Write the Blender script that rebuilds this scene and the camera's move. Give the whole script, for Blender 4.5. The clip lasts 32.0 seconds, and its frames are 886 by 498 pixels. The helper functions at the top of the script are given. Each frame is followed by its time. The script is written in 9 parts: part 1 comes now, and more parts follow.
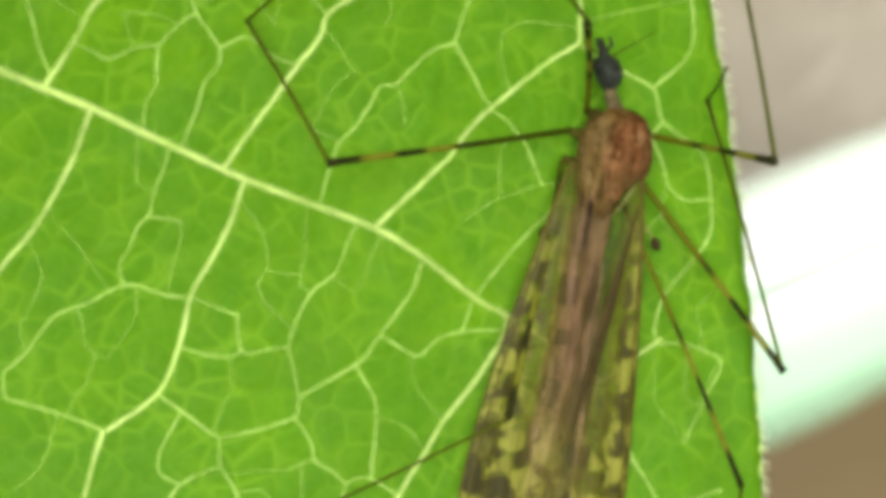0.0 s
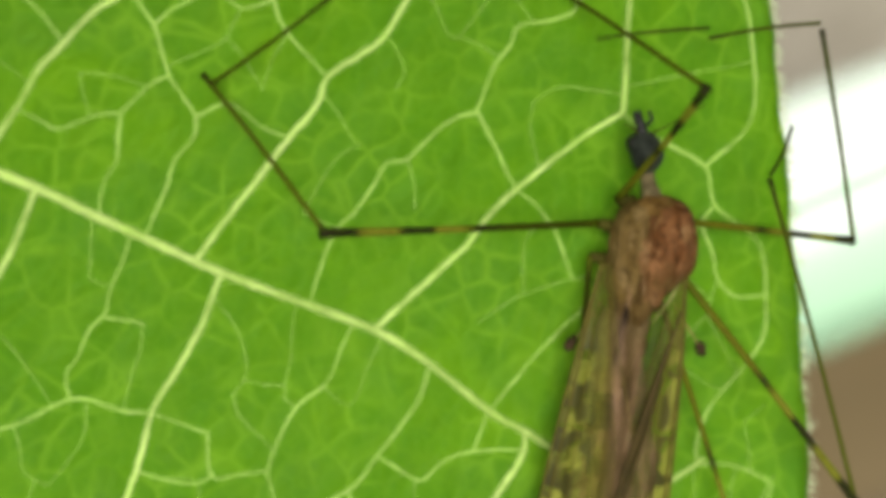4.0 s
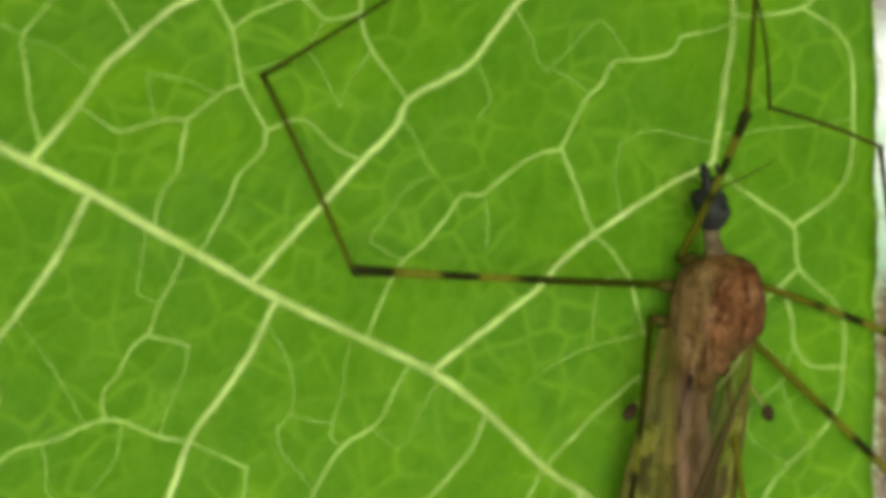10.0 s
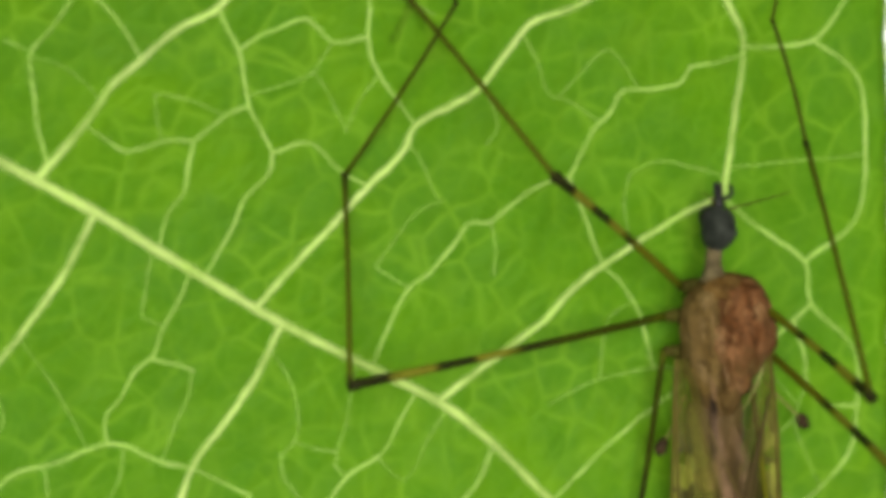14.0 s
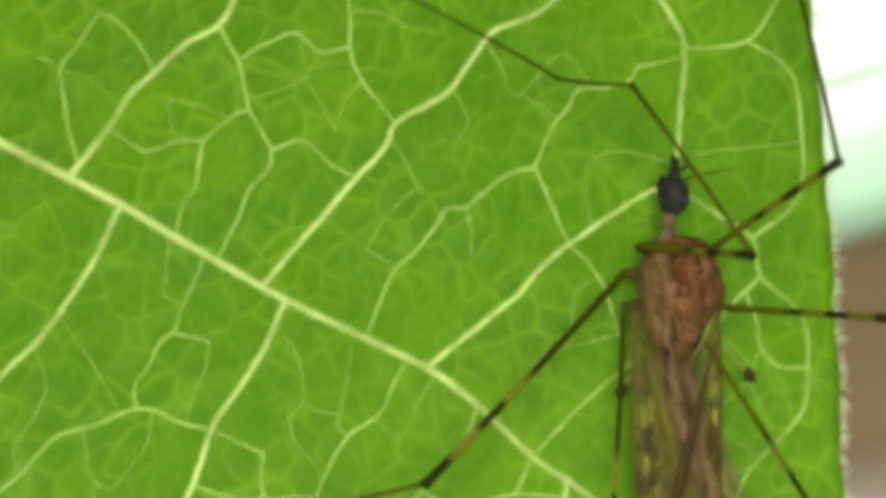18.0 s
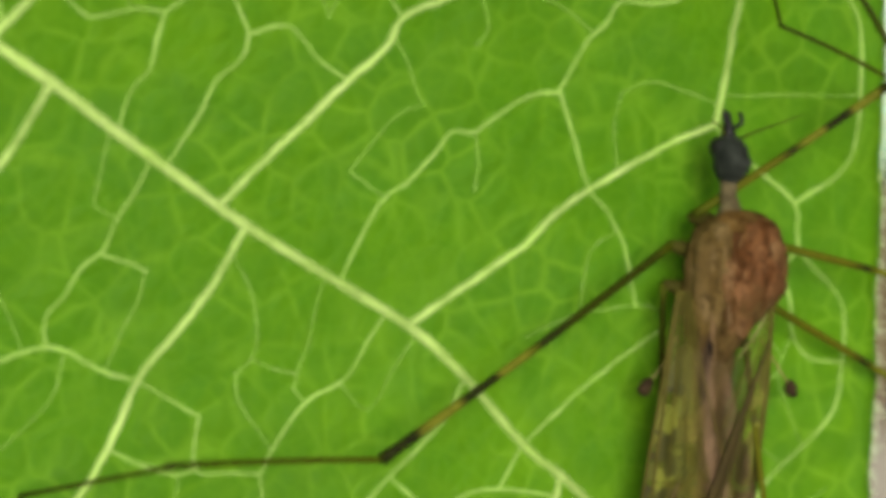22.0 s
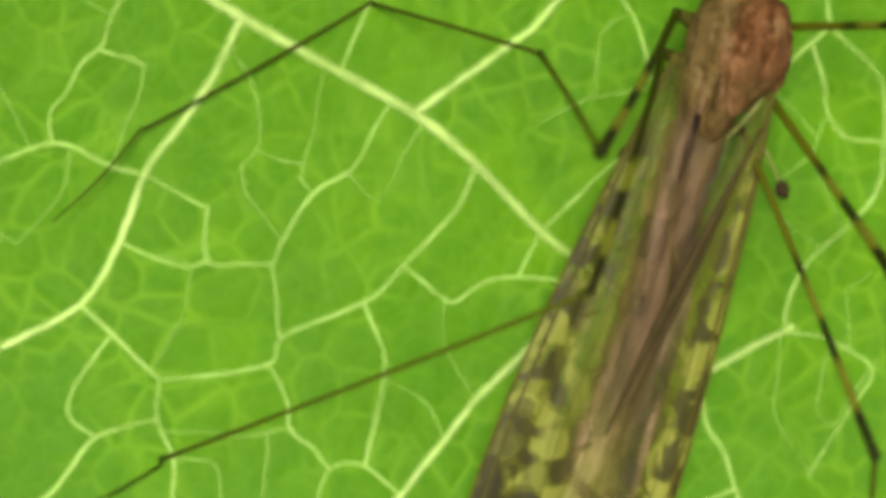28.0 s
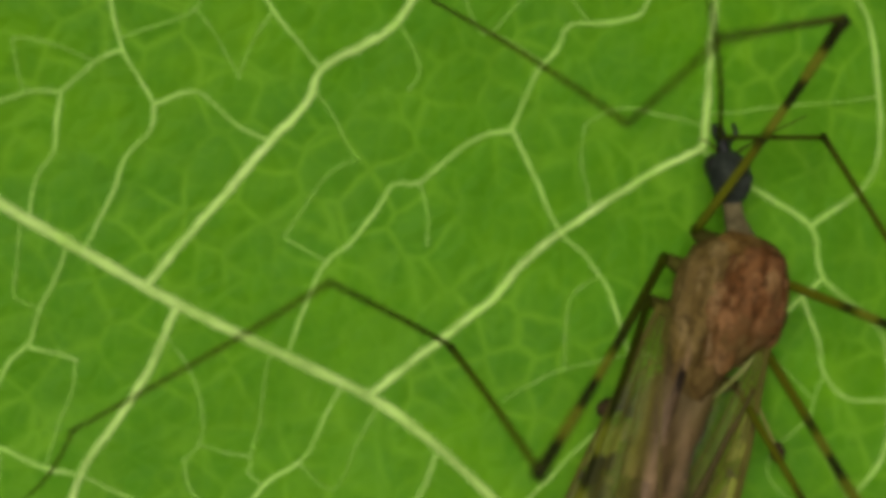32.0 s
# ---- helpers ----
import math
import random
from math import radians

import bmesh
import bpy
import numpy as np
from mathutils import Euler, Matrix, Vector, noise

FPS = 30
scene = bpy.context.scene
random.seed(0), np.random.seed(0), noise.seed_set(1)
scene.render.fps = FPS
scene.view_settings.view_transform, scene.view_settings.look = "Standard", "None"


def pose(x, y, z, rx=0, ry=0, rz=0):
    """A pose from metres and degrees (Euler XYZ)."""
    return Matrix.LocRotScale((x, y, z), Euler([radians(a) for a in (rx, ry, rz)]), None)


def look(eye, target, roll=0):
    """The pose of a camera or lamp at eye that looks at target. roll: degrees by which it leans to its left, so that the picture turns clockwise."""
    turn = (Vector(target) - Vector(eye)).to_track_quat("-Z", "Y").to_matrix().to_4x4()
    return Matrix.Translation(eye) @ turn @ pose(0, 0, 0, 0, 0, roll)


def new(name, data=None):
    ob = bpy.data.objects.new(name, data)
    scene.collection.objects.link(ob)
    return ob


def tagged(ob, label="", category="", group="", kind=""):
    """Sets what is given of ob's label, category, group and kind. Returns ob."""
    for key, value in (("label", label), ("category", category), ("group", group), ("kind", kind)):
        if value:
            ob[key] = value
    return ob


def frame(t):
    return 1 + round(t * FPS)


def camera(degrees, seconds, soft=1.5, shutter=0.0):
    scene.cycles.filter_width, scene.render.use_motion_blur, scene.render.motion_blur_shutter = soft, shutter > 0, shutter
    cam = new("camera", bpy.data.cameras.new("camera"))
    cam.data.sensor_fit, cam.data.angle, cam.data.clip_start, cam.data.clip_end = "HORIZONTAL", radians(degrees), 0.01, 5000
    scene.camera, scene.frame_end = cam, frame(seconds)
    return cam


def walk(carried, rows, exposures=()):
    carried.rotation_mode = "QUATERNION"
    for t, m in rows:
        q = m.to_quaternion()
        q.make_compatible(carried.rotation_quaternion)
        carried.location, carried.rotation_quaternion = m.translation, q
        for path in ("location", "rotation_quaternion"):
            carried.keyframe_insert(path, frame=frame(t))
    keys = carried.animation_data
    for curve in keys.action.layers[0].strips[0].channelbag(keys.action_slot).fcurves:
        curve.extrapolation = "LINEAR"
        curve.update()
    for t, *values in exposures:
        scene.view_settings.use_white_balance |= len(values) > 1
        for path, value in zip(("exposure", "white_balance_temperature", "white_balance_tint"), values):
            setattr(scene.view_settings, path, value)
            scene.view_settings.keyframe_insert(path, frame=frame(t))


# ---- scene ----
cam = camera(28, 32.0, soft=6.0)
cam.data.dof.use_dof, cam.data.dof.aperture_fstop = True, 105

# lengths below are in millimetres unless they end in _m
MM = 0.001
HIGH = 250.0          # height of the leaf over the ground


def mm(x, y, z, rx=0, ry=0, rz=0):
    """A pose from millimetres over the leaf's plane, and degrees."""
    return pose(x * MM, y * MM, (z + HIGH) * MM, rx, ry, rz)


def poses(*rows):
    """Rows for walk() of a part in its thing's space, or of a thing over the leaf, from millimetres and degrees."""
    return [(r[0], pose(r[1] * MM, r[2] * MM, r[3] * MM, r[4], r[5], r[6])) for r in rows]


walk(cam, [
    (0, mm(-10.37, 5.87, 42.03, -10.56, -13.79, -2.64)),
    (0.5, mm(-10.65, 7.07, 38.81, -11.74, -14.98, -2.11)),
    (1, mm(-10.82, 7.72, 37.00, -12.67, -15.81, -1.55)),
    (1.5, mm(-10.45, 8.10, 36.14, -13.63, -15.67, -1.19)),
    (2, mm(-11.40, 8.13, 35.06, -14.25, -17.32, -0.23)),
    (2.5, mm(-11.34, 8.21, 33.61, -15.33, -17.65, 0.48)),
    (4.5, mm(-10.65, 8.19, 34.01, -13.21, -16.49, -0.70)),
    (5, mm(-10.68, 9.72, 34.39, -14.19, -16.27, -0.08)),
    (5.5, mm(-9.81, 9.91, 34.04, -14.48, -15.11, -0.21)),
    (6, mm(-10.08, 9.40, 34.26, -13.73, -15.24, 0.33)),
    (6.5, mm(-10.31, 9.04, 34.82, -12.93, -15.18, 0.43)),
    (7, mm(-10.66, 8.70, 34.57, -12.55, -15.26, 0.85)),
    (7.5, mm(-11.00, 8.97, 33.52, -13.38, -15.15, 1.29)),
    (8, mm(-11.67, 8.97, 32.68, -14.34, -15.54, 2.40)),
    (8.5, mm(-11.80, 8.03, 31.70, -13.62, -16.22, 2.83)),
    (9, mm(-11.04, 8.18, 30.63, -14.54, -15.53, 3.55)),
    (9.5, mm(-11.38, 8.20, 30.95, -14.68, -15.72, 4.13)),
    (10, mm(-11.73, 8.07, 31.10, -14.47, -16.14, 4.47)),
    (10.5, mm(-11.05, 7.46, 31.39, -13.34, -15.00, 4.38)),
    (11, mm(-10.63, 7.49, 31.52, -13.66, -14.30, 4.39)),
    (11.5, mm(-10.79, 6.46, 32.15, -11.93, -14.55, 4.05)),
    (12, mm(-11.52, 6.30, 33.03, -11.36, -15.24, 4.17)),
    (12.5, mm(-11.17, 6.98, 32.39, -12.55, -14.69, 4.35)),
    (13, mm(-10.95, 7.01, 31.65, -11.85, -14.62, 4.36)),
    (13.5, mm(-10.73, 7.52, 31.64, -11.56, -14.19, 4.18)),
    (14, mm(-11.05, 6.74, 31.45, -11.24, -14.74, 4.63)),
    (14.5, mm(-11.19, 4.98, 32.63, -9.19, -14.74, 4.20)),
    (16.5, mm(-10.96, 4.43, 34.99, -7.85, -13.48, 4.41)),
    (17, mm(-12.09, 4.42, 36.60, -7.65, -14.56, 4.85)),
    (17.5, mm(-11.70, 4.42, 36.50, -7.24, -14.17, 4.49)),
    (18, mm(-9.87, 4.83, 37.01, -6.81, -11.96, 2.10)),
    (18.5, mm(-11.06, 5.89, 34.28, -8.78, -14.70, 2.48)),
    (19, mm(-11.07, 7.26, 32.39, -11.47, -15.35, 2.68)),
    (19.5, mm(-12.23, 6.40, 30.77, -11.86, -17.70, 4.63)),
    (20, mm(-11.37, 4.24, 29.88, -9.49, -17.29, 5.44)),
    (20.5, mm(-11.74, 4.12, 28.54, -9.57, -18.49, 6.26)),
    (21, mm(-10.92, 3.26, 27.52, -9.33, -18.03, 6.93)),
    (21.5, mm(-11.17, 2.60, 27.87, -8.60, -18.20, 7.51)),
    (22, mm(-12.34, 2.43, 28.94, -8.36, -19.25, 8.19)),
    (22.5, mm(-11.52, 2.33, 28.78, -7.98, -18.07, 7.95)),
    (23, mm(-11.83, 2.05, 28.68, -7.84, -18.72, 8.01)),
    (23.5, mm(-12.22, 2.24, 28.79, -9.56, -18.78, 8.40)),
    (24, mm(-11.31, 0.40, 28.97, -6.81, -17.29, 7.33)),
    (24.5, mm(-10.84, 0.12, 30.01, -6.41, -16.35, 6.34)),
    (25, mm(-10.93, -1.09, 31.80, -5.44, -15.81, 5.95)),
    (25.5, mm(-8.19, -3.22, 30.51, -2.90, -12.33, 4.27)),
    (27.5, mm(-6.52, 0.08, 30.79, -12.23, -8.41, 4.94)),
    (28, mm(-7.60, 0.13, 30.51, -9.01, -10.77, 4.25)),
    (28.5, mm(-7.34, 0.41, 30.66, -6.87, -10.26, 4.53)),
    (29, mm(-7.55, 1.68, 29.32, -6.90, -11.05, 4.94)),
    (29.5, mm(-7.75, 0.95, 29.77, -2.65, -11.55, 4.35)),
    (30, mm(-8.15, 0.90, 30.13, -0.94, -12.06, 4.54)),
    (30.5, mm(-8.16, 0.73, 30.36, -0.41, -12.27, 4.61)),
    (31, mm(-7.51, 0.38, 27.53, 0.17, -12.94, 4.47)),
    (31.5, mm(-5.39, 0.87, 27.36, 0.52, -10.56, 1.69)),
    (32, mm(-4.58, 2.88, 28.43, -5.08, -7.08, 1.65))],
    exposures=[(0, 0.86, 6500, 10), (1, 0.69, 6500, 10), (2.5, 0.59, 6500, 10), (5, 0.6, 6500, 10), (8, 0.49, 6500, 10), (10, 0.37, 6500, 10), (13, 0.51, 6500, 10), (16.5, 0.61, 6500, 13), (18, 0.56, 6500, 13.5), (20, 0.36, 6500, 10), (21, 0.28, 6500, 10), (22, 0.47, 6500, 10), (23, 0.51, 6500, 10), (25, 0.77, 6500, 10), (28, 0.83, 6500, 10), (29, 0.7, 6500, 10), (30, 0.54, 6500, 10), (31, 0.32, 6500, 8.5), (32, 0.07, 6500, 4)])

# ---- light ----
world = bpy.data.worlds.new("overcast_sky")
scene.world = world
world.use_nodes = True
wn = world.node_tree.nodes
sky = wn.new("ShaderNodeTexSky")
sky.sky_type, sky.sun_disc = "NISHITA", False
sky.sun_elevation, sky.sun_rotation = radians(70), radians(-53)
sky.dust_density, sky.air_density = 4.0, 1.0
cloud = wn.new("ShaderNodeHueSaturation")
cloud.inputs["Saturation"].default_value = 0.15
world.node_tree.links.new(sky.outputs["Color"], cloud.inputs["Color"])
world.node_tree.links.new(cloud.outputs["Color"], wn["Background"].inputs["Color"])
wn["Background"].inputs["Strength"].default_value = 0.062
sun = new("sun", bpy.data.lights.new("sun", "SUN"))
sun.data.energy, sun.data.angle, sun.data.color = 2.8, radians(22), (1.0, 0.96, 0.86)
sun.matrix_world = look((-0.16, 0.12, 0.8), (0, 0, 0.25))


# ---- materials ----
class Nodes:
    """A few short words for building node materials."""

    def __init__(self, name):
        self.mat = bpy.data.materials.new(name)
        self.mat.use_nodes = True
        self.tree = self.mat.node_tree
        self.bsdf = self.tree.nodes["Principled BSDF"]
        self.out = self.tree.nodes["Material Output"]

    def add(self, kind, **inputs):
        node = self.tree.nodes.new(kind)
        for key, value in inputs.items():
            self.put(value, node.inputs[key.replace("_", " ")])
        return node

    def put(self, value, socket):
        if isinstance(value, bpy.types.NodeSocket):
            self.tree.links.new(value, socket)
        else:
            socket.default_value = value

    def coords(self, scale=(1, 1, 1), kind="Object", turn=0.0):
        tc = self.add("ShaderNodeTexCoord")
        mp = self.add("ShaderNodeMapping", Vector=tc.outputs[kind], Scale=scale, Rotation=(0, 0, turn))
        return mp.outputs["Vector"]

    def noise(self, vector, scale, detail=4.0, rough=0.55):
        return self.add("ShaderNodeTexNoise", Vector=vector, Scale=scale, Detail=detail, Roughness=rough).outputs["Fac"]

    def cells(self, vector, scale, feature="F1", out="Distance", rand=1.0):
        n = self.add("ShaderNodeTexVoronoi", Vector=vector, Scale=scale, Randomness=rand)
        n.feature = feature
        return n.outputs[out]

    def ramp(self, fac, *stops, hard=False):
        n = self.add("ShaderNodeValToRGB", Fac=fac)
        els = n.color_ramp.elements
        while len(els) < len(stops):
            els.new(0.5)
        for el, (at, colour) in zip(els, stops):
            el.position, el.color = at, (*colour, 1) if len(colour) == 3 else colour
        if hard:
            n.color_ramp.interpolation = "CONSTANT"
        return n.outputs["Color"]

    def mix(self, fac, a, b, how="MIX"):
        n = self.add("ShaderNodeMix")
        n.data_type, n.blend_type = "RGBA", how
        self.put(fac, n.inputs[0]), self.put(a, n.inputs[6]), self.put(b, n.inputs[7])
        return n.outputs[2]

    def maths(self, how, a, b=0.0):
        n = self.add("ShaderNodeMath")
        n.operation = how
        self.put(a, n.inputs[0]), self.put(b, n.inputs[1])
        return n.outputs[0]

    def bump(self, height, strength, distance):
        return self.add("ShaderNodeBump", Height=height, Strength=strength, Distance=distance).outputs["Normal"]

    def set(self, **inputs):
        for key, value in inputs.items():
            self.put(value, self.bsdf.inputs[key.replace("_", " ")])
        return self.mat


def rgb(r, g, b):
    return (r, g, b, 1.0)


def leaf_material():
    n = Nodes("leaf_green")
    v = n.coords()
    warp = n.add("ShaderNodeTexNoise", Vector=v, Scale=900.0, Detail=2.0).outputs["Color"]
    vw = n.mix(0.00035, v, warp, "ADD")
    big = n.noise(v, 170.0, 3.0)
    patch = n.cells(vw, 620.0, "F1", "Color")
    patch2 = n.cells(vw, 1500.0, "F1", "Color")
    mid = n.noise(v, 1500.0, 5.0, 0.6)
    fine = n.noise(v, 7000.0, 4.0, 0.6)
    base = n.ramp(big, (0.36, (0.072, 0.220, 0.003)), (0.62, (0.150, 0.335, 0.004)))
    tone = n.add("ShaderNodeSeparateColor", Color=patch).outputs["Red"]
    tone2 = n.add("ShaderNodeSeparateColor", Color=patch2).outputs["Red"]
    hazy = n.ramp(n.noise(v, 330.0, 3.0, 0.6), (0.42, (0, 0, 0)), (0.58, (1, 1, 1)))
    base = n.mix(n.maths("MULTIPLY", hazy, 0.9), base, rgb(0.080, 0.225, 0.012))
    base = n.mix(n.maths("MULTIPLY", tone, 0.42), base, rgb(0.125, 0.275, 0.006))
    base = n.mix(n.maths("MULTIPLY", tone2, 0.40), base, rgb(0.058, 0.168, 0.005))
    base = n.mix(n.ramp(mid, (0.35, (0, 0, 0)), (0.72, (0.62, 0.62, 0.62))), base, rgb(0.062, 0.205, 0.002))
    base = n.mix(n.ramp(fine, (0.45, (0, 0, 0)), (0.8, (0.2, 0.2, 0.2))), base, rgb(0.16, 0.34, 0.006))
    # the finest net of veins, faint under the skin
    edge = n.cells(vw, 1250.0, "DISTANCE_TO_EDGE")
    edge2 = n.cells(vw, 2600.0, "DISTANCE_TO_EDGE")
    keep = n.ramp(n.noise(v, 420.0, 2.0), (0.36, (0, 0, 0)), (0.60, (1, 1, 1)))
    net = n.maths("MULTIPLY", n.ramp(edge, (0.0, (1, 1, 1)), (0.10, (0, 0, 0))), n.maths("MULTIPLY", keep, 0.42))
    net2 = n.maths("MULTIPLY", n.ramp(edge2, (0.0, (1, 1, 1)), (0.09, (0, 0, 0))), 0.14)
    base = n.mix(net, base, rgb(0.22, 0.43, 0.022))
    base = n.mix(net2, base, rgb(0.18, 0.40, 0.018))
    height = n.maths("ADD", n.maths("MULTIPLY", edge, 0.9), n.maths("ADD", n.maths("MULTIPLY", edge2, 0.5), n.maths("MULTIPLY", fine, 0.35)))
    normal = n.bump(height, 0.55, 0.00013)
    n.set(Base_Color=base, Roughness=0.58, Normal=normal, Specular_IOR_Level=0.10)
    thin = n.add("ShaderNodeBsdfTranslucent", Color=n.mix(0.5, base, rgb(0.2, 0.40, 0.006)))
    both = n.add("ShaderNodeMixShader", Fac=0.28)
    n.tree.links.new(n.bsdf.outputs[0], both.inputs[1])
    n.tree.links.new(thin.outputs[0], both.inputs[2])
    n.tree.links.new(both.outputs[0], n.out.inputs["Surface"])
    return n.mat


def vein_material(name, light, dark, core, strength):
    """Pale vein tissue under a thin green skin: full along the middle, gone at the sides; core is where it begins to fade."""
    n = Nodes(name)
    v = n.coords()
    f = n.noise(v, 900.0, 4.0)
    g = n.noise(v, 5000.0, 3.0)
    base = n.mix(n.ramp(f, (0.3, (0, 0, 0)), (0.72, (1, 1, 1))), light, dark)
    base = n.mix(n.ramp(g, (0.5, (0, 0, 0)), (0.8, (0.4, 0.4, 0.4))), base, rgb(0.50, 0.60, 0.24))
    n.set(Base_Color=base, Roughness=0.6, Normal=n.bump(g, 0.35, 0.00003), Specular_IOR_Level=0.1)
    tc = n.add("ShaderNodeTexCoord")
    u = n.add("ShaderNodeSeparateXYZ", Vector=tc.outputs["UV"]).outputs["X"]
    off = n.maths("ABSOLUTE", n.maths("SUBTRACT", n.maths("MULTIPLY", u, 2.0), 1.0))
    fade = n.ramp(n.maths("ADD", off, n.maths("MULTIPLY", n.maths("SUBTRACT", g, 0.5), 0.35)), (core, (1, 1, 1)), (0.95, (0, 0, 0)))
    patchy = n.ramp(n.noise(v, 750.0, 3.0, 0.6), (0.36, (strength * 0.5,) * 3), (0.62, (strength,) * 3))
    clear = n.add("ShaderNodeBsdfTransparent")
    both = n.add("ShaderNodeMixShader", Fac=n.maths("MULTIPLY", fade, patchy))
    n.tree.links.new(clear.outputs[0], both.inputs[1])
    n.tree.links.new(n.bsdf.outputs[0], both.inputs[2])
    n.tree.links.new(both.outputs[0], n.out.inputs["Surface"])
    return n.mat


def mottled(name, a, b, scale, roughness=0.5, bump=0.3, size=0.00003, stretch=(1, 1, 1), spec=0.1):
    n = Nodes(name)
    v = n.coords(stretch)
    f = n.noise(v, scale, 5.0)
    g = n.noise(v, scale * 5, 4.0)
    base = n.mix(n.ramp(f, (0.3, (0, 0, 0)), (0.7, (1, 1, 1))), a, b)
    base = n.mix(n.ramp(g, (0.4, (0, 0, 0)), (0.8, (0.5, 0.5, 0.5))), base, a)
    return n.set(Base_Color=base, Roughness=roughness, Normal=n.bump(g, bump, size), Specular_IOR_Level=spec)


def leg_material(name, *stops):
    """Bands along a leg's length: 0 at the joint by the body, 1 at the far joint."""
    n = Nodes(name)
    tc = n.add("ShaderNodeTexCoord")
    z = n.add("ShaderNodeSeparateXYZ", Vector=tc.outputs["Generated"]).outputs["Z"]
    grain = n.noise(tc.outputs["Object"], 9000.0, 3.0)
    at = n.maths("ADD", z, n.maths("MULTIPLY", n.maths("SUBTRACT", grain, 0.5), 0.02))
    base = n.ramp(at, *stops)
    base = n.mix(n.ramp(grain, (0.45, (0, 0, 0)), (0.8, (0.45, 0.45, 0.45))), base, rgb(0.033, 0.036, 0.002))
    return n.set(Base_Color=base, Roughness=0.6, Normal=n.bump(grain, 0.4, 0.00002), Specular_IOR_Level=0.05)


def wing_material():
    """A clear membrane: dark and yellow blotches towards the tip and along the front edge, brown streaks along the inner edge."""
    n = Nodes("wing_membrane")
    tc = n.add("ShaderNodeTexCoord")
    sep = n.add("ShaderNodeSeparateXYZ", Vector=tc.outputs["UV"])
    along = sep.outputs["Y"]
    across = n.maths("FRACT", n.maths("MULTIPLY", sep.outputs["X"], 0.999))
    warp = n.add("ShaderNodeTexNoise", Vector=n.coords(), Scale=1700.0, Detail=3.0).outputs["Color"]
    lw = n.mix(0.16, n.coords((1.0, 1.0, 1.0), "UV"), n.mix(1.0, warp, rgb(0.7, 0.35, 0), "MULTIPLY"), "ADD")
    stretch = n.add("ShaderNodeMapping", Vector=lw, Scale=(6.6, 21.0, 1.0)).outputs["Vector"]
    cell = n.add("ShaderNodeTexVoronoi", Vector=stretch, Scale=1.0, Randomness=0.85)
    cell.feature = "SMOOTH_F1"
    cell.inputs["Smoothness"].default_value = 0.6
    pick = n.add("ShaderNodeSeparateColor", Color=cell.outputs["Color"]).outputs["Green"]
    dark = n.ramp(pick, (0.42, (0, 0, 0)), (0.70, (1, 1, 1)))
    pale = n.ramp(pick, (0.20, (1, 1, 1)), (0.42, (0, 0, 0)))
    tip = n.ramp(n.maths("ADD", along, n.maths("MULTIPLY", across, 0.22)), (0.50, (0, 0, 0)), (0.84, (1, 1, 1)))
    side = n.ramp(n.maths("ADD", across, n.maths("MULTIPLY", n.maths("SUBTRACT", n.noise(n.coords(), 900.0, 2.0), 0.5), 0.25)), (0.52, (0, 0, 0)), (0.74, (1, 1, 1)))
    root = n.ramp(along, (0.06, (0, 0, 0)), (0.16, (1, 1, 1)))
    where = n.maths("MULTIPLY", n.maths("MAXIMUM", n.maths("MULTIPLY", side, 0.95), tip), root)
    # square dark marks and yellow gaps along the front edge
    wave = n.maths("SINE", n.maths("ADD", n.maths("MULTIPLY", along, 58.0), n.maths("MULTIPLY", n.noise(n.coords(), 800.0, 3.0, 0.6), 16.0)))
    edge = n.ramp(across, (0.66, (0, 0, 0)), (0.76, (1, 1, 1)))
    rim = n.maths("MULTIPLY", n.ramp(wave, (0.45, (0, 0, 0)), (0.8, (1, 1, 1))), n.maths("MULTIPLY", edge, root))
    rim2 = n.maths("MULTIPLY", n.ramp(n.maths("MULTIPLY", wave, -1.0), (0.2, (0, 0, 0)), (0.6, (1, 1, 1))), n.maths("MULTIPLY", edge, root))
    dark = n.maths("MAXIMUM", n.maths("MULTIPLY", dark, where), n.maths("MULTIPLY", rim, 0.95))
    pale = n.maths("MAXIMUM", n.maths("MULTIPLY", pale, where), n.maths("MULTIPLY", rim2, 0.85))
    bend = n.mix(0.00022, n.coords(), warp, "ADD")
    streak = n.noise(n.add("ShaderNodeMapping", Vector=bend, Scale=(4.4, 0.5, 1.0)).outputs["Vector"], 800.0, 5.0, 0.65)
    base = n.ramp(streak, (0.30, (0.090, 0.096, 0.010)), (0.50, (0.160, 0.168, 0.017)), (0.72, (0.24, 0.24, 0.030)))
    base = n.mix(n.maths("MULTIPLY", tip, 0.55), base, rgb(0.062, 0.060, 0.008))
    base = n.mix(n.maths("MULTIPLY", pale, 0.9), base, n.ramp(streak, (0.35, (0.135, 0.146, 0.016)), (0.65, (0.230, 0.236, 0.042))))
    base = n.mix(n.maths("MULTIPLY", dark, 0.95), base, n.ramp(streak, (0.35, (0.015, 0.014, 0.004)), (0.65, (0.038, 0.034, 0.009))))
    # the folded inner part
    fold = n.maths("MULTIPLY", n.maths("SUBTRACT", 1.0, n.ramp(n.maths("ADD", across, n.maths("MULTIPLY", n.maths("SUBTRACT", n.noise(n.coords(), 900.0, 2.0), 0.5), 0.2)), (0.42, (0, 0, 0)), (0.60, (1, 1, 1)))), n.maths("SUBTRACT", 1.0, n.maths("MULTIPLY", tip, 0.70)))
    inner = n.ramp(streak, (0.36, (0.016, 0.010, 0.005)), (0.48, (0.080, 0.048, 0.024)), (0.58, (0.185, 0.110, 0.062)), (0.70, (0.33, 0.205, 0.132)))
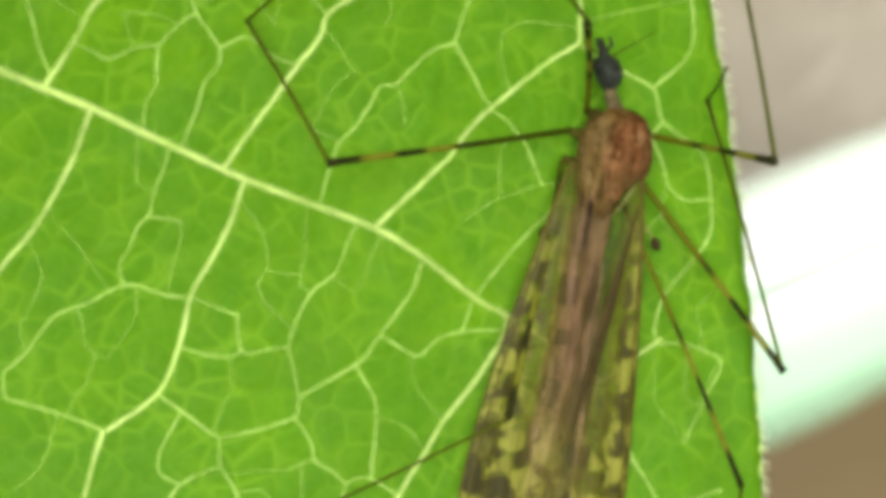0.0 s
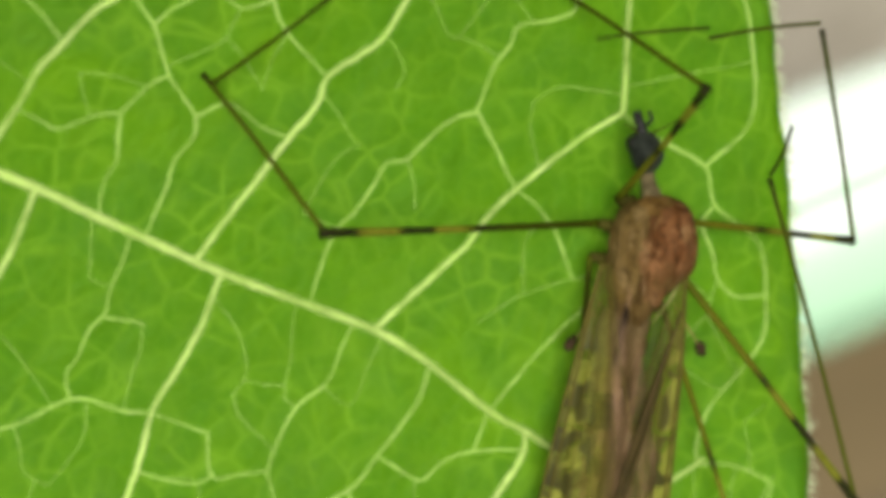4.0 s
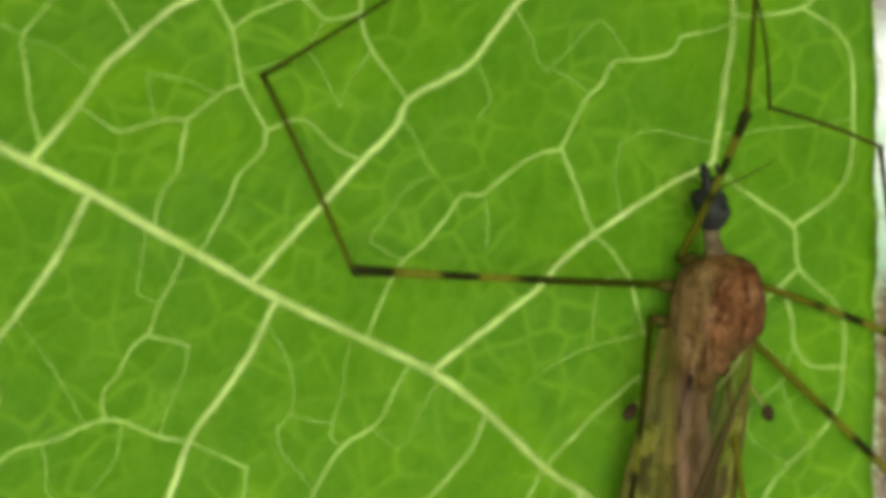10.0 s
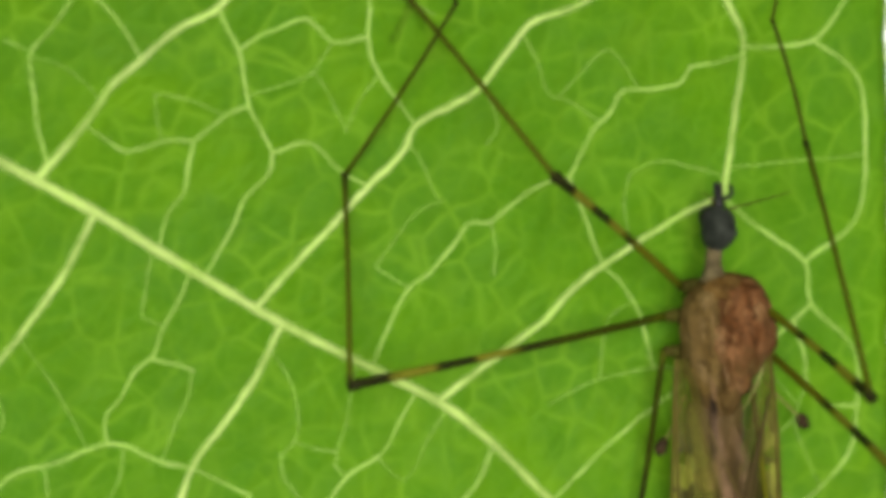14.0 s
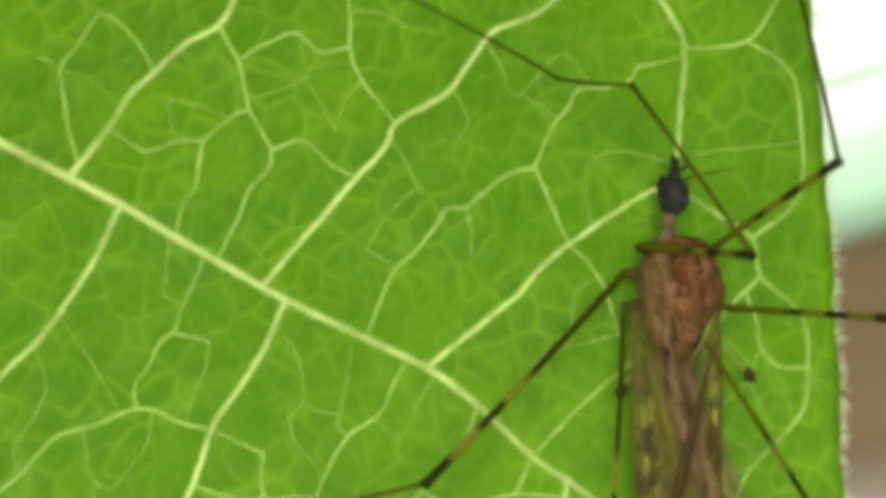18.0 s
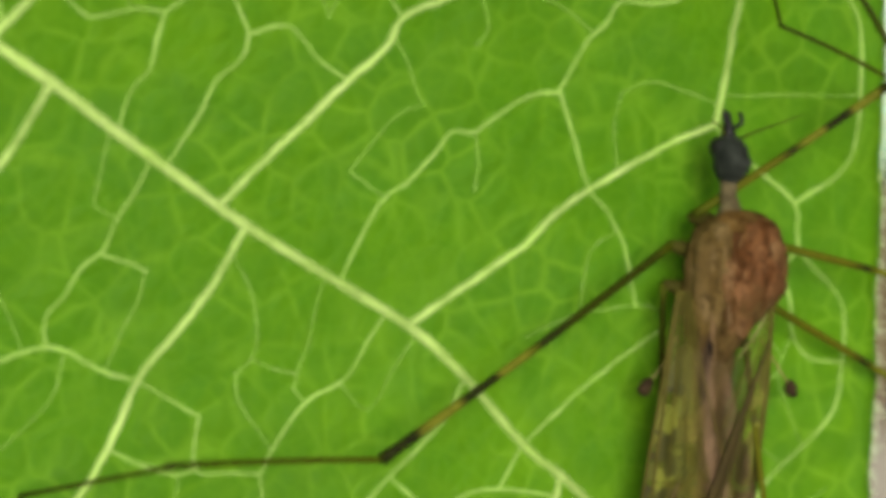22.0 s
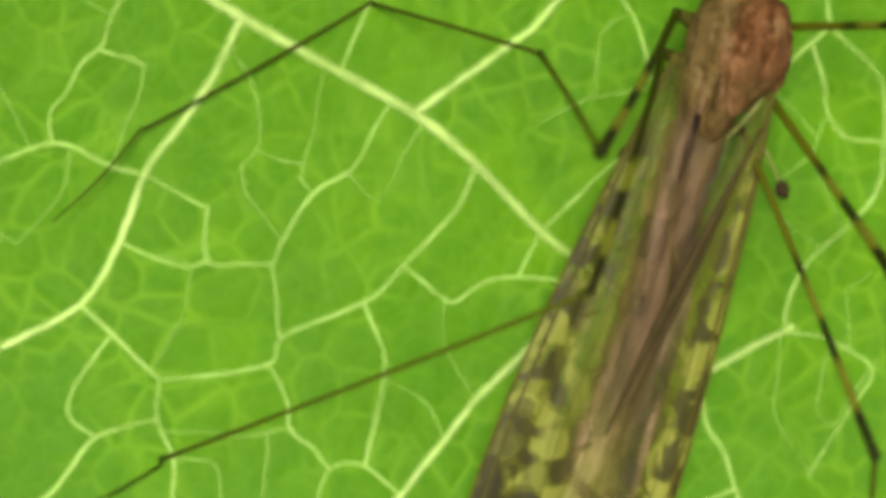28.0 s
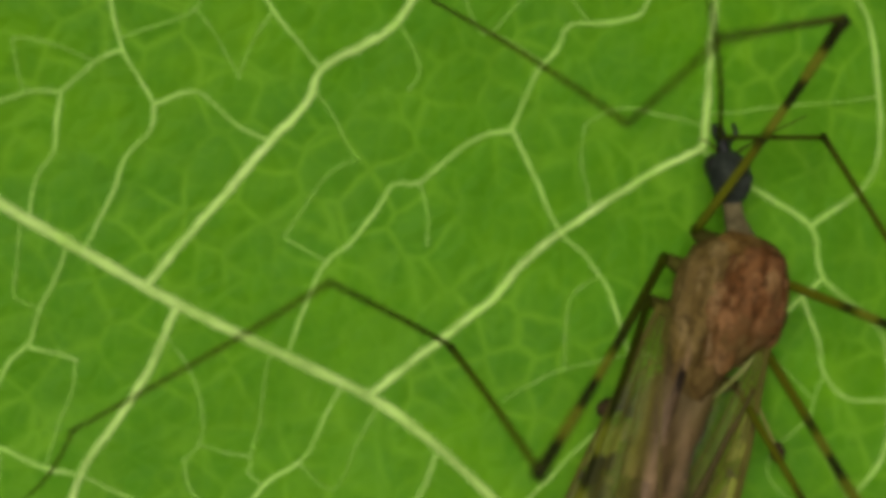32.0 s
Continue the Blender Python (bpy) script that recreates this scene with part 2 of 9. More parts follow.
    inner = n.mix(n.ramp(n.noise(n.coords((1.6, 0.8, 1.0)), 1500.0, 3.0), (0.50, (0, 0, 0)), (0.64, (0.65, 0.65, 0.65))), inner, rgb(0.036, 0.024, 0.011))
    base = n.mix(n.maths("MULTIPLY", fold, 0.95), base, inner)
    body = n.maths("ADD", 0.13, n.maths("MULTIPLY", root, 0.10))
    body = n.maths("ADD", body, n.maths("MULTIPLY", n.ramp(along, (0.08, (0, 0, 0)), (0.24, (1, 1, 1))), n.maths("ADD", 0.06, n.maths("MULTIPLY", fold, 0.20))))
    body = n.maths("ADD", body, n.maths("MULTIPLY", tip, 0.26))
    fac = n.maths("MINIMUM", 1.0, n.maths("ADD", body, n.maths("ADD", n.maths("MULTIPLY", dark, 0.78), n.maths("MULTIPLY", pale, 0.55))))
    n.set(Base_Color=base, Roughness=0.42, Normal=n.bump(streak, 0.6, 0.00008), Specular_IOR_Level=0.1)
    clear = n.add("ShaderNodeBsdfTransparent", Color=rgb(0.96, 0.95, 0.78))
    both = n.add("ShaderNodeMixShader", Fac=fac)
    n.tree.links.new(clear.outputs[0], both.inputs[1])
    n.tree.links.new(n.bsdf.outputs[0], both.inputs[2])
    n.tree.links.new(both.outputs[0], n.out.inputs["Surface"])
    return n.mat


def thorax_skin(name, darkest, low, high, tan, stripes, tail=None):
    """Wrinkled skin with uneven lengthwise streaks; tail is the colour that it takes towards the abdomen."""
    n = Nodes(name)
    f = n.noise(n.coords((1.0, 0.42, 1.0)), 2300.0, 5.0, 0.68)
    g = n.noise(n.coords((1.0, 0.7, 1.0)), 8500.0, 5.0, 0.7)
    big = n.noise(n.coords(), 1300.0, 3.0, 0.6)
    base = n.ramp(f, (0.34, darkest), (0.43, low), (0.54, high), (0.64, tan))
    base = n.mix(n.ramp(big, (0.40, (0, 0, 0)), (0.66, (0.65, 0.65, 0.65))), base, (*low, 1))
    base = n.mix(n.ramp(g, (0.46, (0, 0, 0)), (0.62, (0.8, 0.8, 0.8))), base, (*darkest, 1))
    base = n.mix(n.ramp(n.noise(n.coords((1.0, 0.6, 1.0)), 5200.0, 3.0), (0.56, (0, 0, 0)), (0.70, (0.65, 0.65, 0.65))), base, (*tan, 1))
    side = n.add("ShaderNodeSeparateXYZ", Vector=n.coords()).outputs["X"]
    line = n.maths("SINE", n.maths("ADD", n.maths("MULTIPLY", side, 15000.0), n.maths("MULTIPLY", f, 18.0)))
    base = n.mix(n.ramp(line, (0.45, (0, 0, 0)), (0.95, (stripes, stripes, stripes))), base, (*darkest, 1))
    base = n.mix(n.ramp(line, (0.0, (stripes * 0.7, stripes * 0.7, stripes * 0.7)), (0.3, (0, 0, 0))), base, (*tan, 1))
    if tail:
        back = n.maths("ADD", n.add("ShaderNodeSeparateXYZ", Vector=n.coords()).outputs["Y"], n.maths("MULTIPLY", n.maths("SUBTRACT", f, 0.5), 0.0022))
        dull = n.ramp(n.maths("MULTIPLY", back, -400.0), (0.42, (0, 0, 0)), (0.80, (0.85, 0.85, 0.85)))
        base = n.mix(dull, base, n.ramp(g, (0.38, tuple(0.45 * c for c in tail)), (0.52, tail), (0.66, tuple(1.5 * c for c in tail))))
    rough = n.maths("ADD", f, n.maths("MULTIPLY", g, 0.6))
    return n.set(Base_Color=base, Roughness=0.6, Normal=n.bump(rough, 0.5, 0.00016), Specular_IOR_Level=0.04)


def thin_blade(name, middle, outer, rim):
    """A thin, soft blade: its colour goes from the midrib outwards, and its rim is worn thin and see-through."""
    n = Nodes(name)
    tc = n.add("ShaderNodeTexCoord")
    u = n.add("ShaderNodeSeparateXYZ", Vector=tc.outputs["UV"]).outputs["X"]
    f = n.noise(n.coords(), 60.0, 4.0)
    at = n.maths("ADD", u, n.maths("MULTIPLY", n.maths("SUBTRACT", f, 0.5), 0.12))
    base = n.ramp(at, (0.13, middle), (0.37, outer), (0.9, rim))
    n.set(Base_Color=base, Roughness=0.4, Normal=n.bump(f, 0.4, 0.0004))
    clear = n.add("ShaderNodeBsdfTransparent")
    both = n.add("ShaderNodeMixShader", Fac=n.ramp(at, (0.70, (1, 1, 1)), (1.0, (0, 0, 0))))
    n.tree.links.new(clear.outputs[0], both.inputs[1])
    n.tree.links.new(n.bsdf.outputs[0], both.inputs[2])
    n.tree.links.new(both.outputs[0], n.out.inputs["Surface"])
    return n.mat


def abdomen_material():
    n = Nodes("abdomen_brown")
    g = n.noise(n.coords((1, 0.4, 1)), 2600.0, 5.0, 0.6)
    base = n.ramp(g, (0.34, (0.060, 0.033, 0.018)), (0.48, (0.165, 0.092, 0.055)), (0.62, (0.30, 0.185, 0.122)))
    y = n.add("ShaderNodeSeparateXYZ", Vector=n.coords()).outputs["Y"]
    front = n.maths("MULTIPLY", n.maths("ADD", y, n.maths("MULTIPLY", n.maths("SUBTRACT", g, 0.5), 0.002)), -100.0)
    base = n.mix(n.ramp(front, (0.28, (0.9, 0.9, 0.9)), (0.46, (0, 0, 0))), base, n.ramp(g, (0.36, (0.030, 0.022, 0.008)), (0.62, (0.105, 0.076, 0.030))))
    return n.set(Base_Color=base, Roughness=0.55, Normal=n.bump(g, 0.4, 0.00005), Specular_IOR_Level=0.1)


LEAF = leaf_material()
VEIN_MAIN = vein_material("vein_pale", rgb(0.43, 0.58, 0.16), rgb(0.30, 0.47, 0.080), 0.30, 1.0)
VEIN_SIDE = vein_material("vein_pale_side", rgb(0.47, 0.63, 0.18), rgb(0.31, 0.50, 0.085), 0.24, 1.0)
VEIN_MID = vein_material("vein_mid_green", rgb(0.35, 0.55, 0.11), rgb(0.25, 0.45, 0.060), 0.14, 0.90)
VEIN_THIN = vein_material("vein_light_green", rgb(0.28, 0.48, 0.075), rgb(0.19, 0.39, 0.036), 0.10, 0.68)
MARGIN = mottled("margin_pale", rgb(0.38, 0.50, 0.16), rgb(0.26, 0.40, 0.075), 1500.0, 0.6)
OLIVE, DARK, YELL, BROWN = (0.056, 0.068, 0.003), (0.012, 0.013, 0.003), (0.122, 0.128, 0.010), (0.034, 0.043, 0.002)
UMBER, SALLOW = (0.022, 0.028, 0.001), (0.084, 0.086, 0.004)
FEMUR = leg_material("banded_femur", (0.0, OLIVE), (0.06, UMBER), (0.34, UMBER), (0.47, DARK), (0.50, OLIVE), (0.53, YELL), (0.61, YELL), (0.635, DARK), (0.73, DARK), (0.76, YELL),
                     (0.865, YELL), (0.895, DARK), (1.0, DARK))
FORE_FEMUR = leg_material("banded_olive_femur", (0.0, UMBER), (0.05, OLIVE), (0.20, SALLOW), (0.40, SALLOW), (0.47, DARK), (0.50, OLIVE), (0.53, YELL), (0.61, YELL), (0.635, DARK), (0.73, DARK), (0.76, YELL),
                          (0.865, YELL), (0.895, DARK), (1.0, DARK))
TIBIA = leg_material("olive_tibia", (0.0, DARK), (0.04, OLIVE), (0.90, BROWN), (1.0, DARK))
TARSUS = leg_material("dark_tarsus", (0.0, BROWN), (0.5, (0.033, 0.036, 0.002)), (1.0, (0.021, 0.022, 0.003)))
WING = wing_material()
WING_VEIN = mottled("wing_vein_brown", rgb(0.050, 0.042, 0.007), rgb(0.105, 0.088, 0.014), 2500.0, 0.7, 0.3, 0.00003, (1, 1, 1), 0.1)
DARK_VEIN = mottled("wing_fold_dark", rgb(0.030, 0.022, 0.006), rgb(0.055, 0.038, 0.010), 2500.0, 0.7, 0.3, 0.00003, (1, 1, 1), 0.1)
THORAX = thorax_skin("thorax_brown", (0.022, 0.009, 0.003), (0.075, 0.028, 0.008), (0.125, 0.050, 0.015), (0.25, 0.125, 0.052), 0.26, (0.088, 0.057, 0.017))
ABDOMEN = abdomen_material()
BAND = mottled("abdomen_dark_band", rgb(0.010, 0.007, 0.005), rgb(0.028, 0.018, 0.011), 3000.0, 0.8, 0.3, 0.00003, (1, 1, 1), 0.02)
HEAD = mottled("head_slate_grey", rgb(0.012, 0.015, 0.011), rgb(0.048, 0.054, 0.042), 4200.0, 0.6, 0.8, 0.0001, (1, 1, 1), 0.06)
EYE = mottled("eye_black", rgb(0.006, 0.006, 0.005), rgb(0.014, 0.014, 0.011), 6000.0, 0.4, 0.3, 0.00003, (1, 1, 1), 0.2)
NECK = mottled("neck_brown", rgb(0.050, 0.040, 0.016), rgb(0.150, 0.118, 0.056), 4500.0, 0.6, 0.6, 0.00006)
FLANK = thorax_skin("flank_olive_brown", (0.036, 0.022, 0.006), (0.084, 0.052, 0.013), (0.120, 0.077, 0.022), (0.19, 0.128, 0.052), 0.18)
LOBE = thorax_skin("lobe_brown", (0.038, 0.017, 0.006), (0.098, 0.046, 0.013), (0.142, 0.070, 0.023), (0.22, 0.128, 0.056), 0.18)
COLLAR = thorax_skin("collar_amber_brown", (0.040, 0.020, 0.005), (0.085, 0.045, 0.010), (0.120, 0.068, 0.016), (0.17, 0.105, 0.035), 0.25)
COXA = mottled("coxa_olive_brown", rgb(0.024, 0.022, 0.004), rgb(0.064, 0.060, 0.010), 3500.0, 0.7, 0.5, 0.00006, (1, 1, 1), 0.04)
KNOB = mottled("haltere_dark", rgb(0.018, 0.012, 0.006), rgb(0.050, 0.032, 0.014), 5000.0, 0.7, 0.3, 0.00003, (1, 1, 1), 0.05)
HINGE = mottled("wing_hinge_tan", rgb(0.085, 0.048, 0.018), rgb(0.19, 0.118, 0.052), 2600.0, 0.5, 0.6, 0.00006)
GLINT = mottled("wing_root_glint", rgb(0.10, 0.105, 0.018), rgb(0.24, 0.25, 0.075), 3000.0)
RIM = mottled("thorax_rim_dark", rgb(0.020, 0.009, 0.003), rgb(0.070, 0.028, 0.008), 3200.0, 0.6, 0.6, 0.00006, (1, 1, 1), 0.05)
STALK = mottled("haltere_stalk_olive", rgb(0.20, 0.16, 0.045), rgb(0.28, 0.23, 0.08), 4000.0)
HAIR = mottled("margin_hair_pale", rgb(0.46, 0.53, 0.31), rgb(0.58, 0.64, 0.42), 3000.0)
SOIL = mottled("dry_grey_soil", rgb(0.23, 0.205, 0.158), rgb(0.31, 0.282, 0.225), 40.0, 0.9, 0.6, 0.004)
# the low leaf's sky glare is put into its base colour as near-white
GLARE_WHITE = thin_blade("painted_glare_blade", (0.82, 0.88, 0.84), (0.82, 0.88, 0.84), (0.66, 0.76, 0.66))
GLARE_TO_GREEN = thin_blade("painted_glare_green_blade", (0.82, 0.88, 0.84), (0.46, 0.66, 0.48), (0.30, 0.52, 0.33))
STRAW = thin_blade("dead_leaf_brown", (0.125, 0.090, 0.040), (0.115, 0.083, 0.036), (0.145, 0.106, 0.05))
MIDRIB = mottled("pale_green_midrib", rgb(0.42, 0.62, 0.44), rgb(0.50, 0.70, 0.52), 60.0, 0.5)
STALK_DRY = mottled("dry_stalk_brown", rgb(0.085, 0.060, 0.022), rgb(0.13, 0.092, 0.04), 60.0, 0.8)


# ---- helpers for meshes ----
def part(name, bm, material, parent=None, label="", smooth=True):
    me = bpy.data.meshes.new(name)
    bm.to_mesh(me)
    bm.free()
    if smooth:
        me.polygons.foreach_set("use_smooth", [True] * len(me.polygons))
    me.materials.append(material)
    ob = new(name, me)
    if parent is not None:
        ob.parent = parent
    if label:
        tagged(ob, label)
    return ob


def spline(points, step):
    """Points at about even steps along a smooth curve through the given ones."""
    pts = [Vector(p) for p in points]
    pts = [2 * pts[0] - pts[1]] + pts + [2 * pts[-1] - pts[-2]]
    out = []
    for a, b, c, d in zip(pts, pts[1:], pts[2:], pts[3:]):
        n = max(2, int((c - b).length / step))
        for i in range(n):
            t = i / n
            out.append(0.5 * (2 * b + (c - a) * t + (2 * a - 5 * b + 4 * c - d) * t * t + (3 * b - a - 3 * c + d) * t ** 3))
    return out + [pts[-2]]


def tube(bm, points, radii, sides=8, flat=1.0, up=Vector((0, 0, 1))):
    """A closed tube through points, in metres already; flat squeezes it along up."""
    rings, n = [], len(points)
    for i, p in enumerate(points):
        way = (points[min(i + 1, n - 1)] - points[max(i - 1, 0)]).normalized()
        u = up if abs(way.dot(up)) < 0.95 else Vector((1, 0, 0))
        side = way.cross(u).normalized()
        top = side.cross(way)
        r = radii[i] if isinstance(radii, (list, tuple)) else radii
        rings.append([bm.verts.new(p + side * (r * math.cos(a)) + top * (r * flat * math.sin(a))) for a in (2 * math.pi * k / sides for k in range(sides))])
    for a, b in zip(rings, rings[1:]):
        for k in range(sides):
            bm.faces.new((a[k], a[(k + 1) % sides], b[(k + 1) % sides], b[k]))
    bm.faces.new(rings[0][::-1])
    bm.faces.new(rings[-1])
    return bm


def lathe(stations, sides=20, seed=0, rough=0.0):
    """A body along -y: stations of (y, half width, half height, middle x, middle z), millimetres."""
    rng = random.Random(seed)
    bm, rings = bmesh.new(), []
    for y, w, h, x, z in stations:
        ring = []
        for k in range(sides):
            a = 2 * math.pi * k / sides
            f = 1 + rough * (rng.random() - 0.5)
            ring.append(bm.verts.new(Vector((x + w * math.cos(a) * f, y, z + h * math.sin(a) * f)) * MM))
        rings.append(ring)
    for a, b in zip(rings, rings[1:]):
        for k in range(sides):
            bm.faces.new((a[k], a[(k + 1) % sides], b[(k + 1) % sides], b[k]))
    bm.faces.new(rings[0][::-1])
    bm.faces.new(rings[-1])
    bmesh.ops.recalc_face_normals(bm, faces=bm.faces)
    return bm


# ---- the leaf ----
def leaf_z(x, y):
    """The blade's gentle swell."""
    x, y = max(-13.0, min(x, 9.0)), max(-13.0, min(y, 9.0))
    return -0.117 - 0.0085 * x - 0.0089 * y - 0.0104 * x * y + 0.01135 * y * y


def leaf_swell(x, y):
    """Small unevenness of the blade."""
    return 0.02 * noise.noise((x, y * 0.9, 0))


def leaf_edge(y):
    wave = 0.03 * math.sin(y * 2.1) + 0.018 * math.sin(y * 5.3 + 1.0)
    return 7.48 - 0.0095 * (y + 5.0) ** 2 + wave


def leaf_left(y):
    return -46.0 + 0.020 * (y + 5.0) ** 2


leaf = tagged(new("leaf"), "fresh green leaf with pale raised net veins and hairy margin", "leaf")
leaf.location = (0, 0, HIGH * MM)


def blade():
    bm = bmesh.new()
    ys = [-43.0, -41.0, -38.0, -34.0, -30, -26, -22, -19, -17] + [-15 + 0.3 * i for i in range(84)] + [11, 13, 16, 19, 22, 26, 29, 31.5, 33]
    cols = [0, 0.06, 0.14, 0.22, 0.30, 0.38, 0.46, 0.52] + [0.56 + 0.44 * i / 80 for i in range(81)]
    rows = []
    for y in ys:
        a, b = leaf_left(y), leaf_edge(y)
        end = max(0.0, abs(y + 5.0) - 30.0) / 8.0
        pinch = math.sqrt(max(0.02, 1 - min(1.0, end) ** 2))
        mid = (a + b) / 2
        a, b = mid + (a - mid) * pinch, mid + (b - mid) * pinch
        rows.append([bm.verts.new(Vector((a + (b - a) * c, y, leaf_z(a + (b - a) * c, y) + leaf_swell(a + (b - a) * c, y))) * MM) for c in cols])
    for r, s in zip(rows, rows[1:]):
        for k in range(len(cols) - 1):
            bm.faces.new((r[k], r[k + 1], s[k + 1], s[k]))
    bm.normal_update()
    ob = part("blade", bm, LEAF, leaf)
    solid = ob.modifiers.new("thickness", "SOLIDIFY")
    solid.thickness, solid.offset = 0.22 * MM, -1
    return ob


blade()


def vein(half, *points):
    """A low raised vein on the blade, of that half width, that melts into the blade at its sides."""
    ends = [Vector((x, y, 0)) for x, y in points]
    pts = spline(ends, 0.13)
    n = len(pts)
    rng = random.Random(int(abs(points[0][0] * 731 + points[0][1] * 977)))
    bm, rows, wob = bmesh.new(), [], 0.0
    uv = bm.loops.layers.uv.new("across")
    sides = (-1.0, -0.66, -0.33, 0.0, 0.33, 0.66, 1.0)
    for i, p in enumerate(pts):
        wob = 0.8 * wob + (0.06 if half > 0.07 else 0.16) * (rng.random() - 0.5)
        way = (pts[min(i + 1, n - 1)] - pts[max(i - 1, 0)]).normalized()
        side = Vector((-way.y, way.x, 0))
        wide = half * 1.75 * (1.0 - 0.2 * i / n) * (0.88 + 0.24 * rng.random())
        row = []
        for u in sides:
            q = p + side * (wide * u + 0.15 * wob)
            lift = 0.008 + half * 0.42 * (1 - u * u)
            row.append(bm.verts.new(Vector((q.x, q.y, leaf_z(q.x, q.y) + leaf_swell(q.x, q.y) + lift)) * MM))
        rows.append(row)
    for i, (r, q) in enumerate(zip(rows, rows[1:])):
        for k in range(len(sides) - 1):
            f = bm.faces.new((r[k], q[k], q[k + 1], r[k + 1]))
            for loop, (u, v) in zip(f.loops, ((k, i), (k, i + 1), (k + 1, i + 1), (k + 1, i))):
                loop[uv].uv = ((sides[u] + 1) / 2, v / n)
    bmesh.ops.recalc_face_normals(bm, faces=bm.faces)
    return part("vein", bm, VEIN_MAIN if half > 0.07 else VEIN_SIDE if half > 0.05 else VEIN_MID if half > 0.03 else VEIN_THIN, leaf)


vein(0.083, (-13.19, 3.79), (-11.57, 2.92), (-9.96, 2.1), (-8.86, 1.54), (-7.84, 0.95), (-6.75, 0.33), (-5.2, -0.54), (-3.77, -1.22), (-2.1, -2.01), (-1.01, -2.78), (0.35, -4), (1.06, -4.45), (2.22, -5.32), (3.37, -6.31))
vein(0.061, (1.06, -4.45), (0.94, -4.98), (0.26, -5.88), (-0.62, -6.77), (-1, -7.31), (-1.92, -8.52), (-2.5, -9.5), (-2.92, -10.6), (-3.2, -11.4))
vein(0.061, (3.37, -6.31), (3.48, -6.25), (5.06, -5.38))
vein(0.061, (-2.1, -1.98), (-1.13, -1.19), (-0.16, -0.39), (0.33, 0.19), (1.06, 0.79), (2.18, 1.56), (3.31, 2.18))
vein(0.061, (3.31, 2.18), (3.35, 2.97), (3.36, 3.69), (3.36, 5.08), (2.96, 5.75), (2.42, 6.57), (2.2, 7.51))
vein(0.046, (3.27, 2.17), (4.36, 1.44), (5.23, 0.91), (5.46, 0.05), (6.51, -0.83), (6.65, -2.02), (6.44, -3.09), (5.26, -4.27), (4.9, -5.09), (4.88, -5.48))
vein(0.046, (5.46, 0.05), (4.68, -0.73), (4.24, -1.68))
vein(0.046, (5.23, 0.91), (6.23, 1.67), (6.39, 2.62), (6.11, 4.25), (5.71, 4.81), (5.13, 5.12), (4.81, 5.27))
vein(0.046, (3.36, 5.08), (3.42, 5.06), (4.81, 5.27), (5.42, 6.1), (5.77, 6.73))
vein(0.061, (-5.72, -0.25), (-5.56, -0.05), (-5.16, 0.46), (-4.48, 1.26), (-3.79, 2.1), (-3.22, 2.72), (-3, 3.24), (-2.31, 3.68), (-1.87, 4.01), (-1.4, 4.75), (-0.96, 5.31), (-0.2, 5.62), (0.28, 6), (0.85, 6.73), (1.14, 7.69))
vein(0.061, (-9.73, 1.98), (-9.59, 2.17), (-8.88, 3.16), (-8.55, 3.7), (-8.12, 4.13), (-7.47, 4.77), (-6.78, 5.19), (-6.41, 5.84), (-6.19, 6.1), (-5.67, 6.9))
vein(0.061, (-5.2, -0.56), (-5.75, -1.76), (-6.22, -2.57), (-6.69, -3.26), (-7.1, -4.53), (-7.69, -5.6), (-8.96, -6.41))
vein(0.046, (-7.69, -5.6), (-6.27, -6.86))
vein(0.061, (-8.7, 1.44), (-8.76, 1.3), (-9.28, 0.17), (-9.87, -0.79), (-10.4, -1.51), (-11.07, -2.17), (-11.97, -3.3))
vein(0.046, (-6.7, -3.31), (-7.37, -3.18), (-8.2, -2.87), (-9.13, -3.22), (-9.87, -3.41), (-10.28, -3.83))
vein(0.039, (2.86, -1.59), (1.74, -2.47), (0.64, -3.56), (0.2, -4.1), (-0.08, -4.76))
vein(0.029, (2.86, -1.59), (2.42, -1.25), (0.99, -1.56), (0.1, -2.04))
vein(0.046, (-0.93, -2.85), (-1.01, -2.96), (-1.23, -3.58), (-2.13, -4.64), (-2.79, -5.33), (-4.2, -6.01), (-4.47, -6.52), (-6.27, -6.86))
vein(0.039, (5.11, -0.3), (5.42, -1.01), (5.51, -1.52), (5.93, -1.97), (6.72, -1.97))
vein(0.029, (5.51, -1.52), (5.29, -2.27), (5.54, -2.88), (5.92, -3.61))
vein(0.029, (6.65, -5.91), (6.23, -6.54), (5.81, -7.17))
vein(0.039, (0.1, 2.38), (0.19, 2.62), (0.46, 3.32), (0.76, 3.69), (0.99, 4.12), (1.61, 4.16), (2.17, 4.35), (2.31, 4.62), (2.82, 4.74), (3.29, 4.91), (3.36, 4.97))
vein(0.039, (0.1, 2.38), (-0.28, 2.32), (-0.76, 2.03), (-1.37, 1.49), (-1.81, 1.44), (-2.1, 0.96), (-2.5, 0.47), (-2.86, 0.15), (-3.19, -0.6), (-3.42, -1.22), (-3.49, -1.35))
vein(0.039, (0.1, 2.38), (0.51, 1.65), (0.95, 0.79), (1.43, 0.33), (1.82, -0.23), (2.22, -1.29))
vein(0.029, (-1.37, 1.49), (-1.23, 1), (-1.24, 0.46))
vein(0.029, (-1.16, 5.03), (-0.78, 4.51), (-0.5, 3.99), (-0.1, 3.87), (0.61, 3.5))
vein(0.029, (3.34, 2.74), (3.43, 2.72), (4.85, 2.92), (6.22, 3.1), (6.3, 3.13))
vein(0.061, (-9.04, -6.38), (-9.34, -7.16), (-9.62, -7.99))
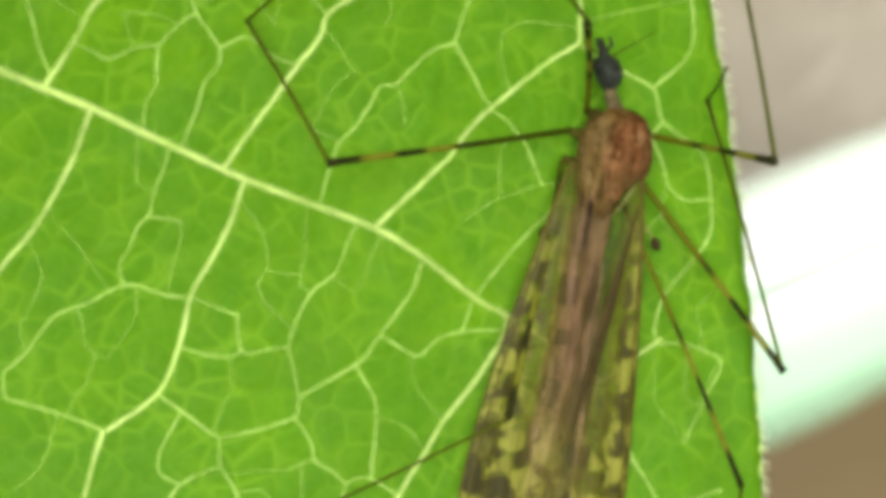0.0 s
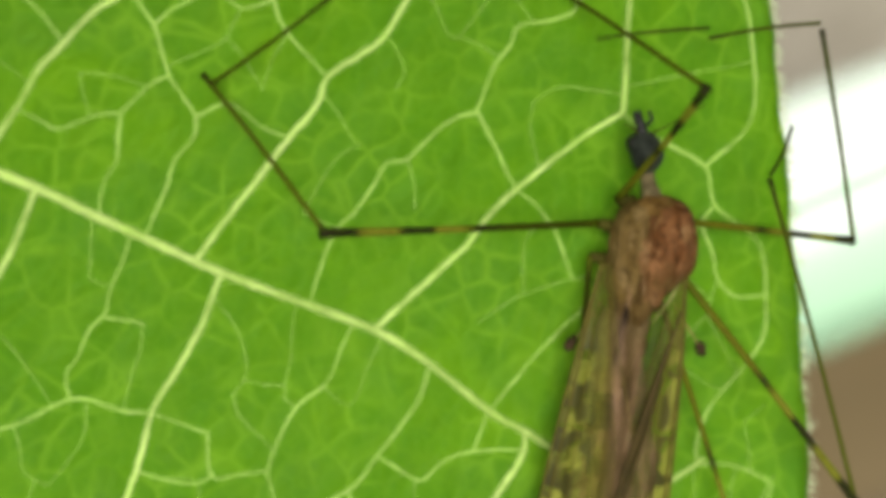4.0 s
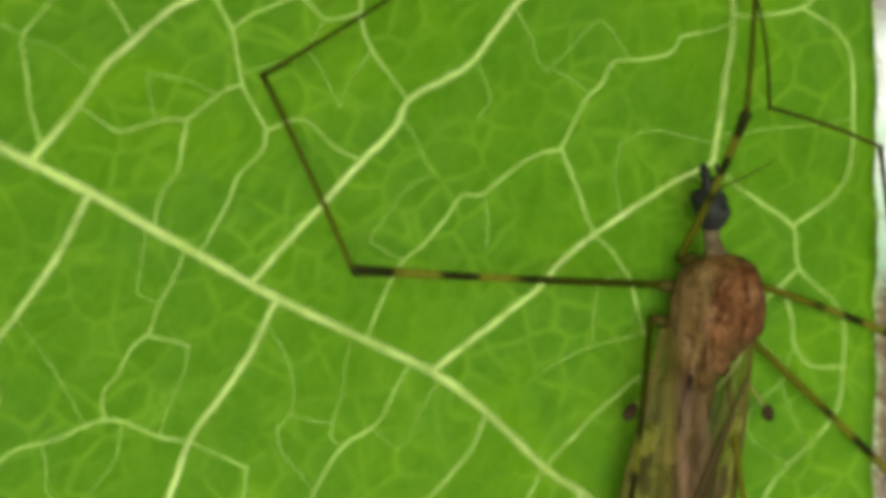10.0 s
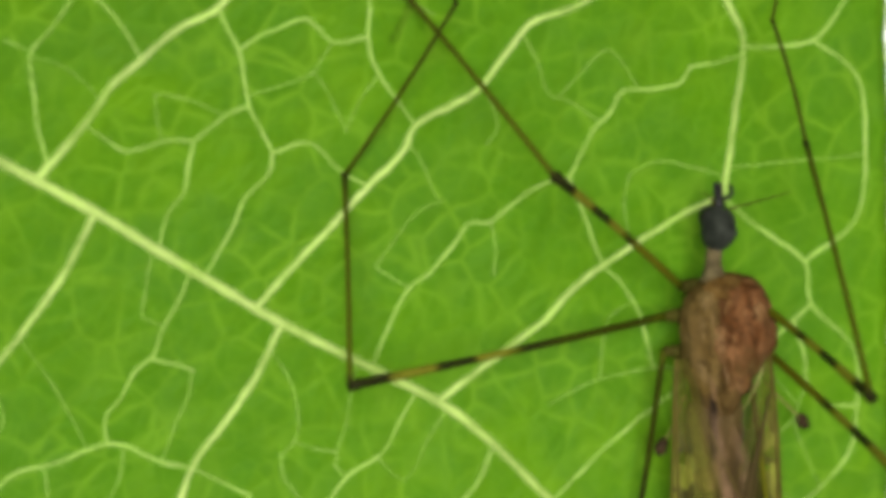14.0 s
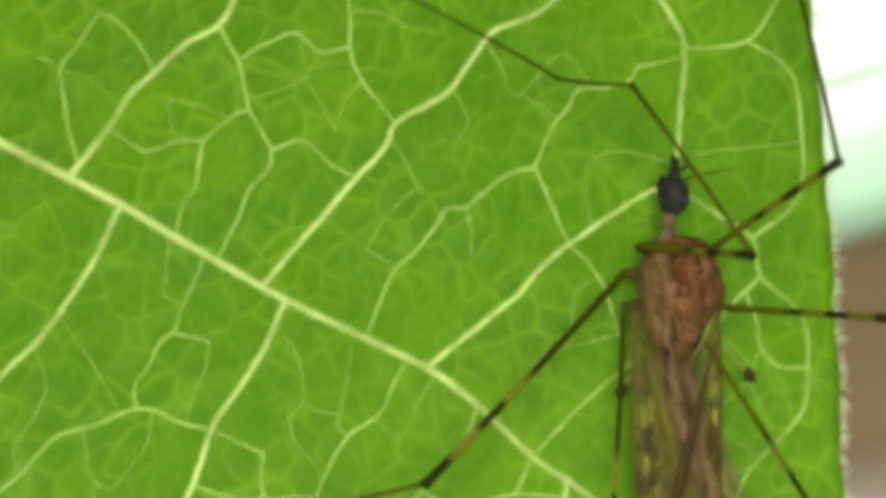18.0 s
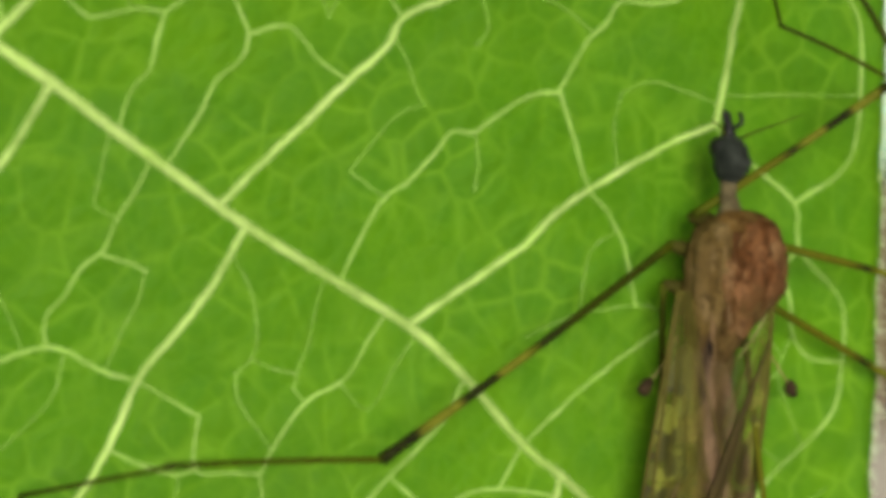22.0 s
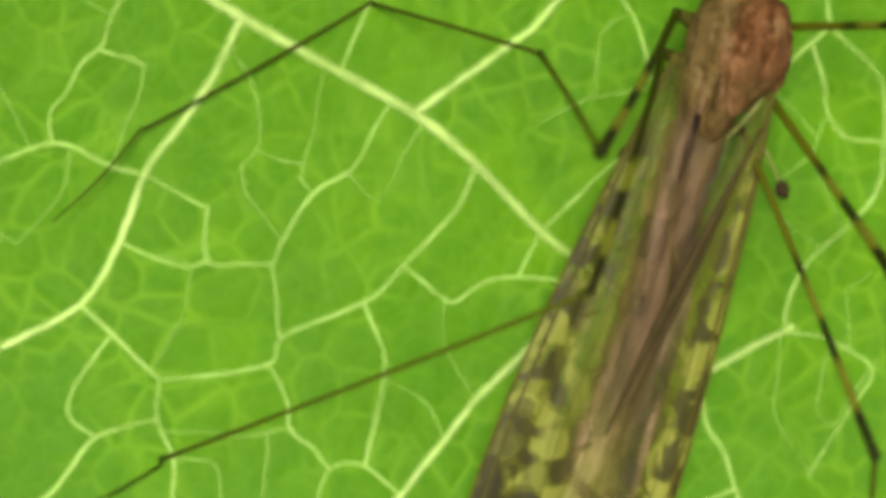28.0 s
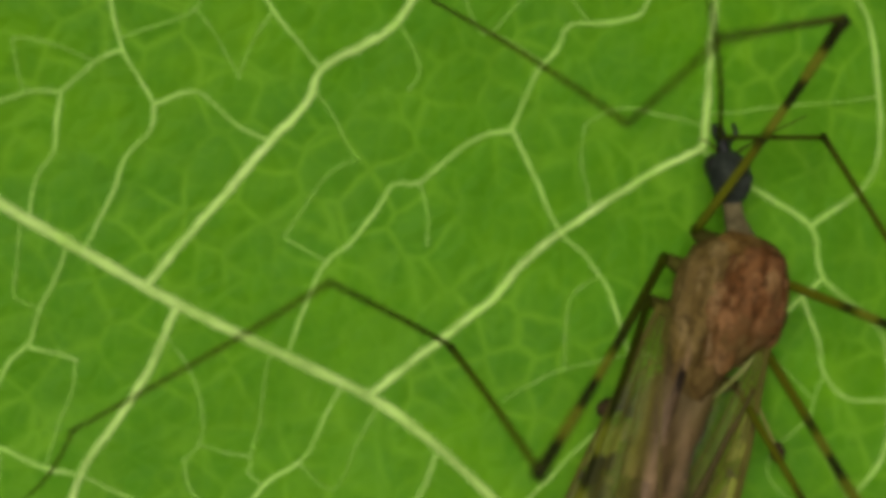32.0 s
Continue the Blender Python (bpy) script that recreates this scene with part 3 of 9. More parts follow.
vein(0.046, (3.37, -6.31), (3.47, -7.16), (3.83, -7.74), (4.07, -8.42), (4.36, -9), (4.55, -9.57), (4.5, -10.18))
vein(0.046, (-8.82, -9.45), (-8.16, -9), (-7.79, -8.57), (-7.29, -7.9), (-6.3, -7.53))
vein(0.046, (-2.67, -8.2), (-2.52, -7.44), (-2.41, -6.74), (-2.45, -6.14), (-2.84, -5.35))
vein(0.046, (-9.04, -6.38), (-9.84, -5.96), (-10.61, -5.63), (-11.27, -5.36))
vein(0.046, (-6.01, -9.3), (-6.45, -9.97), (-6.58, -10.28), (-6.99, -10.92))
vein(0.046, (-8.82, -9.45), (-8.69, -10.22), (-8.55, -11.02))
vein(0.036, (-6.92, 0.43), (-7.12, -0.14), (-7.36, -0.67), (-7.53, -1.2), (-7.82, -1.46), (-8.06, -1.99), (-8.33, -2.38), (-8.27, -2.91))
vein(0.036, (-5.38, -9.51), (-4.8, -9.39), (-4.51, -9.23), (-3.71, -9.25), (-3.27, -8.28), (-2.67, -8.2), (-1.99, -8.7))
vein(0.036, (-2.15, -4.66), (-1.64, -5.04), (-1.38, -5.22), (-1.18, -5.24), (-0.74, -4.89), (-0.19, -4.75), (0.98, -4.82))
vein(0.036, (-4.18, 5.99), (-4.14, 5.59), (-4.07, 4.82), (-3.98, 4.47), (-3.73, 4.06), (-3.38, 3.65), (-3, 3.24))
vein(0.036, (-4.45, -4.76), (-4.27, -4.28), (-3.8, -3.48), (-3.14, -2.98), (-2.81, -2.31), (-2.53, -1.81))
vein(0.036, (-3.27, -8.28), (-3.59, -7.91), (-4, -7.63), (-4.05, -7.24), (-4.2, -6.85), (-4.44, -6.47))
vein(0.036, (4.83, -5.51), (5.6, -5.57), (6.48, -5.97), (6.55, -6.27), (6.2, -6.75), (5.36, -8.05))
vein(0.036, (-9.18, 5.33), (-9.67, 4.58), (-9.92, 4.22), (-9.88, 3.73), (-9.76, 3.03), (-9.56, 2.21))
vein(0.036, (-4.07, 4.82), (-4.68, 4.69), (-5.07, 4.98), (-5.33, 5.07), (-6.02, 4.74), (-6.4, 4.46))
vein(0.036, (-10.28, -3.83), (-10.62, -4.24), (-10.98, -4.55), (-11.22, -4.74), (-11.27, -5.36))
vein(0.036, (-4.45, -4.76), (-5, -4.77), (-5.58, -4.75), (-5.63, -3.88), (-5.69, -3.83), (-6.7, -3.31))
vein(0.036, (-6.31, -6.82), (-6.3, -7.53), (-6.03, -8.11), (-5.98, -8.56), (-6.01, -9.3))
vein(0.036, (-6.79, 5.18), (-6.57, 4.76), (-6.35, 4.37), (-6.11, 3.45), (-5.61, 2.66))
vein(0.036, (-7.05, 2.8), (-7.12, 2.28), (-7.17, 1.84), (-7.43, 1.43), (-7.53, 0.77))
vein(0.036, (-5.62, 2.67), (-5.67, 2.23), (-6.06, 1.8), (-6.28, 1.16), (-6.69, 0.3))
vein(0.036, (-7.29, -7.9), (-7.79, -7.58), (-7.78, -7.18), (-7.5, -6.67), (-7.14, -6.09))
vein(0.036, (-6.01, -9.3), (-5.69, -9.43), (-5.38, -9.51), (-5.36, -10))
vein(0.036, (-4.8, -9.39), (-4.57, -9.85), (-4.45, -10.24), (-4.38, -10.74))
vein(0.036, (-5.54, -4.68), (-5.87, -4.87), (-6.74, -4.64), (-7.09, -4.49))
vein(0.036, (-9.18, 5.33), (-8.99, 5.29), (-8.44, 4.78), (-8.05, 4.2))
vein(0.036, (-5.61, 2.66), (-4.95, 2.86), (-4.39, 2.4), (-3.79, 2.1))
vein(0.036, (-7.05, 2.8), (-7.5, 2.79), (-8.23, 2.56), (-8.49, 2.71), (-9, 3))
vein(0.036, (-7.54, -1.26), (-7.07, -1.35), (-6.77, -1.48))
vein(0.036, (-4.2, -6.01), (-4.26, -5.95), (-4.35, -5.4), (-4.45, -4.76))
vein(0.036, (-3.71, -9.25), (-3.49, -9.63), (-3.03, -9.85))
vein(0.036, (4.55, -9.57), (5.46, -9.44), (6.24, -9.26))
vein(0.036, (-7.05, 2.8), (-6.52, 3.29), (-6.17, 3.46), (-6.11, 3.45))
vein(0.036, (4.03, -8.31), (3.05, -8.73))
vein(0.027, (-6.92, -4.56), (-6.51, -4.7), (-5.9, -4.86), (-5.92, -5.67), (-6.16, -6.18), (-6.43, -6.72))
vein(0.027, (-5.09, -3.09), (-5.07, -3.07), (-5, -3.45), (-4.57, -4.01), (-4.3, -4.35))
vein(0.027, (-9.45, -3.3), (-9.37, -3.45), (-9.3, -3.95), (-9.28, -4.3), (-8.8, -4.62))
vein(0.027, (-9.06, -4.45), (-9.38, -5.2), (-9.67, -5.45), (-9.84, -5.96))
vein(0.027, (-10.4, -1.51), (-10.13, -2.35), (-10.26, -2.75), (-10.47, -3.22), (-10.77, -3.67), (-10.71, -4.32))
vein(0.027, (-10.03, -5.88), (-10.37, -6.7), (-10.76, -7.29), (-11.25, -7.64))
vein(0.027, (-3.8, -3.48), (-4.06, -3.25), (-4.02, -3.01), (-4.46, -2.92), (-4.86, -2.79))
vein(0.027, (-6.02, -8.21), (-5.36, -8.22), (-5.2, -8.41), (-5.15, -8.75), (-5.03, -9.44))
vein(0.027, (-3.55, 0.58), (-2.92, 1.52), (-2.56, 1.8), (-2.34, 1.86), (-2.46, 1.91))
vein(0.027, (1.33, 2.54), (1.83, 2.78), (2.37, 2.74), (3.33, 2.52))
vein(0.027, (-7.35, -0.65), (-7.71, -0.5), (-7.78, -0.29), (-7.66, 0.85))
vein(0.027, (-6.81, -1.46), (-6.85, -1.95), (-7.04, -2.42), (-7.26, -3.2))
vein(0.027, (-4.02, -3.01), (-3.86, -2.35), (-3.78, -1.64), (-3.68, -1.26))
vein(0.027, (-5.09, -3.09), (-4.79, -2.69), (-4.94, -1.73), (-5.41, -1.02))
vein(0.027, (-4.4, -7.68), (-4.37, -8.15), (-4.43, -8.85), (-4.51, -9.23))
vein(0.027, (-1.28, -7.66), (-1.58, -7.08), (-1.8, -6.9), (-2.42, -6.62))
vein(0.027, (-3.26, -3.08), (-2.68, -3.52), (-2.33, -2.85), (-1.93, -2.13))
vein(0.027, (4.81, -5.52), (4.75, -6.38), (4.74, -7.04), (5.42, -7.96))
vein(0.027, (5.8, -5.66), (5.64, -6.13), (5.52, -6.94), (5.81, -7.16))
vein(0.027, (5.29, -2.27), (4.66, -2.85), (4.65, -3.36), (5.54, -3.99))
vein(0.027, (-4.01, -7.58), (-4.89, -7.79), (-5.24, -7.71), (-6.21, -7.73))
vein(0.027, (-1.37, -5.22), (-1.4, -5.86), (-1.18, -6.34), (-0.75, -6.95))
vein(0.027, (-9.92, 4.17), (-9.32, 4), (-8.69, 3.46))
vein(0.027, (-4.72, 4.72), (-4.91, 4.33), (-5.1, 4.06), (-6.16, 3.66))
vein(0.027, (-4.14, 5.59), (-3.51, 5.54), (-2.9, 5.29))
vein(0.027, (-1.82, 4.09), (-1.43, 3.34), (-1.62, 2.96))
vein(0.027, (-0.3, 3.93), (0.33, 4.69), (0.53, 4.86), (0.78, 4.77), (1.3, 4.14))
vein(0.027, (1.09, -1.54), (1.11, -0.76), (1.2, -0.31), (1.64, 0.02))
vein(0.027, (-9.94, -0.88), (-9.35, -1.66), (-9.12, -2.06), (-8.61, -3.03))
vein(0.027, (-5.36, -10), (-5.08, -10.57), (-4.38, -10.74))
vein(0.027, (-1.99, -8.7), (-1.31, -9.25))
vein(0.027, (-7.43, -9.84), (-7.05, -9.76), (-6.39, -9.89))
vein(0.027, (-6.57, -10.26), (-6.02, -10.54), (-5.08, -10.57))
vein(0.027, (-7.97, -2.95), (-8.11, -3.76), (-8.8, -4.62))
vein(0.027, (4.46, -1.21), (4.97, -1.62), (5.36, -2.04))
vein(0.027, (6.03, -4.69), (6.54, -4.37))
vein(0.027, (6.03, -4.69), (6.1, -5.29), (6.09, -5.8))
vein(0.027, (-10.37, 4.4), (-9.92, 4.22))
vein(0.027, (-7.79, 3.6), (-7.61, 2.76))
vein(0.027, (-7.79, 3.6), (-7.35, 3.6), (-6.52, 3.29))
vein(0.027, (-5.03, 4.15), (-4.77, 3.86), (-4.3, 3.07))
vein(0.027, (-3.8, 4.16), (-4.07, 3.73), (-4.3, 3.07))
vein(0.027, (-2.46, 1.91), (-2.78, 2.5), (-3.13, 2.93))
vein(0.027, (-3.55, 0.58), (-2.83, 0.18))
vein(0.027, (1.33, 2.54), (1.28, 1.93), (1.49, 1.09))


def margin():
    rng = random.Random(5)
    ys = [-15 + 0.2 * i for i in range(126)]
    pts = [Vector((leaf_edge(y) - 0.02, y, leaf_z(leaf_edge(y), y) - 0.08)) * MM for y in ys]
    part("margin", tube(bmesh.new(), pts, [(0.055 + 0.03 * rng.random()) * MM for _ in pts], 8), MARGIN, leaf, "pale thickened leaf margin")
    bm = bmesh.new()
    for i in range(620):
        y = -14 + 23.5 * rng.random()
        foot = Vector((leaf_edge(y) + 0.03, y, leaf_z(leaf_edge(y), y) - 0.12 + 0.12 * rng.random()))
        way = Vector((0.9, -0.5 + 0.9 * (rng.random() - 0.3), rng.random() - 0.5)).normalized()
        size = 0.12 + 0.20 * rng.random()
        mid = foot + way * size * 0.55 + Vector((0, 0.02, 0.02))
        tip = foot + way * size + Vector((0, -0.05 * rng.random(), 0.06 * (rng.random() - 0.5)))
        tube(bm, [foot * MM, mid * MM, tip * MM], [0.012 * MM, 0.008 * MM, 0.003 * MM], 4)
    tagged(part("margin_hairs", bm, HAIR, leaf, "short pale hairs along the margin"), kind="stuff")


margin()
stem_points = spline([(-46, 19, 0.0), (-52, 23, -1), (-60, 30, -30), (-64, 34, -120), (-66, 36, -250)], 4.0)
part("petiole", tube(bmesh.new(), [p * MM for p in stem_points], 1.3 * MM, 10), MARGIN, leaf, "pale green petiole")

# ---- below the leaf ----
def ground():
    bm = bmesh.new()
    size = [-60, -20, -6, -2, -0.8, -0.4] + [-0.2 + 0.02 * i for i in range(31)] + [0.6, 1.0, 2, 6, 20, 60]
    verts = [[bm.verts.new((x, y, 0.006 * noise.noise((x * 14, y * 14, 0)) if abs(x) < 1 and abs(y) < 1 else 0)) for x in size] for y in size]
    for r, s in zip(verts, verts[1:]):
        for k in range(len(size) - 1):
            bm.faces.new((r[k], r[k + 1], s[k + 1], s[k]))
    ob = part("ground", bm, SOIL)
    tagged(ob, "dry grey-brown soil, far out of focus under the leaf", "ground", kind="structure")


ground()


def low_leaf(name, length, width, other, materials, droop, shift, label):
    """A long leaf of two halves with a midrib, its base near the origin, lying along +x."""
    top = tagged(new(name), label, "leaf")

    def half(side, width, material):
        bm, rows = bmesh.new(), []
        uv = bm.loops.layers.uv.new("across")
        for i in range(33):
            t = i / 32
            w = width * math.sin(math.pi * min(1, 0.06 + 0.94 * t)) ** 0.7
            rows.append([bm.verts.new(Vector((length * t, shift + side * w * j / 10, -droop * t * t + 0.18 * w * (j / 10) ** 1.3 + 0.5 * noise.noise((t * 5, j * 0.3, side)))) * MM) for j in range(11)])
        for i, (r, q) in enumerate(zip(rows, rows[1:])):
            for k in range(10):
                f = bm.faces.new((r[k], r[k + 1], q[k + 1], q[k]))
                for loop, (u, v) in zip(f.loops, ((k, i), (k + 1, i), (k + 1, i + 1), (k, i + 1))):
                    loop[uv].uv = (u / 10, v / 32)
        bmesh.ops.recalc_face_normals(bm, faces=bm.faces)
        part("half_blade", bm, material, top).modifiers.new("thickness", "SOLIDIFY").thickness = 0.1 * MM
    half(1, width, materials[0])
    half(-1, other, materials[1])
    part("midrib", tube(bmesh.new(), [Vector((length * i / 20, shift, -droop * (i / 20) ** 2 + 0.3)) * MM for i in range(21)], [(1.2 - 0.04 * i) * MM for i in range(21)], 8), materials[2], top, "midrib")
    return top


low = low_leaf("low_leaf", 126, 11, 13, (GLARE_WHITE, GLARE_TO_GREEN, MIDRIB), 6, 6, "pale shiny leaf below, sky glare painted white into its colour, out of focus")
part("stalk", tube(bmesh.new(), [p * MM for p in spline([(0, 6, 0), (-12, 6, -6), (-25, 6, -60), (-28, 8, -155)], 3)], 1.2 * MM, 8), MIDRIB, low)
dead = low_leaf("dead_leaf", 98, 16, 24, (STRAW, STRAW, STALK_DRY), 10, 0, "dull brown dead leaf hanging below, out of focus")
part("stalk", tube(bmesh.new(), [p * MM for p in spline([(0, 0, 0), (-10, 0, -10), (-15, 0, -60), (-16, 0, -140)], 3)], 1.0 * MM, 8), STRAW, dead)

# ---- the crane fly ----
fly = tagged(new("crane_fly"), "brown crane fly with mottled wings, long banded legs, on green leaf", "insect")
cam.data.dof.focus_object = fly


def rugged(stations, sides, freq, depth, seed, square=2.0):
    """A body as lathe() makes it, with smooth stations between, a squarish section and an uneven skin."""
    pts = [np.array(s) for s in stations]
    fine = []
    for k, (a, c) in enumerate(zip(pts, pts[1:])):
        p, q = pts[max(0, k - 1)], pts[min(len(pts) - 1, k + 2)]
        for i in range(6):
            t = i / 6
            fine.append(0.5 * (2 * a + (c - p) * t + (2 * p - 5 * a + 4 * c - q) * t * t + (3 * a - p - 3 * c + q) * t ** 3))
    fine.append(pts[-1])
    bm, rings = bmesh.new(), []
    for y, w, h, x, z in fine:
        ring = []
        for k in range(sides):
            a = 2 * math.pi * k / sides
            ca, sa = math.cos(a), math.sin(a)
            m = (abs(ca) ** square + abs(sa) ** square) ** (-1 / square)
            f = m * (1 + depth * noise.noise((ca * freq * w, y * freq * 0.6, sa * freq * h + seed)) + 0.5 * depth * noise.noise((ca * freq * 3 * w, y * freq * 2, sa * freq * 3 * h + seed)))
            ring.append(bm.verts.new(Vector((x + w * ca * f, y, z + h * sa * f)) * MM))
        rings.append(ring)
    for a, c in zip(rings, rings[1:]):
        for k in range(sides):
            bm.faces.new((a[k], a[(k + 1) % sides], c[(k + 1) % sides], c[k]))
    bm.faces.new(rings[0][::-1])
    bm.faces.new(rings[-1])
    bmesh.ops.recalc_face_normals(bm, faces=bm.faces)
    return bm


part("thorax", rugged([(0.00, 0.22, 0.18, 0.20, 0.18), (-0.06, 0.40, 0.36, 0.25, 0.23), (-0.20, 0.47, 0.52, 0.30, 0.30), (-0.5, 0.55, 0.66, 0.34, 0.32), (-0.9, 0.61, 0.74, 0.37, 0.32),
                       (-1.2, 0.63, 0.72, 0.37, 0.30), (-1.5, 0.54, 0.62, 0.29, 0.28), (-1.85, 0.40, 0.52, 0.18, 0.24), (-2.2, 0.28, 0.41, 0.08, 0.13), (-2.7, 0.20, 0.28, 0.0, 0.02)], 60, 4.2, 0.10, 3, 2.4), THORAX, fly, "reddish brown ridged thorax")
part("side_plate", rugged([(-0.08, 0.16, 0.24, -0.14, 0.10), (-0.20, 0.25, 0.38, -0.22, 0.16), (-0.5, 0.36, 0.48, -0.32, 0.20), (-1.0, 0.40, 0.52, -0.36, 0.20), (-1.5, 0.38, 0.50, -0.35, 0.18), (-2.0, 0.34, 0.44, -0.30, 0.12), (-2.5, 0.24, 0.34, -0.20, 0.04), (-2.8, 0.12, 0.2, -0.12, 0.0)], 40, 5.0, 0.22, 8), FLANK, fly, "greyish olive-brown flank of the thorax")
part("side_plate", rugged([(-0.35, 0.14, 0.2, 0.74, -0.10), (-0.6, 0.20, 0.32, 0.80, -0.12), (-1.1, 0.22, 0.36, 0.82, -0.14), (-1.6, 0.18, 0.32, 0.74, -0.14), (-2.0, 0.10, 0.2, 0.60, -0.12)], 18, 5.0, 0.18, 10), FLANK, fly, "olive-brown flank of the thorax")
for pts, wide in (([(-0.16, -1.05, 0.66), (-0.12, -1.5, 0.66), (-0.06, -1.9, 0.62), (-0.04, -2.3, 0.52)], 0.060), ([(-0.42, -1.2, 0.62), (-0.38, -1.7, 0.60), (-0.34, -2.2, 0.54), (-0.34, -2.5, 0.46)], 0.055), ([(0.78, -0.95, 0.78), (0.68, -1.2, 0.84), (0.52, -1.5, 0.80), (0.38, -1.75, 0.70)], 0.065)):
    q = spline(pts, 0.08)
    part("wing_hinge", tube(bmesh.new(), [p * MM for p in q], [wide * MM * (0.35 + 0.65 * math.sin(math.pi * (i + 0.5) / len(q))) for i in range(len(q))], 10, 0.5), HINGE, fly, "tan ridge at a wing's root")
for at_y, at_x, top_z, long, wide in ((-1.72, 0.14, 0.72, 0.42, 0.17), (-1.15, -0.18, 0.70, 0.40, 0.16), (-1.30, 0.84, 0.44, 0.28, 0.16), (-0.62, 0.02, 0.76, 0.36, 0.15), (-0.75, 0.50, 0.98, 0.40, 0.15)):
    part("scutal_lobe", rugged([(at_y + long * c, wide * math.sqrt(1 - c * c) + 0.01, 0.4 * wide * math.sqrt(1 - c * c) + 0.01, at_x - 0.05 * c, top_z + 0.04 * c) for c in (0.98, 0.7, 0.25, -0.3, -0.72, -0.98)], 18, 6.0, 0.25, at_x), LOBE, fly, "pinkish tan lobe of the thorax")
# a glint along the wing root, put in as a thin pale-coloured ridge
q = spline([(0.70, -1.70, 0.52), (0.55, -2.0, 0.54), (0.38, -2.3, 0.52), (0.24, -2.55, 0.46)], 0.06)
part("wing_hinge", tube(bmesh.new(), [p * MM for p in q], [0.038 * MM * (0.3 + 0.7 * math.sin(math.pi * (i + 0.5) / len(q))) for i in range(len(q))], 8, 0.6), GLINT, fly, "painted glint at a wing's root, a thin pale yellow-green ridge")
q = spline([(-0.10, -0.05, 0.30), (0.15, 0.0, 0.34), (0.42, -0.02, 0.36), (0.66, -0.16, 0.36), (0.84, -0.45, 0.36), (0.95, -0.80, 0.34), (0.99, -1.15, 0.30)], 0.06)
part("shoulder_rim", tube(bmesh.new(), [p * MM for p in q], [0.075 * MM * (0.3 + 0.7 * math.sin(math.pi * (i + 0.5) / len(q))) for i in range(len(q))], 10, 0.8), RIM, fly, "dark red-brown rim of the thorax")
part("collar", rugged([(0.06, 0.24, 0.16, 0.10, 0.22), (-0.02, 0.40, 0.30, 0.13, 0.26), (-0.14, 0.50, 0.38, 0.16, 0.32), (-0.26, 0.46, 0.36, 0.18, 0.38), (-0.34, 0.28, 0.2, 0.2, 0.5)], 32, 5.0, 0.16, 12), COLLAR, fly, "dark amber collar of the thorax")
part("scutellum", rugged([(-1.80, 0.12, 0.1, 0.10, 0.60), (-2.02, 0.24, 0.18, 0.08, 0.52), (-2.35, 0.23, 0.18, 0.04, 0.37), (-2.65, 0.14, 0.1, 0.0, 0.26)], 16, 5.0, 0.22, 4), THORAX, fly, "brown scutellum")
head = part("head", rugged([(1.22, 0.10, 0.10, -0.26, 0.12), (1.15, 0.21, 0.21, -0.25, 0.14), (1.0, 0.30, 0.30, -0.24, 0.16), (0.80, 0.33, 0.33, -0.21, 0.18), (0.60, 0.29, 0.29, -0.18, 0.17), (0.46, 0.20, 0.20, -0.16, 0.14), (0.38, 0.12, 0.12, -0.14, 0.13)], 28, 5.0, 0.16, 6), HEAD, fly, "slate-grey rounded head")
part("neck", rugged([(0.46, 0.16, 0.14, -0.14, 0.12), (0.3, 0.155, 0.14, -0.11, 0.12), (0.12, 0.18, 0.16, -0.06, 0.12), (-0.04, 0.22, 0.20, -0.01, 0.14), (-0.22, 0.32, 0.26, 0.02, 0.16)], 16, 5.0, 0.2, 5), NECK, head, "narrow olive-brown neck")
for sx in (-1, 1):
    part("eye", lathe([(1.16, 0.04, 0.05, -0.25 + sx * 0.20, 0.10), (1.08, 0.11, 0.17, -0.25 + sx * 0.22, 0.10), (0.96, 0.13, 0.20, -0.23 + sx * 0.24, 0.10), (0.84, 0.10, 0.15, -0.21 + sx * 0.25, 0.10), (0.78, 0.04, 0.05, -0.20 + sx * 0.25, 0.10)], 14), EYE, head)
part("rostrum", rugged([(1.62, 0.05, 0.05, -0.34, 0.0), (1.48, 0.08, 0.09, -0.32, 0.04), (1.3, 0.11, 0.12, -0.29, 0.08), (1.12, 0.15, 0.15, -0.26, 0.12)], 12, 6.0, 0.2, 7), EYE, head, "black rostrum")
for pts in ([(-0.34, 1.32, 0.1), (-0.46, 1.45, 0.2), (-0.47, 1.62, 0.14)], [(-0.24, 1.32, 0.1), (-0.13, 1.46, 0.2), (-0.15, 1.63, 0.12)]):
    q = spline(pts, 0.06)
    part("palp", tube(bmesh.new(), [p * MM for p in q], [0.042 * MM] * len(q), 8), EYE, head)
for pts in ([(-0.12, 1.18, 0.2), (0.05, 1.32, 0.35), (0.45, 1.55, 0.45), (0.95, 1.78, 0.35)], [(-0.40, 1.18, 0.2), (-0.50, 1.28, 0.3), (-0.62, 1.36, 0.3), (-0.74, 1.40, 0.25)]):
    q = spline(pts, 0.1)
    part("antenna", tube(bmesh.new(), [p * MM for p in q], [(0.022 - 0.015 * i / len(q)) * (1.25 if i % 2 else 0.85) * MM for i in range(len(q))], 6), COXA, head, "thin dark olive beaded antenna")


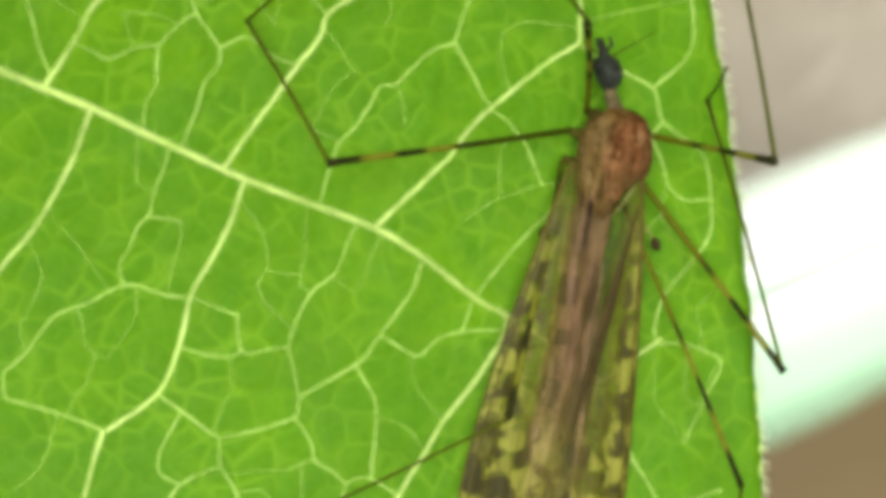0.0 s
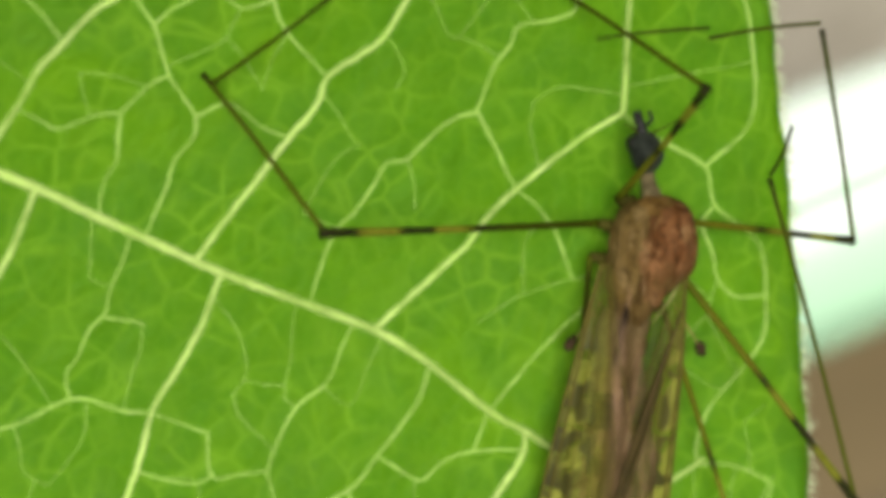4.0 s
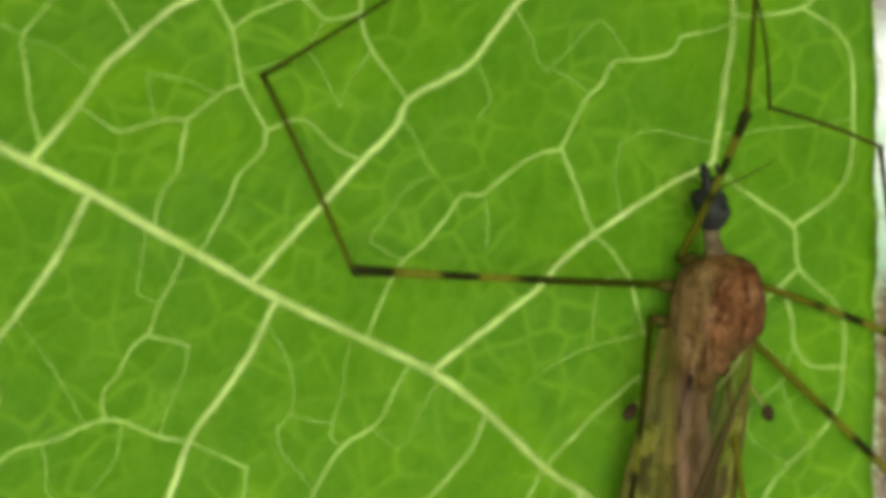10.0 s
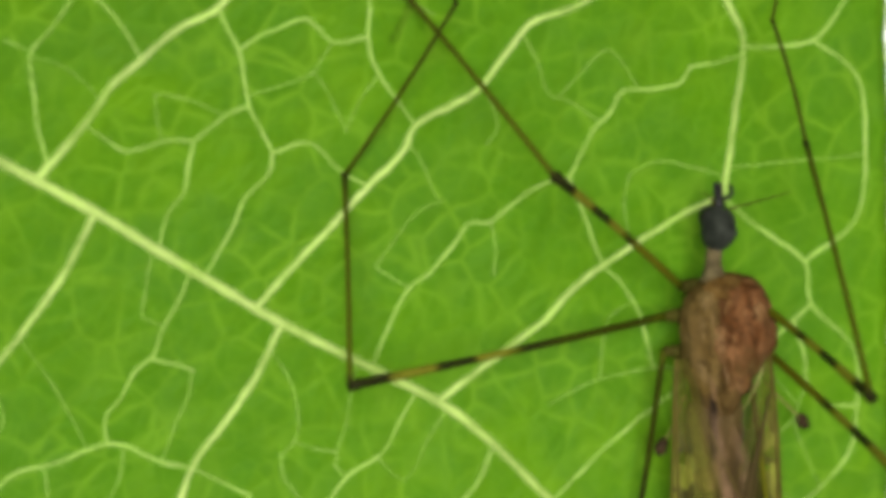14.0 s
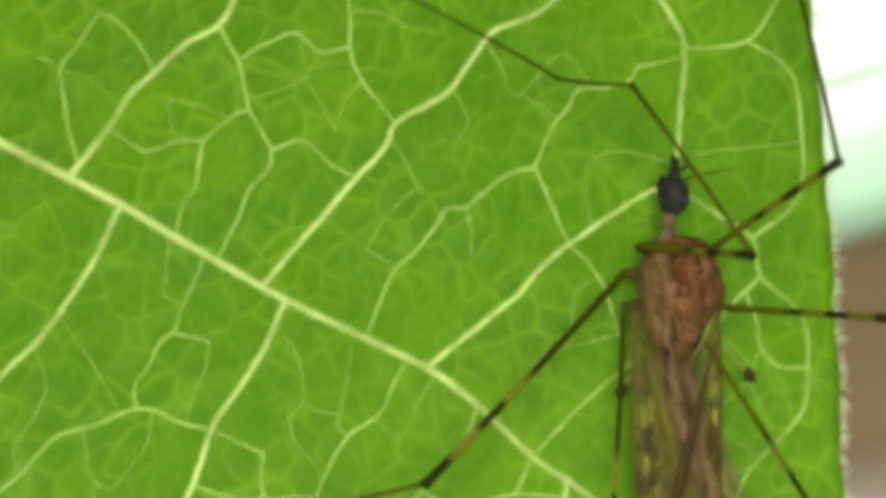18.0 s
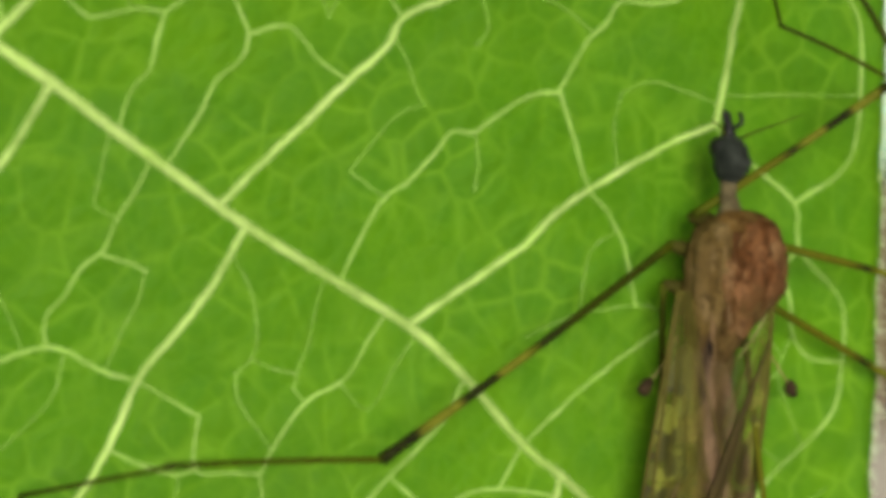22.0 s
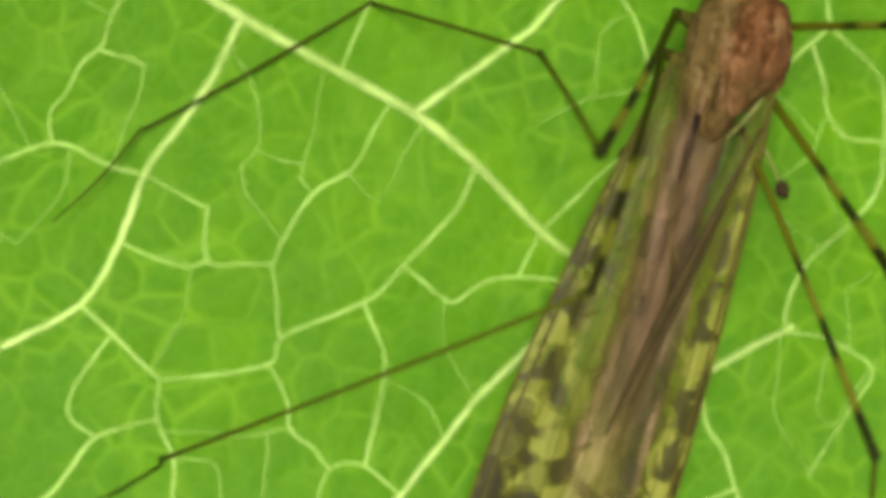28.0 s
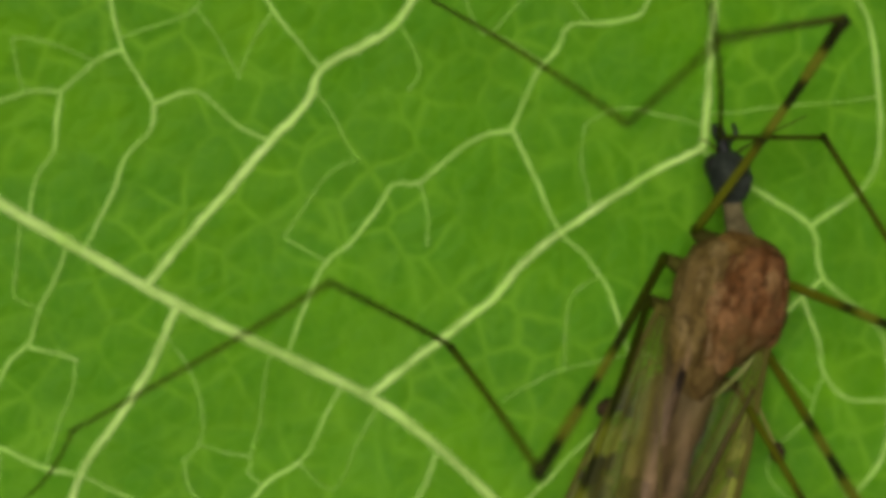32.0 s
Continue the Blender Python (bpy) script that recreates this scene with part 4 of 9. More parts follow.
def abdomen():
    st = [(-2.3, 0.36, 0.36, -0.04, 0.0)]
    for i in range(9):
        y = -2.5 - i * 0.86
        w = 0.55 - 0.012 * i + (0.06 if i in (6, 7) else 0)
        st += [(y, w * 0.90, 0.40, -0.10 - 0.025 * i, -0.05), (y - 0.3, w, 0.43, -0.11 - 0.025 * i, -0.06), (y - 0.72, w * 0.97, 0.41, -0.12 - 0.025 * i, -0.06)]
    st += [(-10.2, 0.36, 0.3, -0.28, -0.1), (-10.6, 0.16, 0.15, -0.30, -0.1)]
    ob = part("abdomen", rugged(st, 24, 3.0, 0.14, 8), ABDOMEN, fly, "pinkish brown segmented abdomen under the wings")
    for sx, y, long, wide in ((-1, -4.1, 0.72, 0.23), (-1, -6.7, 0.70, 0.22), (-1, -9.0, 0.5, 0.18), (-1, -5.45, 0.4, 0.13)):
        x = -0.10 + 0.029 * (y + 2.5) + sx * 0.35
        part("dark_patch", rugged([(y, wide * 0.6, 0.06, x, 0.33), (y - 0.05, wide, 0.10, x, 0.34), (y - long + 0.05, wide * 1.05, 0.10, x, 0.33), (y - long, wide * 0.6, 0.06, x, 0.32)], 12, 5.0, 0.3, y, 3.5), BAND, ob, "dark brown patch")


abdomen()
part("hinge_spot", rugged([(-2.15, 0.03, 0.04, -0.36, 0.50), (-2.35, 0.075, 0.07, -0.35, 0.49), (-2.9, 0.085, 0.07, -0.36, 0.45), (-3.3, 0.07, 0.05, -0.38, 0.41), (-3.45, 0.03, 0.04, -0.38, 0.38)], 12, 5.0, 0.3, 3), BAND, fly, "dark streak behind the wing hinge")
WINGS = {}


def wing(side):
    """A folded wing over the abdomen, from its hinge: side -1 lies to the left and on top."""
    hinge = Vector((side * 0.72, -1.5, 0.45))

    def outline(t):
        # y along the wing, and x of the outer and the inner edge
        y = -1.35 - 10.75 * t
        swell = math.sin(math.pi * min(1.0, 0.54 * t + 0.02)) ** 0.9
        outer = 0.86 + (1.30 if side < 0 else 0.62) * swell
        inner = 0.62 - 1.10 * min(1.0, t * 2.6) ** 0.8 - 0.25 * t
        tip = max(0.0, (t - 0.74) / 0.26)
        close = math.sqrt(max(0.0, 1 - tip * tip))
        mid = 0.70
        return y, mid + (outer - mid) * close, mid + (inner - mid) * close

    def at(t, v):
        y, o, i = outline(t)
        x = i + (o - i) * v
        fold = 0.03 * math.sin(v * 22 + 1) * min(1, t * 4)
        z = (0.62 if side < 0 else 0.56) - 0.15 * t - 0.34 * max(0.0, v - 0.5) ** 1.6 + fold - 0.16 * (1 - min(1, t * 6))
        return (Vector((side * x, y, z)) - hinge) * MM

    bm = bmesh.new()
    uv = bm.loops.layers.uv.new("along")
    nt, nv = 70, 24
    rows = [[bm.verts.new(at(i / nt, j / nv)) for j in range(nv + 1)] for i in range(nt)]
    for i, (r, s) in enumerate(zip(rows, rows[1:])):
        for k in range(nv):
            f = bm.faces.new((r[k], r[k + 1], s[k + 1], s[k]))
            for loop, (u, v) in zip(f.loops, ((i, k), (i, k + 1), (i + 1, k + 1), (i + 1, k))):
                loop[uv].uv = (v / nv + (2 if side > 0 else 0), u / nt)
    bmesh.ops.recalc_face_normals(bm, faces=bm.faces)
    ob = part("left_wing" if side < 0 else "right_wing", bm, WING, fly, "folded wing, clear yellow-green with dark brown spots")
    ob.location = hinge * MM
    WINGS[side] = ob
    up = Vector((0, 0, 0.015 * MM))
    for v in (1.0, 0.93, 0.78, 0.60, 0.40, 0.20):
        end = 0.985 if v in (1.0, 0.0) else 0.96 - 0.06 * abs(v - 0.5)
        root = 0.45 + 0.55 * v
        pts = [at(end * i / 40, root + (v - root) * min(1, i / 14)) + up for i in range(41)]
        part("wing_vein", tube(bmesh.new(), pts, [(0.036 - 0.014 * i / 40) * (1.0 if v > 0.9 else 0.42) * MM for i in range(41)], 6), WING_VEIN, ob)
    if side > 0:
        q = spline([(0.80, -2.2, 0.64), (0.58, -3.2, 0.70), (0.34, -4.5, 0.69), (0.10, -5.8, 0.67), (-0.10, -7.0, 0.64), (-0.22, -8.0, 0.60)], 0.15)
        part("wing_vein", tube(bmesh.new(), [(p - hinge) * MM for p in q], [0.085 * MM * (0.25 + 0.75 * math.sin(math.pi * (i + 0.5) / len(q))) for i in range(len(q))], 8, 0.4), DARK_VEIN, ob, "dark brown fold along the inner edge")
        q = spline([(0.62, -3.6, 0.66), (0.42, -4.8, 0.68), (0.20, -6.2, 0.66), (0.05, -7.4, 0.62)], 0.15)
        part("wing_vein", tube(bmesh.new(), [(p - hinge) * MM for p in q], [0.045 * MM * (0.25 + 0.75 * math.sin(math.pi * (i + 0.5) / len(q))) for i in range(len(q))], 8, 0.4), DARK_VEIN, ob, "dark brown fold along the inner edge")
    rng = random.Random(20 + side)
    for t in (0.30, 0.42, 0.50, 0.58, 0.63, 0.68, 0.74, 0.80, 0.86):
        v = 0.10 + 0.7 * rng.random()
        pts = [at(t + 0.02 * i / 5, v + 0.11 * i / 5) + up for i in range(6)]
        part("cross_vein", tube(bmesh.new(), pts, 0.024 * MM, 6), WING_VEIN, ob)
    return ob


wing(1)
wing(-1)

for sx, x0, far in ((-1, -0.70, 0.48), (1, 0.95, 0.70)):
    q = spline([(x0, -2.25, -0.05), (x0 + sx * 0.5 * far, -2.7, 0.0), (x0 + sx * far, -3.1, -0.05)], 0.08)
    ob = part("haltere", tube(bmesh.new(), [p * MM for p in q], 0.019 * MM, 8), STALK, fly, "thin stalk of a haltere")
    x1 = x0 + sx * far
    part("knob", rugged([(-3.0, 0.04, 0.04, x1, -0.05), (-3.06, 0.11, 0.10, x1 + sx * 0.02, -0.05), (-3.18, 0.14, 0.12, x1 + sx * 0.05, -0.05), (-3.28, 0.10, 0.09, x1 + sx * 0.07, -0.05), (-3.33, 0.03, 0.03, x1 + sx * 0.08, -0.05)], 12, 6.0, 0.3, 2), KNOB, ob, "dark brown knob")

LEGS = {}


def leg(key, hip, lengths):
    """The pieces of one leg, each along +z from its upper joint, to be posed on the fly."""
    hx, hy, hz = hip
    side = -1 if hx < 0 else 1
    q = spline([(hx * 0.45, hy - 0.12, -0.25), (hx * 0.75, hy - 0.05, -0.22), (hx, hy, hz)], 0.08)
    part("coxa", tube(bmesh.new(), [p * MM for p in q], [(0.20 - 0.125 * (i / len(q)) ** 0.7) * MM for i in range(len(q))], 12), COXA, fly, "olive-brown coxa")
    LEGS[key] = []
    slim = 0.72 if key in ("R3", "L3") else 0.92
    radii = ((0.085, 0.075, 0.105), (0.060, 0.052, 0.058), (0.045, 0.040, 0.040), (0.038, 0.032, 0.028), (0.028, 0.024, 0.015))
    mats = (FEMUR if key in ("L2", "L3") else FORE_FEMUR, TIBIA, TARSUS, TARSUS, TARSUS)
    for k, size in enumerate(lengths):
        a, b, c = radii[k]
        n = 24
        pts, rs = [], []
        bend = (0.10, 0.06, 0.10, 0.16, 0.16)[k]
        for i in range(n + 1):
            t = i / n
            pts.append(Vector((bend * math.sin(math.pi * t) * 0.5, 0, size * t)) * MM)
            r = a + (b - a) * min(1, t * 1.6) if t < 0.62 else b + (c - b) * (t - 0.62) / 0.38
            r *= 1 + 0.18 * math.exp(-((t - 1.0) / 0.02) ** 2) + 0.15 * math.exp(-(t / 0.02) ** 2)
            rs.append(r * slim * MM)
        LEGS[key].append(part(("femur", "tibia", "metatarsus", "tarsus", "tarsus_tip")[k], tube(bmesh.new(), pts, rs, 10), mats[k], fly, ("banded yellow and black femur", "thin olive-brown tibia", "", "", "")[k]))


leg('L2', (-0.98, -0.65, -0.1), (6.5, 4.05, 3.8, 4.5, 2.2))
leg('R1', (0.72, -0.5, -0.1), (4.8, 5.3, 2.3, 5.0))
leg('L1', (-0.62, -0.12, -0.1), (4.5, 5.0, 2.1, 5.0))
leg('R2', (1, -1.6, -0.15), (6.0, 7.0, 4.0))
leg('R3', (0.75, -2.3, -0.25), (7.4, 6.5, 4.0))
leg('L3', (-1, -1.35, -0.2), (6.4, 7.6, 4.0))

# ---- what moves ----
def motions():
    walk(fly, [(r[0], mm(*r[1:])) for r in ((0, 3.62, 0.66, 1.35, 0, 0, -11.2), (0.5, 3.55, 0.71, 1.35, 0, 0, -11.5), (1, 3.53, 0.72, 1.35, 0, 0, -10.9), (1.5, 3.55, 0.72, 1.35, 0, 0, -10.8), (2, 3.61, 0.69, 1.35, 0, 0, -9.8), (2.5, 3.52, 0.7, 1.35, 0, 0, -9.9), (4.5, 3.26, 0.75, 1.35, 0, 0, -4.4), (5, 3.33, 0.8, 1.35, 0, 0, 0.1), (5.5, 3.43, 0.82, 1.35, 0, 0, -4.7), (6, 3.8, 0.76, 1.35, 0, 0, -5.8), (6.5, 3.13, 0.66, 1.35, 0, 0, -4.0), (7, 3.37, 0.64, 1.35, 0, 0, -5.3), (7.5, 3.26, 0.66, 1.35, 0, 0, -5.1), (8, 3.26, 0.7, 1.35, 0, 0, -3.2), (8.5, 3.22, 0.64, 1.35, 0, 0, -1.2), (9, 3.21, 0.72, 1.35, 0, 0, -2.4), (9.5, 3.3, 0.71, 1.35, 0, 0, -2.0), (9.8, 3.2, 0.74, 1.35, 0, 0, -1.0), (10, 2.79, 0.71, 1.35, 0, 0, -1.7), (10.2, 2.91, 0.68, 1.35, 0, 0, -1.8), (10.4, 2.37, 1.01, 1.35, 0, 0, -1.6), (10.6, 2.41, 0.79, 1.35, 0, 0, -1.3), (10.8, 2.57, 0.9, 1.35, 0, 0, -0.1), (11, 2.37, 0.83, 1.35, 0, 0, 1.2), (11.2, 2.24, 0.85, 1.35, 0, 0, 5.6), (11.5, 2.3, 0.83, 1.35, 0, 0, 7.3), (11.8, 2.34, 0.9, 1.35, 0, 0, 4.7), (12, 2.38, 0.87, 1.35, 0, 0, 6.5), (12.4, 2.46, 0.97, 1.35, 0, 0, 8.7), (13, 2.6, 0.84, 1.35, 0, 0, 7.8), (13.5, 2.52, 0.84, 1.35, 0, 0, 11.4), (14, 2.6, 0.86, 1.35, 0, 0, 10.1), (14.2, 2.36, 0.87, 1.35, 0, 0, 12.8), (14.5, 2.44, 0.86, 1.35, 0, 0, 16.9), (16.5, 2.32, 1.05, 1.35, 0, 0, 7.6), (17, 2.62, 1.01, 1.35, 0, 0, 8.1), (17.5, 2.64, 1.01, 1.35, 0, 0, 7.8), (18, 2.71, 1.03, 1.35, 0, 0, 6.5), (18.5, 2.66, 0.94, 1.35, 0, 0, 6.6), (19, 3.39, 0.88, 1.35, 0, 0, 6.9), (19.3, 3.26, 0.87, 1.35, 0, 0, 4.3), (19.5, 3.26, 0.9, 1.35, 0, 0, 6.1), (19.7, 2.92, 0.84, 1.35, 0, 0, 6.2), (20, 2.95, 0.72, 1.35, 0, 0, 4.3), (20.5, 2.93, 0.69, 1.35, 0, 0, 3.7), (21, 2.93, 0.72, 1.35, 0, 0, 3.0), (21.5, 3.02, 0.69, 1.35, 0, 0, 2.4), (22, 2.98, 0.71, 1.35, 0, 0, 3.2), (23, 3.06, 0.69, 1.35, 0, 0, 1.8), (23.5, 3.01, 0.74, 1.35, 0, 0, 2.9), (24, 3.37, 0.76, 1.35, 0, 0, -6.5), (24.3, 4, 0.63, 1.35, 0, 0, -10.7), (24.7, 3.24, 0.69, 1.35, 0, 0, -9.5), (25, 3.29, 0.75, 1.35, 0, 0, -11.2), (25.5, 3.27, 0.4, 1.35, 0, 0, -12.9), (27.5, 2.99, 1.22, 1.35, 0, 0, -8.6), (28, 3.12, 0.56, 1.35, 0, 0, -9.7), (28.5, 3.48, 0.81, 1.35, 0, 0, -13.4), (29, 3.49, 0.8, 1.35, 0, 0, -11.1), (29.5, 3.46, 0.71, 1.35, 0, 0, -12.5), (30, 3.49, 0.71, 1.35, 0, 0, -9.2), (30.5, 3.59, 0.76, 1.35, 0, 0, -10.6), (31, 3.59, 0.75, 1.35, 0, 0, -13.8), (31.5, 3.39, 0.77, 1.35, 0, 0, -16.2), (32, 3.48, 0.86, 1.35, 0, 0, -14.2))])
    walk(LEGS['L2'][0], poses((0, -.98, -.65, -.1, 34, -70, -24), (0.5, -.98, -.65, -.1, 31, -68, -21), (1, -.98, -.65, -.1, 31, -68, -21), (1.5, -.98, -.65, -.1, 30, -69, -22), (2, -.98, -.65, -.1, 32, -70, -24), (2.5, -.98, -.65, -.1, 29, -69, -22), (4.5, -.98, -.65, -.1, 22, -72, -27), (5, -.98, -.65, -.1, 29, -78, -38), (5.5, -.98, -.65, -.1, 26, -74, -30), (6, -.98, -.65, -.1, 46, -81, -50), (6.5, -.98, -.65, -.1, 30, -77, -35), (7, -.98, -.65, -.1, 30, -74, -30), (7.5, -.98, -.65, -.1, 25, -72, -25), (8, -.98, -.65, -.1, 26, -73, -28), (8.5, -.98, -.65, -.1, 22, -73, -27), (9, -.98, -.65, -.1, 23, -72, -26), (9.5, -.98, -.65, -.1, 23, -72, -26), (9.8, -.98, -.65, -.1, 21, -72, -25), (10, -.98, -.65, -.1, 26, -75, -31), (10.2, -.98, -.65, -.1, 27, -75, -31), (10.4, -.98, -.65, -.1, 25, -73, -26), (10.6, -.98, -.65, -.1, 22, -72, -26), (10.8, -.98, -.65, -.1, 22, -72, -26), (11, -.98, -.65, -.1, 21, -72, -26), (11.2, -.98, -.65, -.1, 17, -73, -27), (11.5, -.98, -.65, -.1, 15, -74, -27), (11.6, -.98, -.65, -.1, 11, -63, -21), (11.7, -.98, -.65, -.1, 12, -55, -18), (11.8, -.98, -.65, -.1, 13, -48, -15), (12, -.98, -.65, -.1, 22, -63, -23), (12.4, -.98, -.65, -.1, 26, -67, -27), (13, -.98, -.65, -.1, 27, -67, -28), (13.5, -.98, -.65, -.1, 21, -67, -27), (14, -.98, -.65, -.1, 36, -74, -38), (14.2, -.98, -.65, -.1, 34, -75, -43), (14.5, -.98, -.65, -.1, 25, -74, -39), (14.8, -.98, -.65, -.1, 26, -72, -37), (15.1, -.98, -.65, -.1, 27, -69, -32), (15.4, -.98, -.65, -.1, 29, -66, -28), (15.7, -.98, -.65, -.1, 35, -64, -25), (16, -.98, -.65, -.1, 41, -63, -23), (16.25, -.98, -.65, -.1, 46, -62, -22), (16.5, -.98, -.65, -.1, 52, -62, -23), (17, -.98, -.65, -.1, 55, -63, -24), (17.5, -.98, -.65, -.1, 60, -64, -27), (18, -.98, -.65, -.1, 47, -60, -17), (18.5, -.98, -.65, -.1, 30, -54, -8), (19, -.98, -.65, -.1, 24, -55, -9), (19.3, -.98, -.65, -.1, 109, -73, -85), (19.4, -.98, -.65, -.1, 42, -67, -31), (19.5, -.98, -.65, -.1, 23, -59, -20), (19.6, -.98, -.65, -.1, 36, -64, -25), (19.7, -.98, -.65, -.1, 68, -70, -45), (20, -.98, -.65, -.1, 70, -69, -39), (20.5, -.98, -.65, -.1, 47, -64, -20), (21, -.98, -.65, -.1, 62, -67, -30), (21.5, -.98, -.65, -.1, 63, -67, -30), (22, -.98, -.65, -.1, 64, -68, -32), (23, -.98, -.65, -.1, 70, -68, -36), (23.5, -.98, -.65, -.1, 66, -68, -33), (24, -.98, -.65, -.1, 72, -68, -36), (24.3, -.98, -.65, -.1, 104, -69, -65), (24.7, -.98, -.65, -.1, 47, -63, -15), (25, -.98, -.65, -.1, 25, -40, 11), (25.5, -.98, -.65, -.1, 23, -39, 12), (27.5, -.98, -.65, -.1, 20, -29, 16), (28, -.98, -.65, -.1, 15, -28, 16), (28.5, -.98, -.65, -.1, 23, -28, 17), (29, -.98, -.65, -.1, 17, -27, 17), (29.5, -.98, -.65, -.1, 19, -27, 17), (30, -.98, -.65, -.1, 18, -28, 16), (30.5, -.98, -.65, -.1, 19, -29, 16), (31, -.98, -.65, -.1, 20, -28, 17), (31.5, -.98, -.65, -.1, 21, -27, 17), (32, -.98, -.65, -.1, 20, -29, 16)))
    walk(LEGS['L2'][1], poses((0, -7.08, -1.91, 1.75, -127, -28, 54), (0.5, -7.02, -1.87, 1.98, -129, -27, 55), (1, -7.02, -1.89, 1.97, -132, -26, 57), (1.5, -7.04, -1.77, 1.95, -134, -26, 57), (2, -7.12, -1.67, 1.79, -137, -26, 57), (2.5, -7.07, -1.6, 1.98, -139, -25, 58), (4.5, -7.2, -.2, 1.74, -133, -22, 61), (5, -7.31, 0.19, 1.09, -73, -29, 27), (5.5, -7.27, -.28, 1.49, -132, -23, 60), (6, -7.42, -.22, 0.64, -76, -27, 40), (6.5, -7.32, -.09, 1.2, -128, -24, 55), (7, -7.3, -.77, 1.42, -131, -25, 54), (7.5, -7.21, -.71, 1.74, -136, -24, 55), (8, -7.26, -.57, 1.57, -137, -25, 54), (8.5, -7.21, -.25, 1.7, -137, -26, 52), (9, -7.2, -.49, 1.77, -136, -26, 53), (9.5, -7.22, -.44, 1.72, -136, -25, 54), (9.8, -7.18, -.31, 1.82, -137, -26, 53), (10, -7.29, -.22, 1.38, -134, -29, 50), (10.2, -7.3, -.23, 1.37, -134, -29, 50), (10.4, -7.24, -.62, 1.66, -138, -31, 48), (10.6, -7.2, -.41, 1.76, -137, -31, 47), (10.8, -7.2, -.32, 1.75, -139, -29, 49), (11, -7.2, -.15, 1.73, -137, -33, 45), (11.2, -7.14, 0.43, 1.69, -138, -34, 44), (11.5, -7.1, 0.62, 1.68, -137, -35, 43), (11.6, -6.74, 0.17, 2.79, -148, -34, 44), (11.7, -6.35, -.32, 3.55, -157, -35, 43), (11.8, -5.9, -.85, 4.14, -168, -38, 42), (12, -6.87, -.72, 2.64, -151, -41, 41), (12.4, -7.05, -.75, 2.23, -148, -47, 36), (13, -7.08, -.72, 2.15, -148, -45, 37), (13.5, -7, -.23, 2.31, -151, -45, 38), (14, -7.3, -.48, 1.4, -149, -46, 37), (14.2, -7.27, 0.26, 1.27, -144, -47, 36), (14.5, -7.1, 0.76, 1.56, -142, -49, 33), (14.8, -7.13, 0.41, 1.72, -137, -46, 37), (15.1, -7.13, -.2, 1.97, -145, -34, 50), (15.4, -7.04, -1.03, 2.21, -143, -21, 60), (15.7, -6.89, -1.99, 2.25, -140, -5, 73), (16, -6.66, -2.86, 2.16, -133, 7, 85), (16.25, -6.43, -3.49, 2, -125, 16, 96), (16.5, -6.2, -4.07, 1.73, -116, 21, 105), (17, -6.19, -4.14, 1.61, -106, 20, 102), (17.5, -6.09, -4.41, 1.33, -115, 19, 99), (18, -6.07, -4.04, 2.11, -107, 18, 97), (18.25, -6.01, -3.63, 2.65, -136, 33, 123), (18.5, -5.96, -3.22, 3.2, -162, 57, 143), (19, -6.2, -2.5, 3.3, -140, 31, 124), (19.15, -6.58, -2.82, 1.29, -101, 24, 109), (19.3, -6.95, -3.14, -.73, -63, 26, 93), (19.4, -7.06, -2.02, 1.76, -145, 17, 57), (19.5, -6.69, -1.27, 2.95, -138, 5, 47), (19.6, -6.86, -2.16, 2.23, -156, 22, 59), (19.65, -6.86, -2.72, 1.48, -103, 41, 85), (19.7, -6.86, -3.29, 0.73, -44, 32, 120), (20, -6.43, -4.1, 0.68, -55, 42, 106), (20.25, -6.41, -3.91, 1.25, -110, 44, 86), (20.5, -6.38, -3.72, 1.82, -159, 34, 73), (20.75, -6.34, -3.96, 1.44, -106, 45, 89), (21, -6.29, -4.21, 1.07, -48, 41, 112), (21.5, -6.26, -4.27, 1.03, -50, 41, 112), (22, -6.31, -4.2, 1, -61, 44, 107), (23, -6.21, -4.42, 0.71, -62, 43, 108), (23.5, -6.28, -4.28, 0.9, -62, 43, 107), (24, -6.15, -4.51, 0.64, -56, 35, 125), (24.3, -6.04, -4.69, -.69, -65, 32, 130), (24.7, -6.07, -4.16, 1.91, -144, 26, 101), (25, -4.22, -4.07, 4.38, -156, 2, 87), (25.5, -4.14, -3.89, 4.57, -153, 4, 88), (27.5, -3.26, -3.58, 5.24, -137, 5, 89), (28, -3.35, -3.07, 5.45, -174, -16, 79), (28.5, -2.89, -3.91, 5.19, -165, -15, 79), (29, -3.12, -3.3, 5.44, -165, -11, 80), (29.5, -3.09, -3.45, 5.37, -168, -12, 80), (30, -3.23, -3.43, 5.33, -167, -14, 80), (30.5, -3.24, -3.5, 5.28, -166, -14, 80), (31, -3.08, -3.61, 5.29, -168, -10, 81), (31.5, -2.99, -3.67, 5.3, -169, -10, 81), (32, -3.2, -3.57, 5.26, -165, -10, 80)))
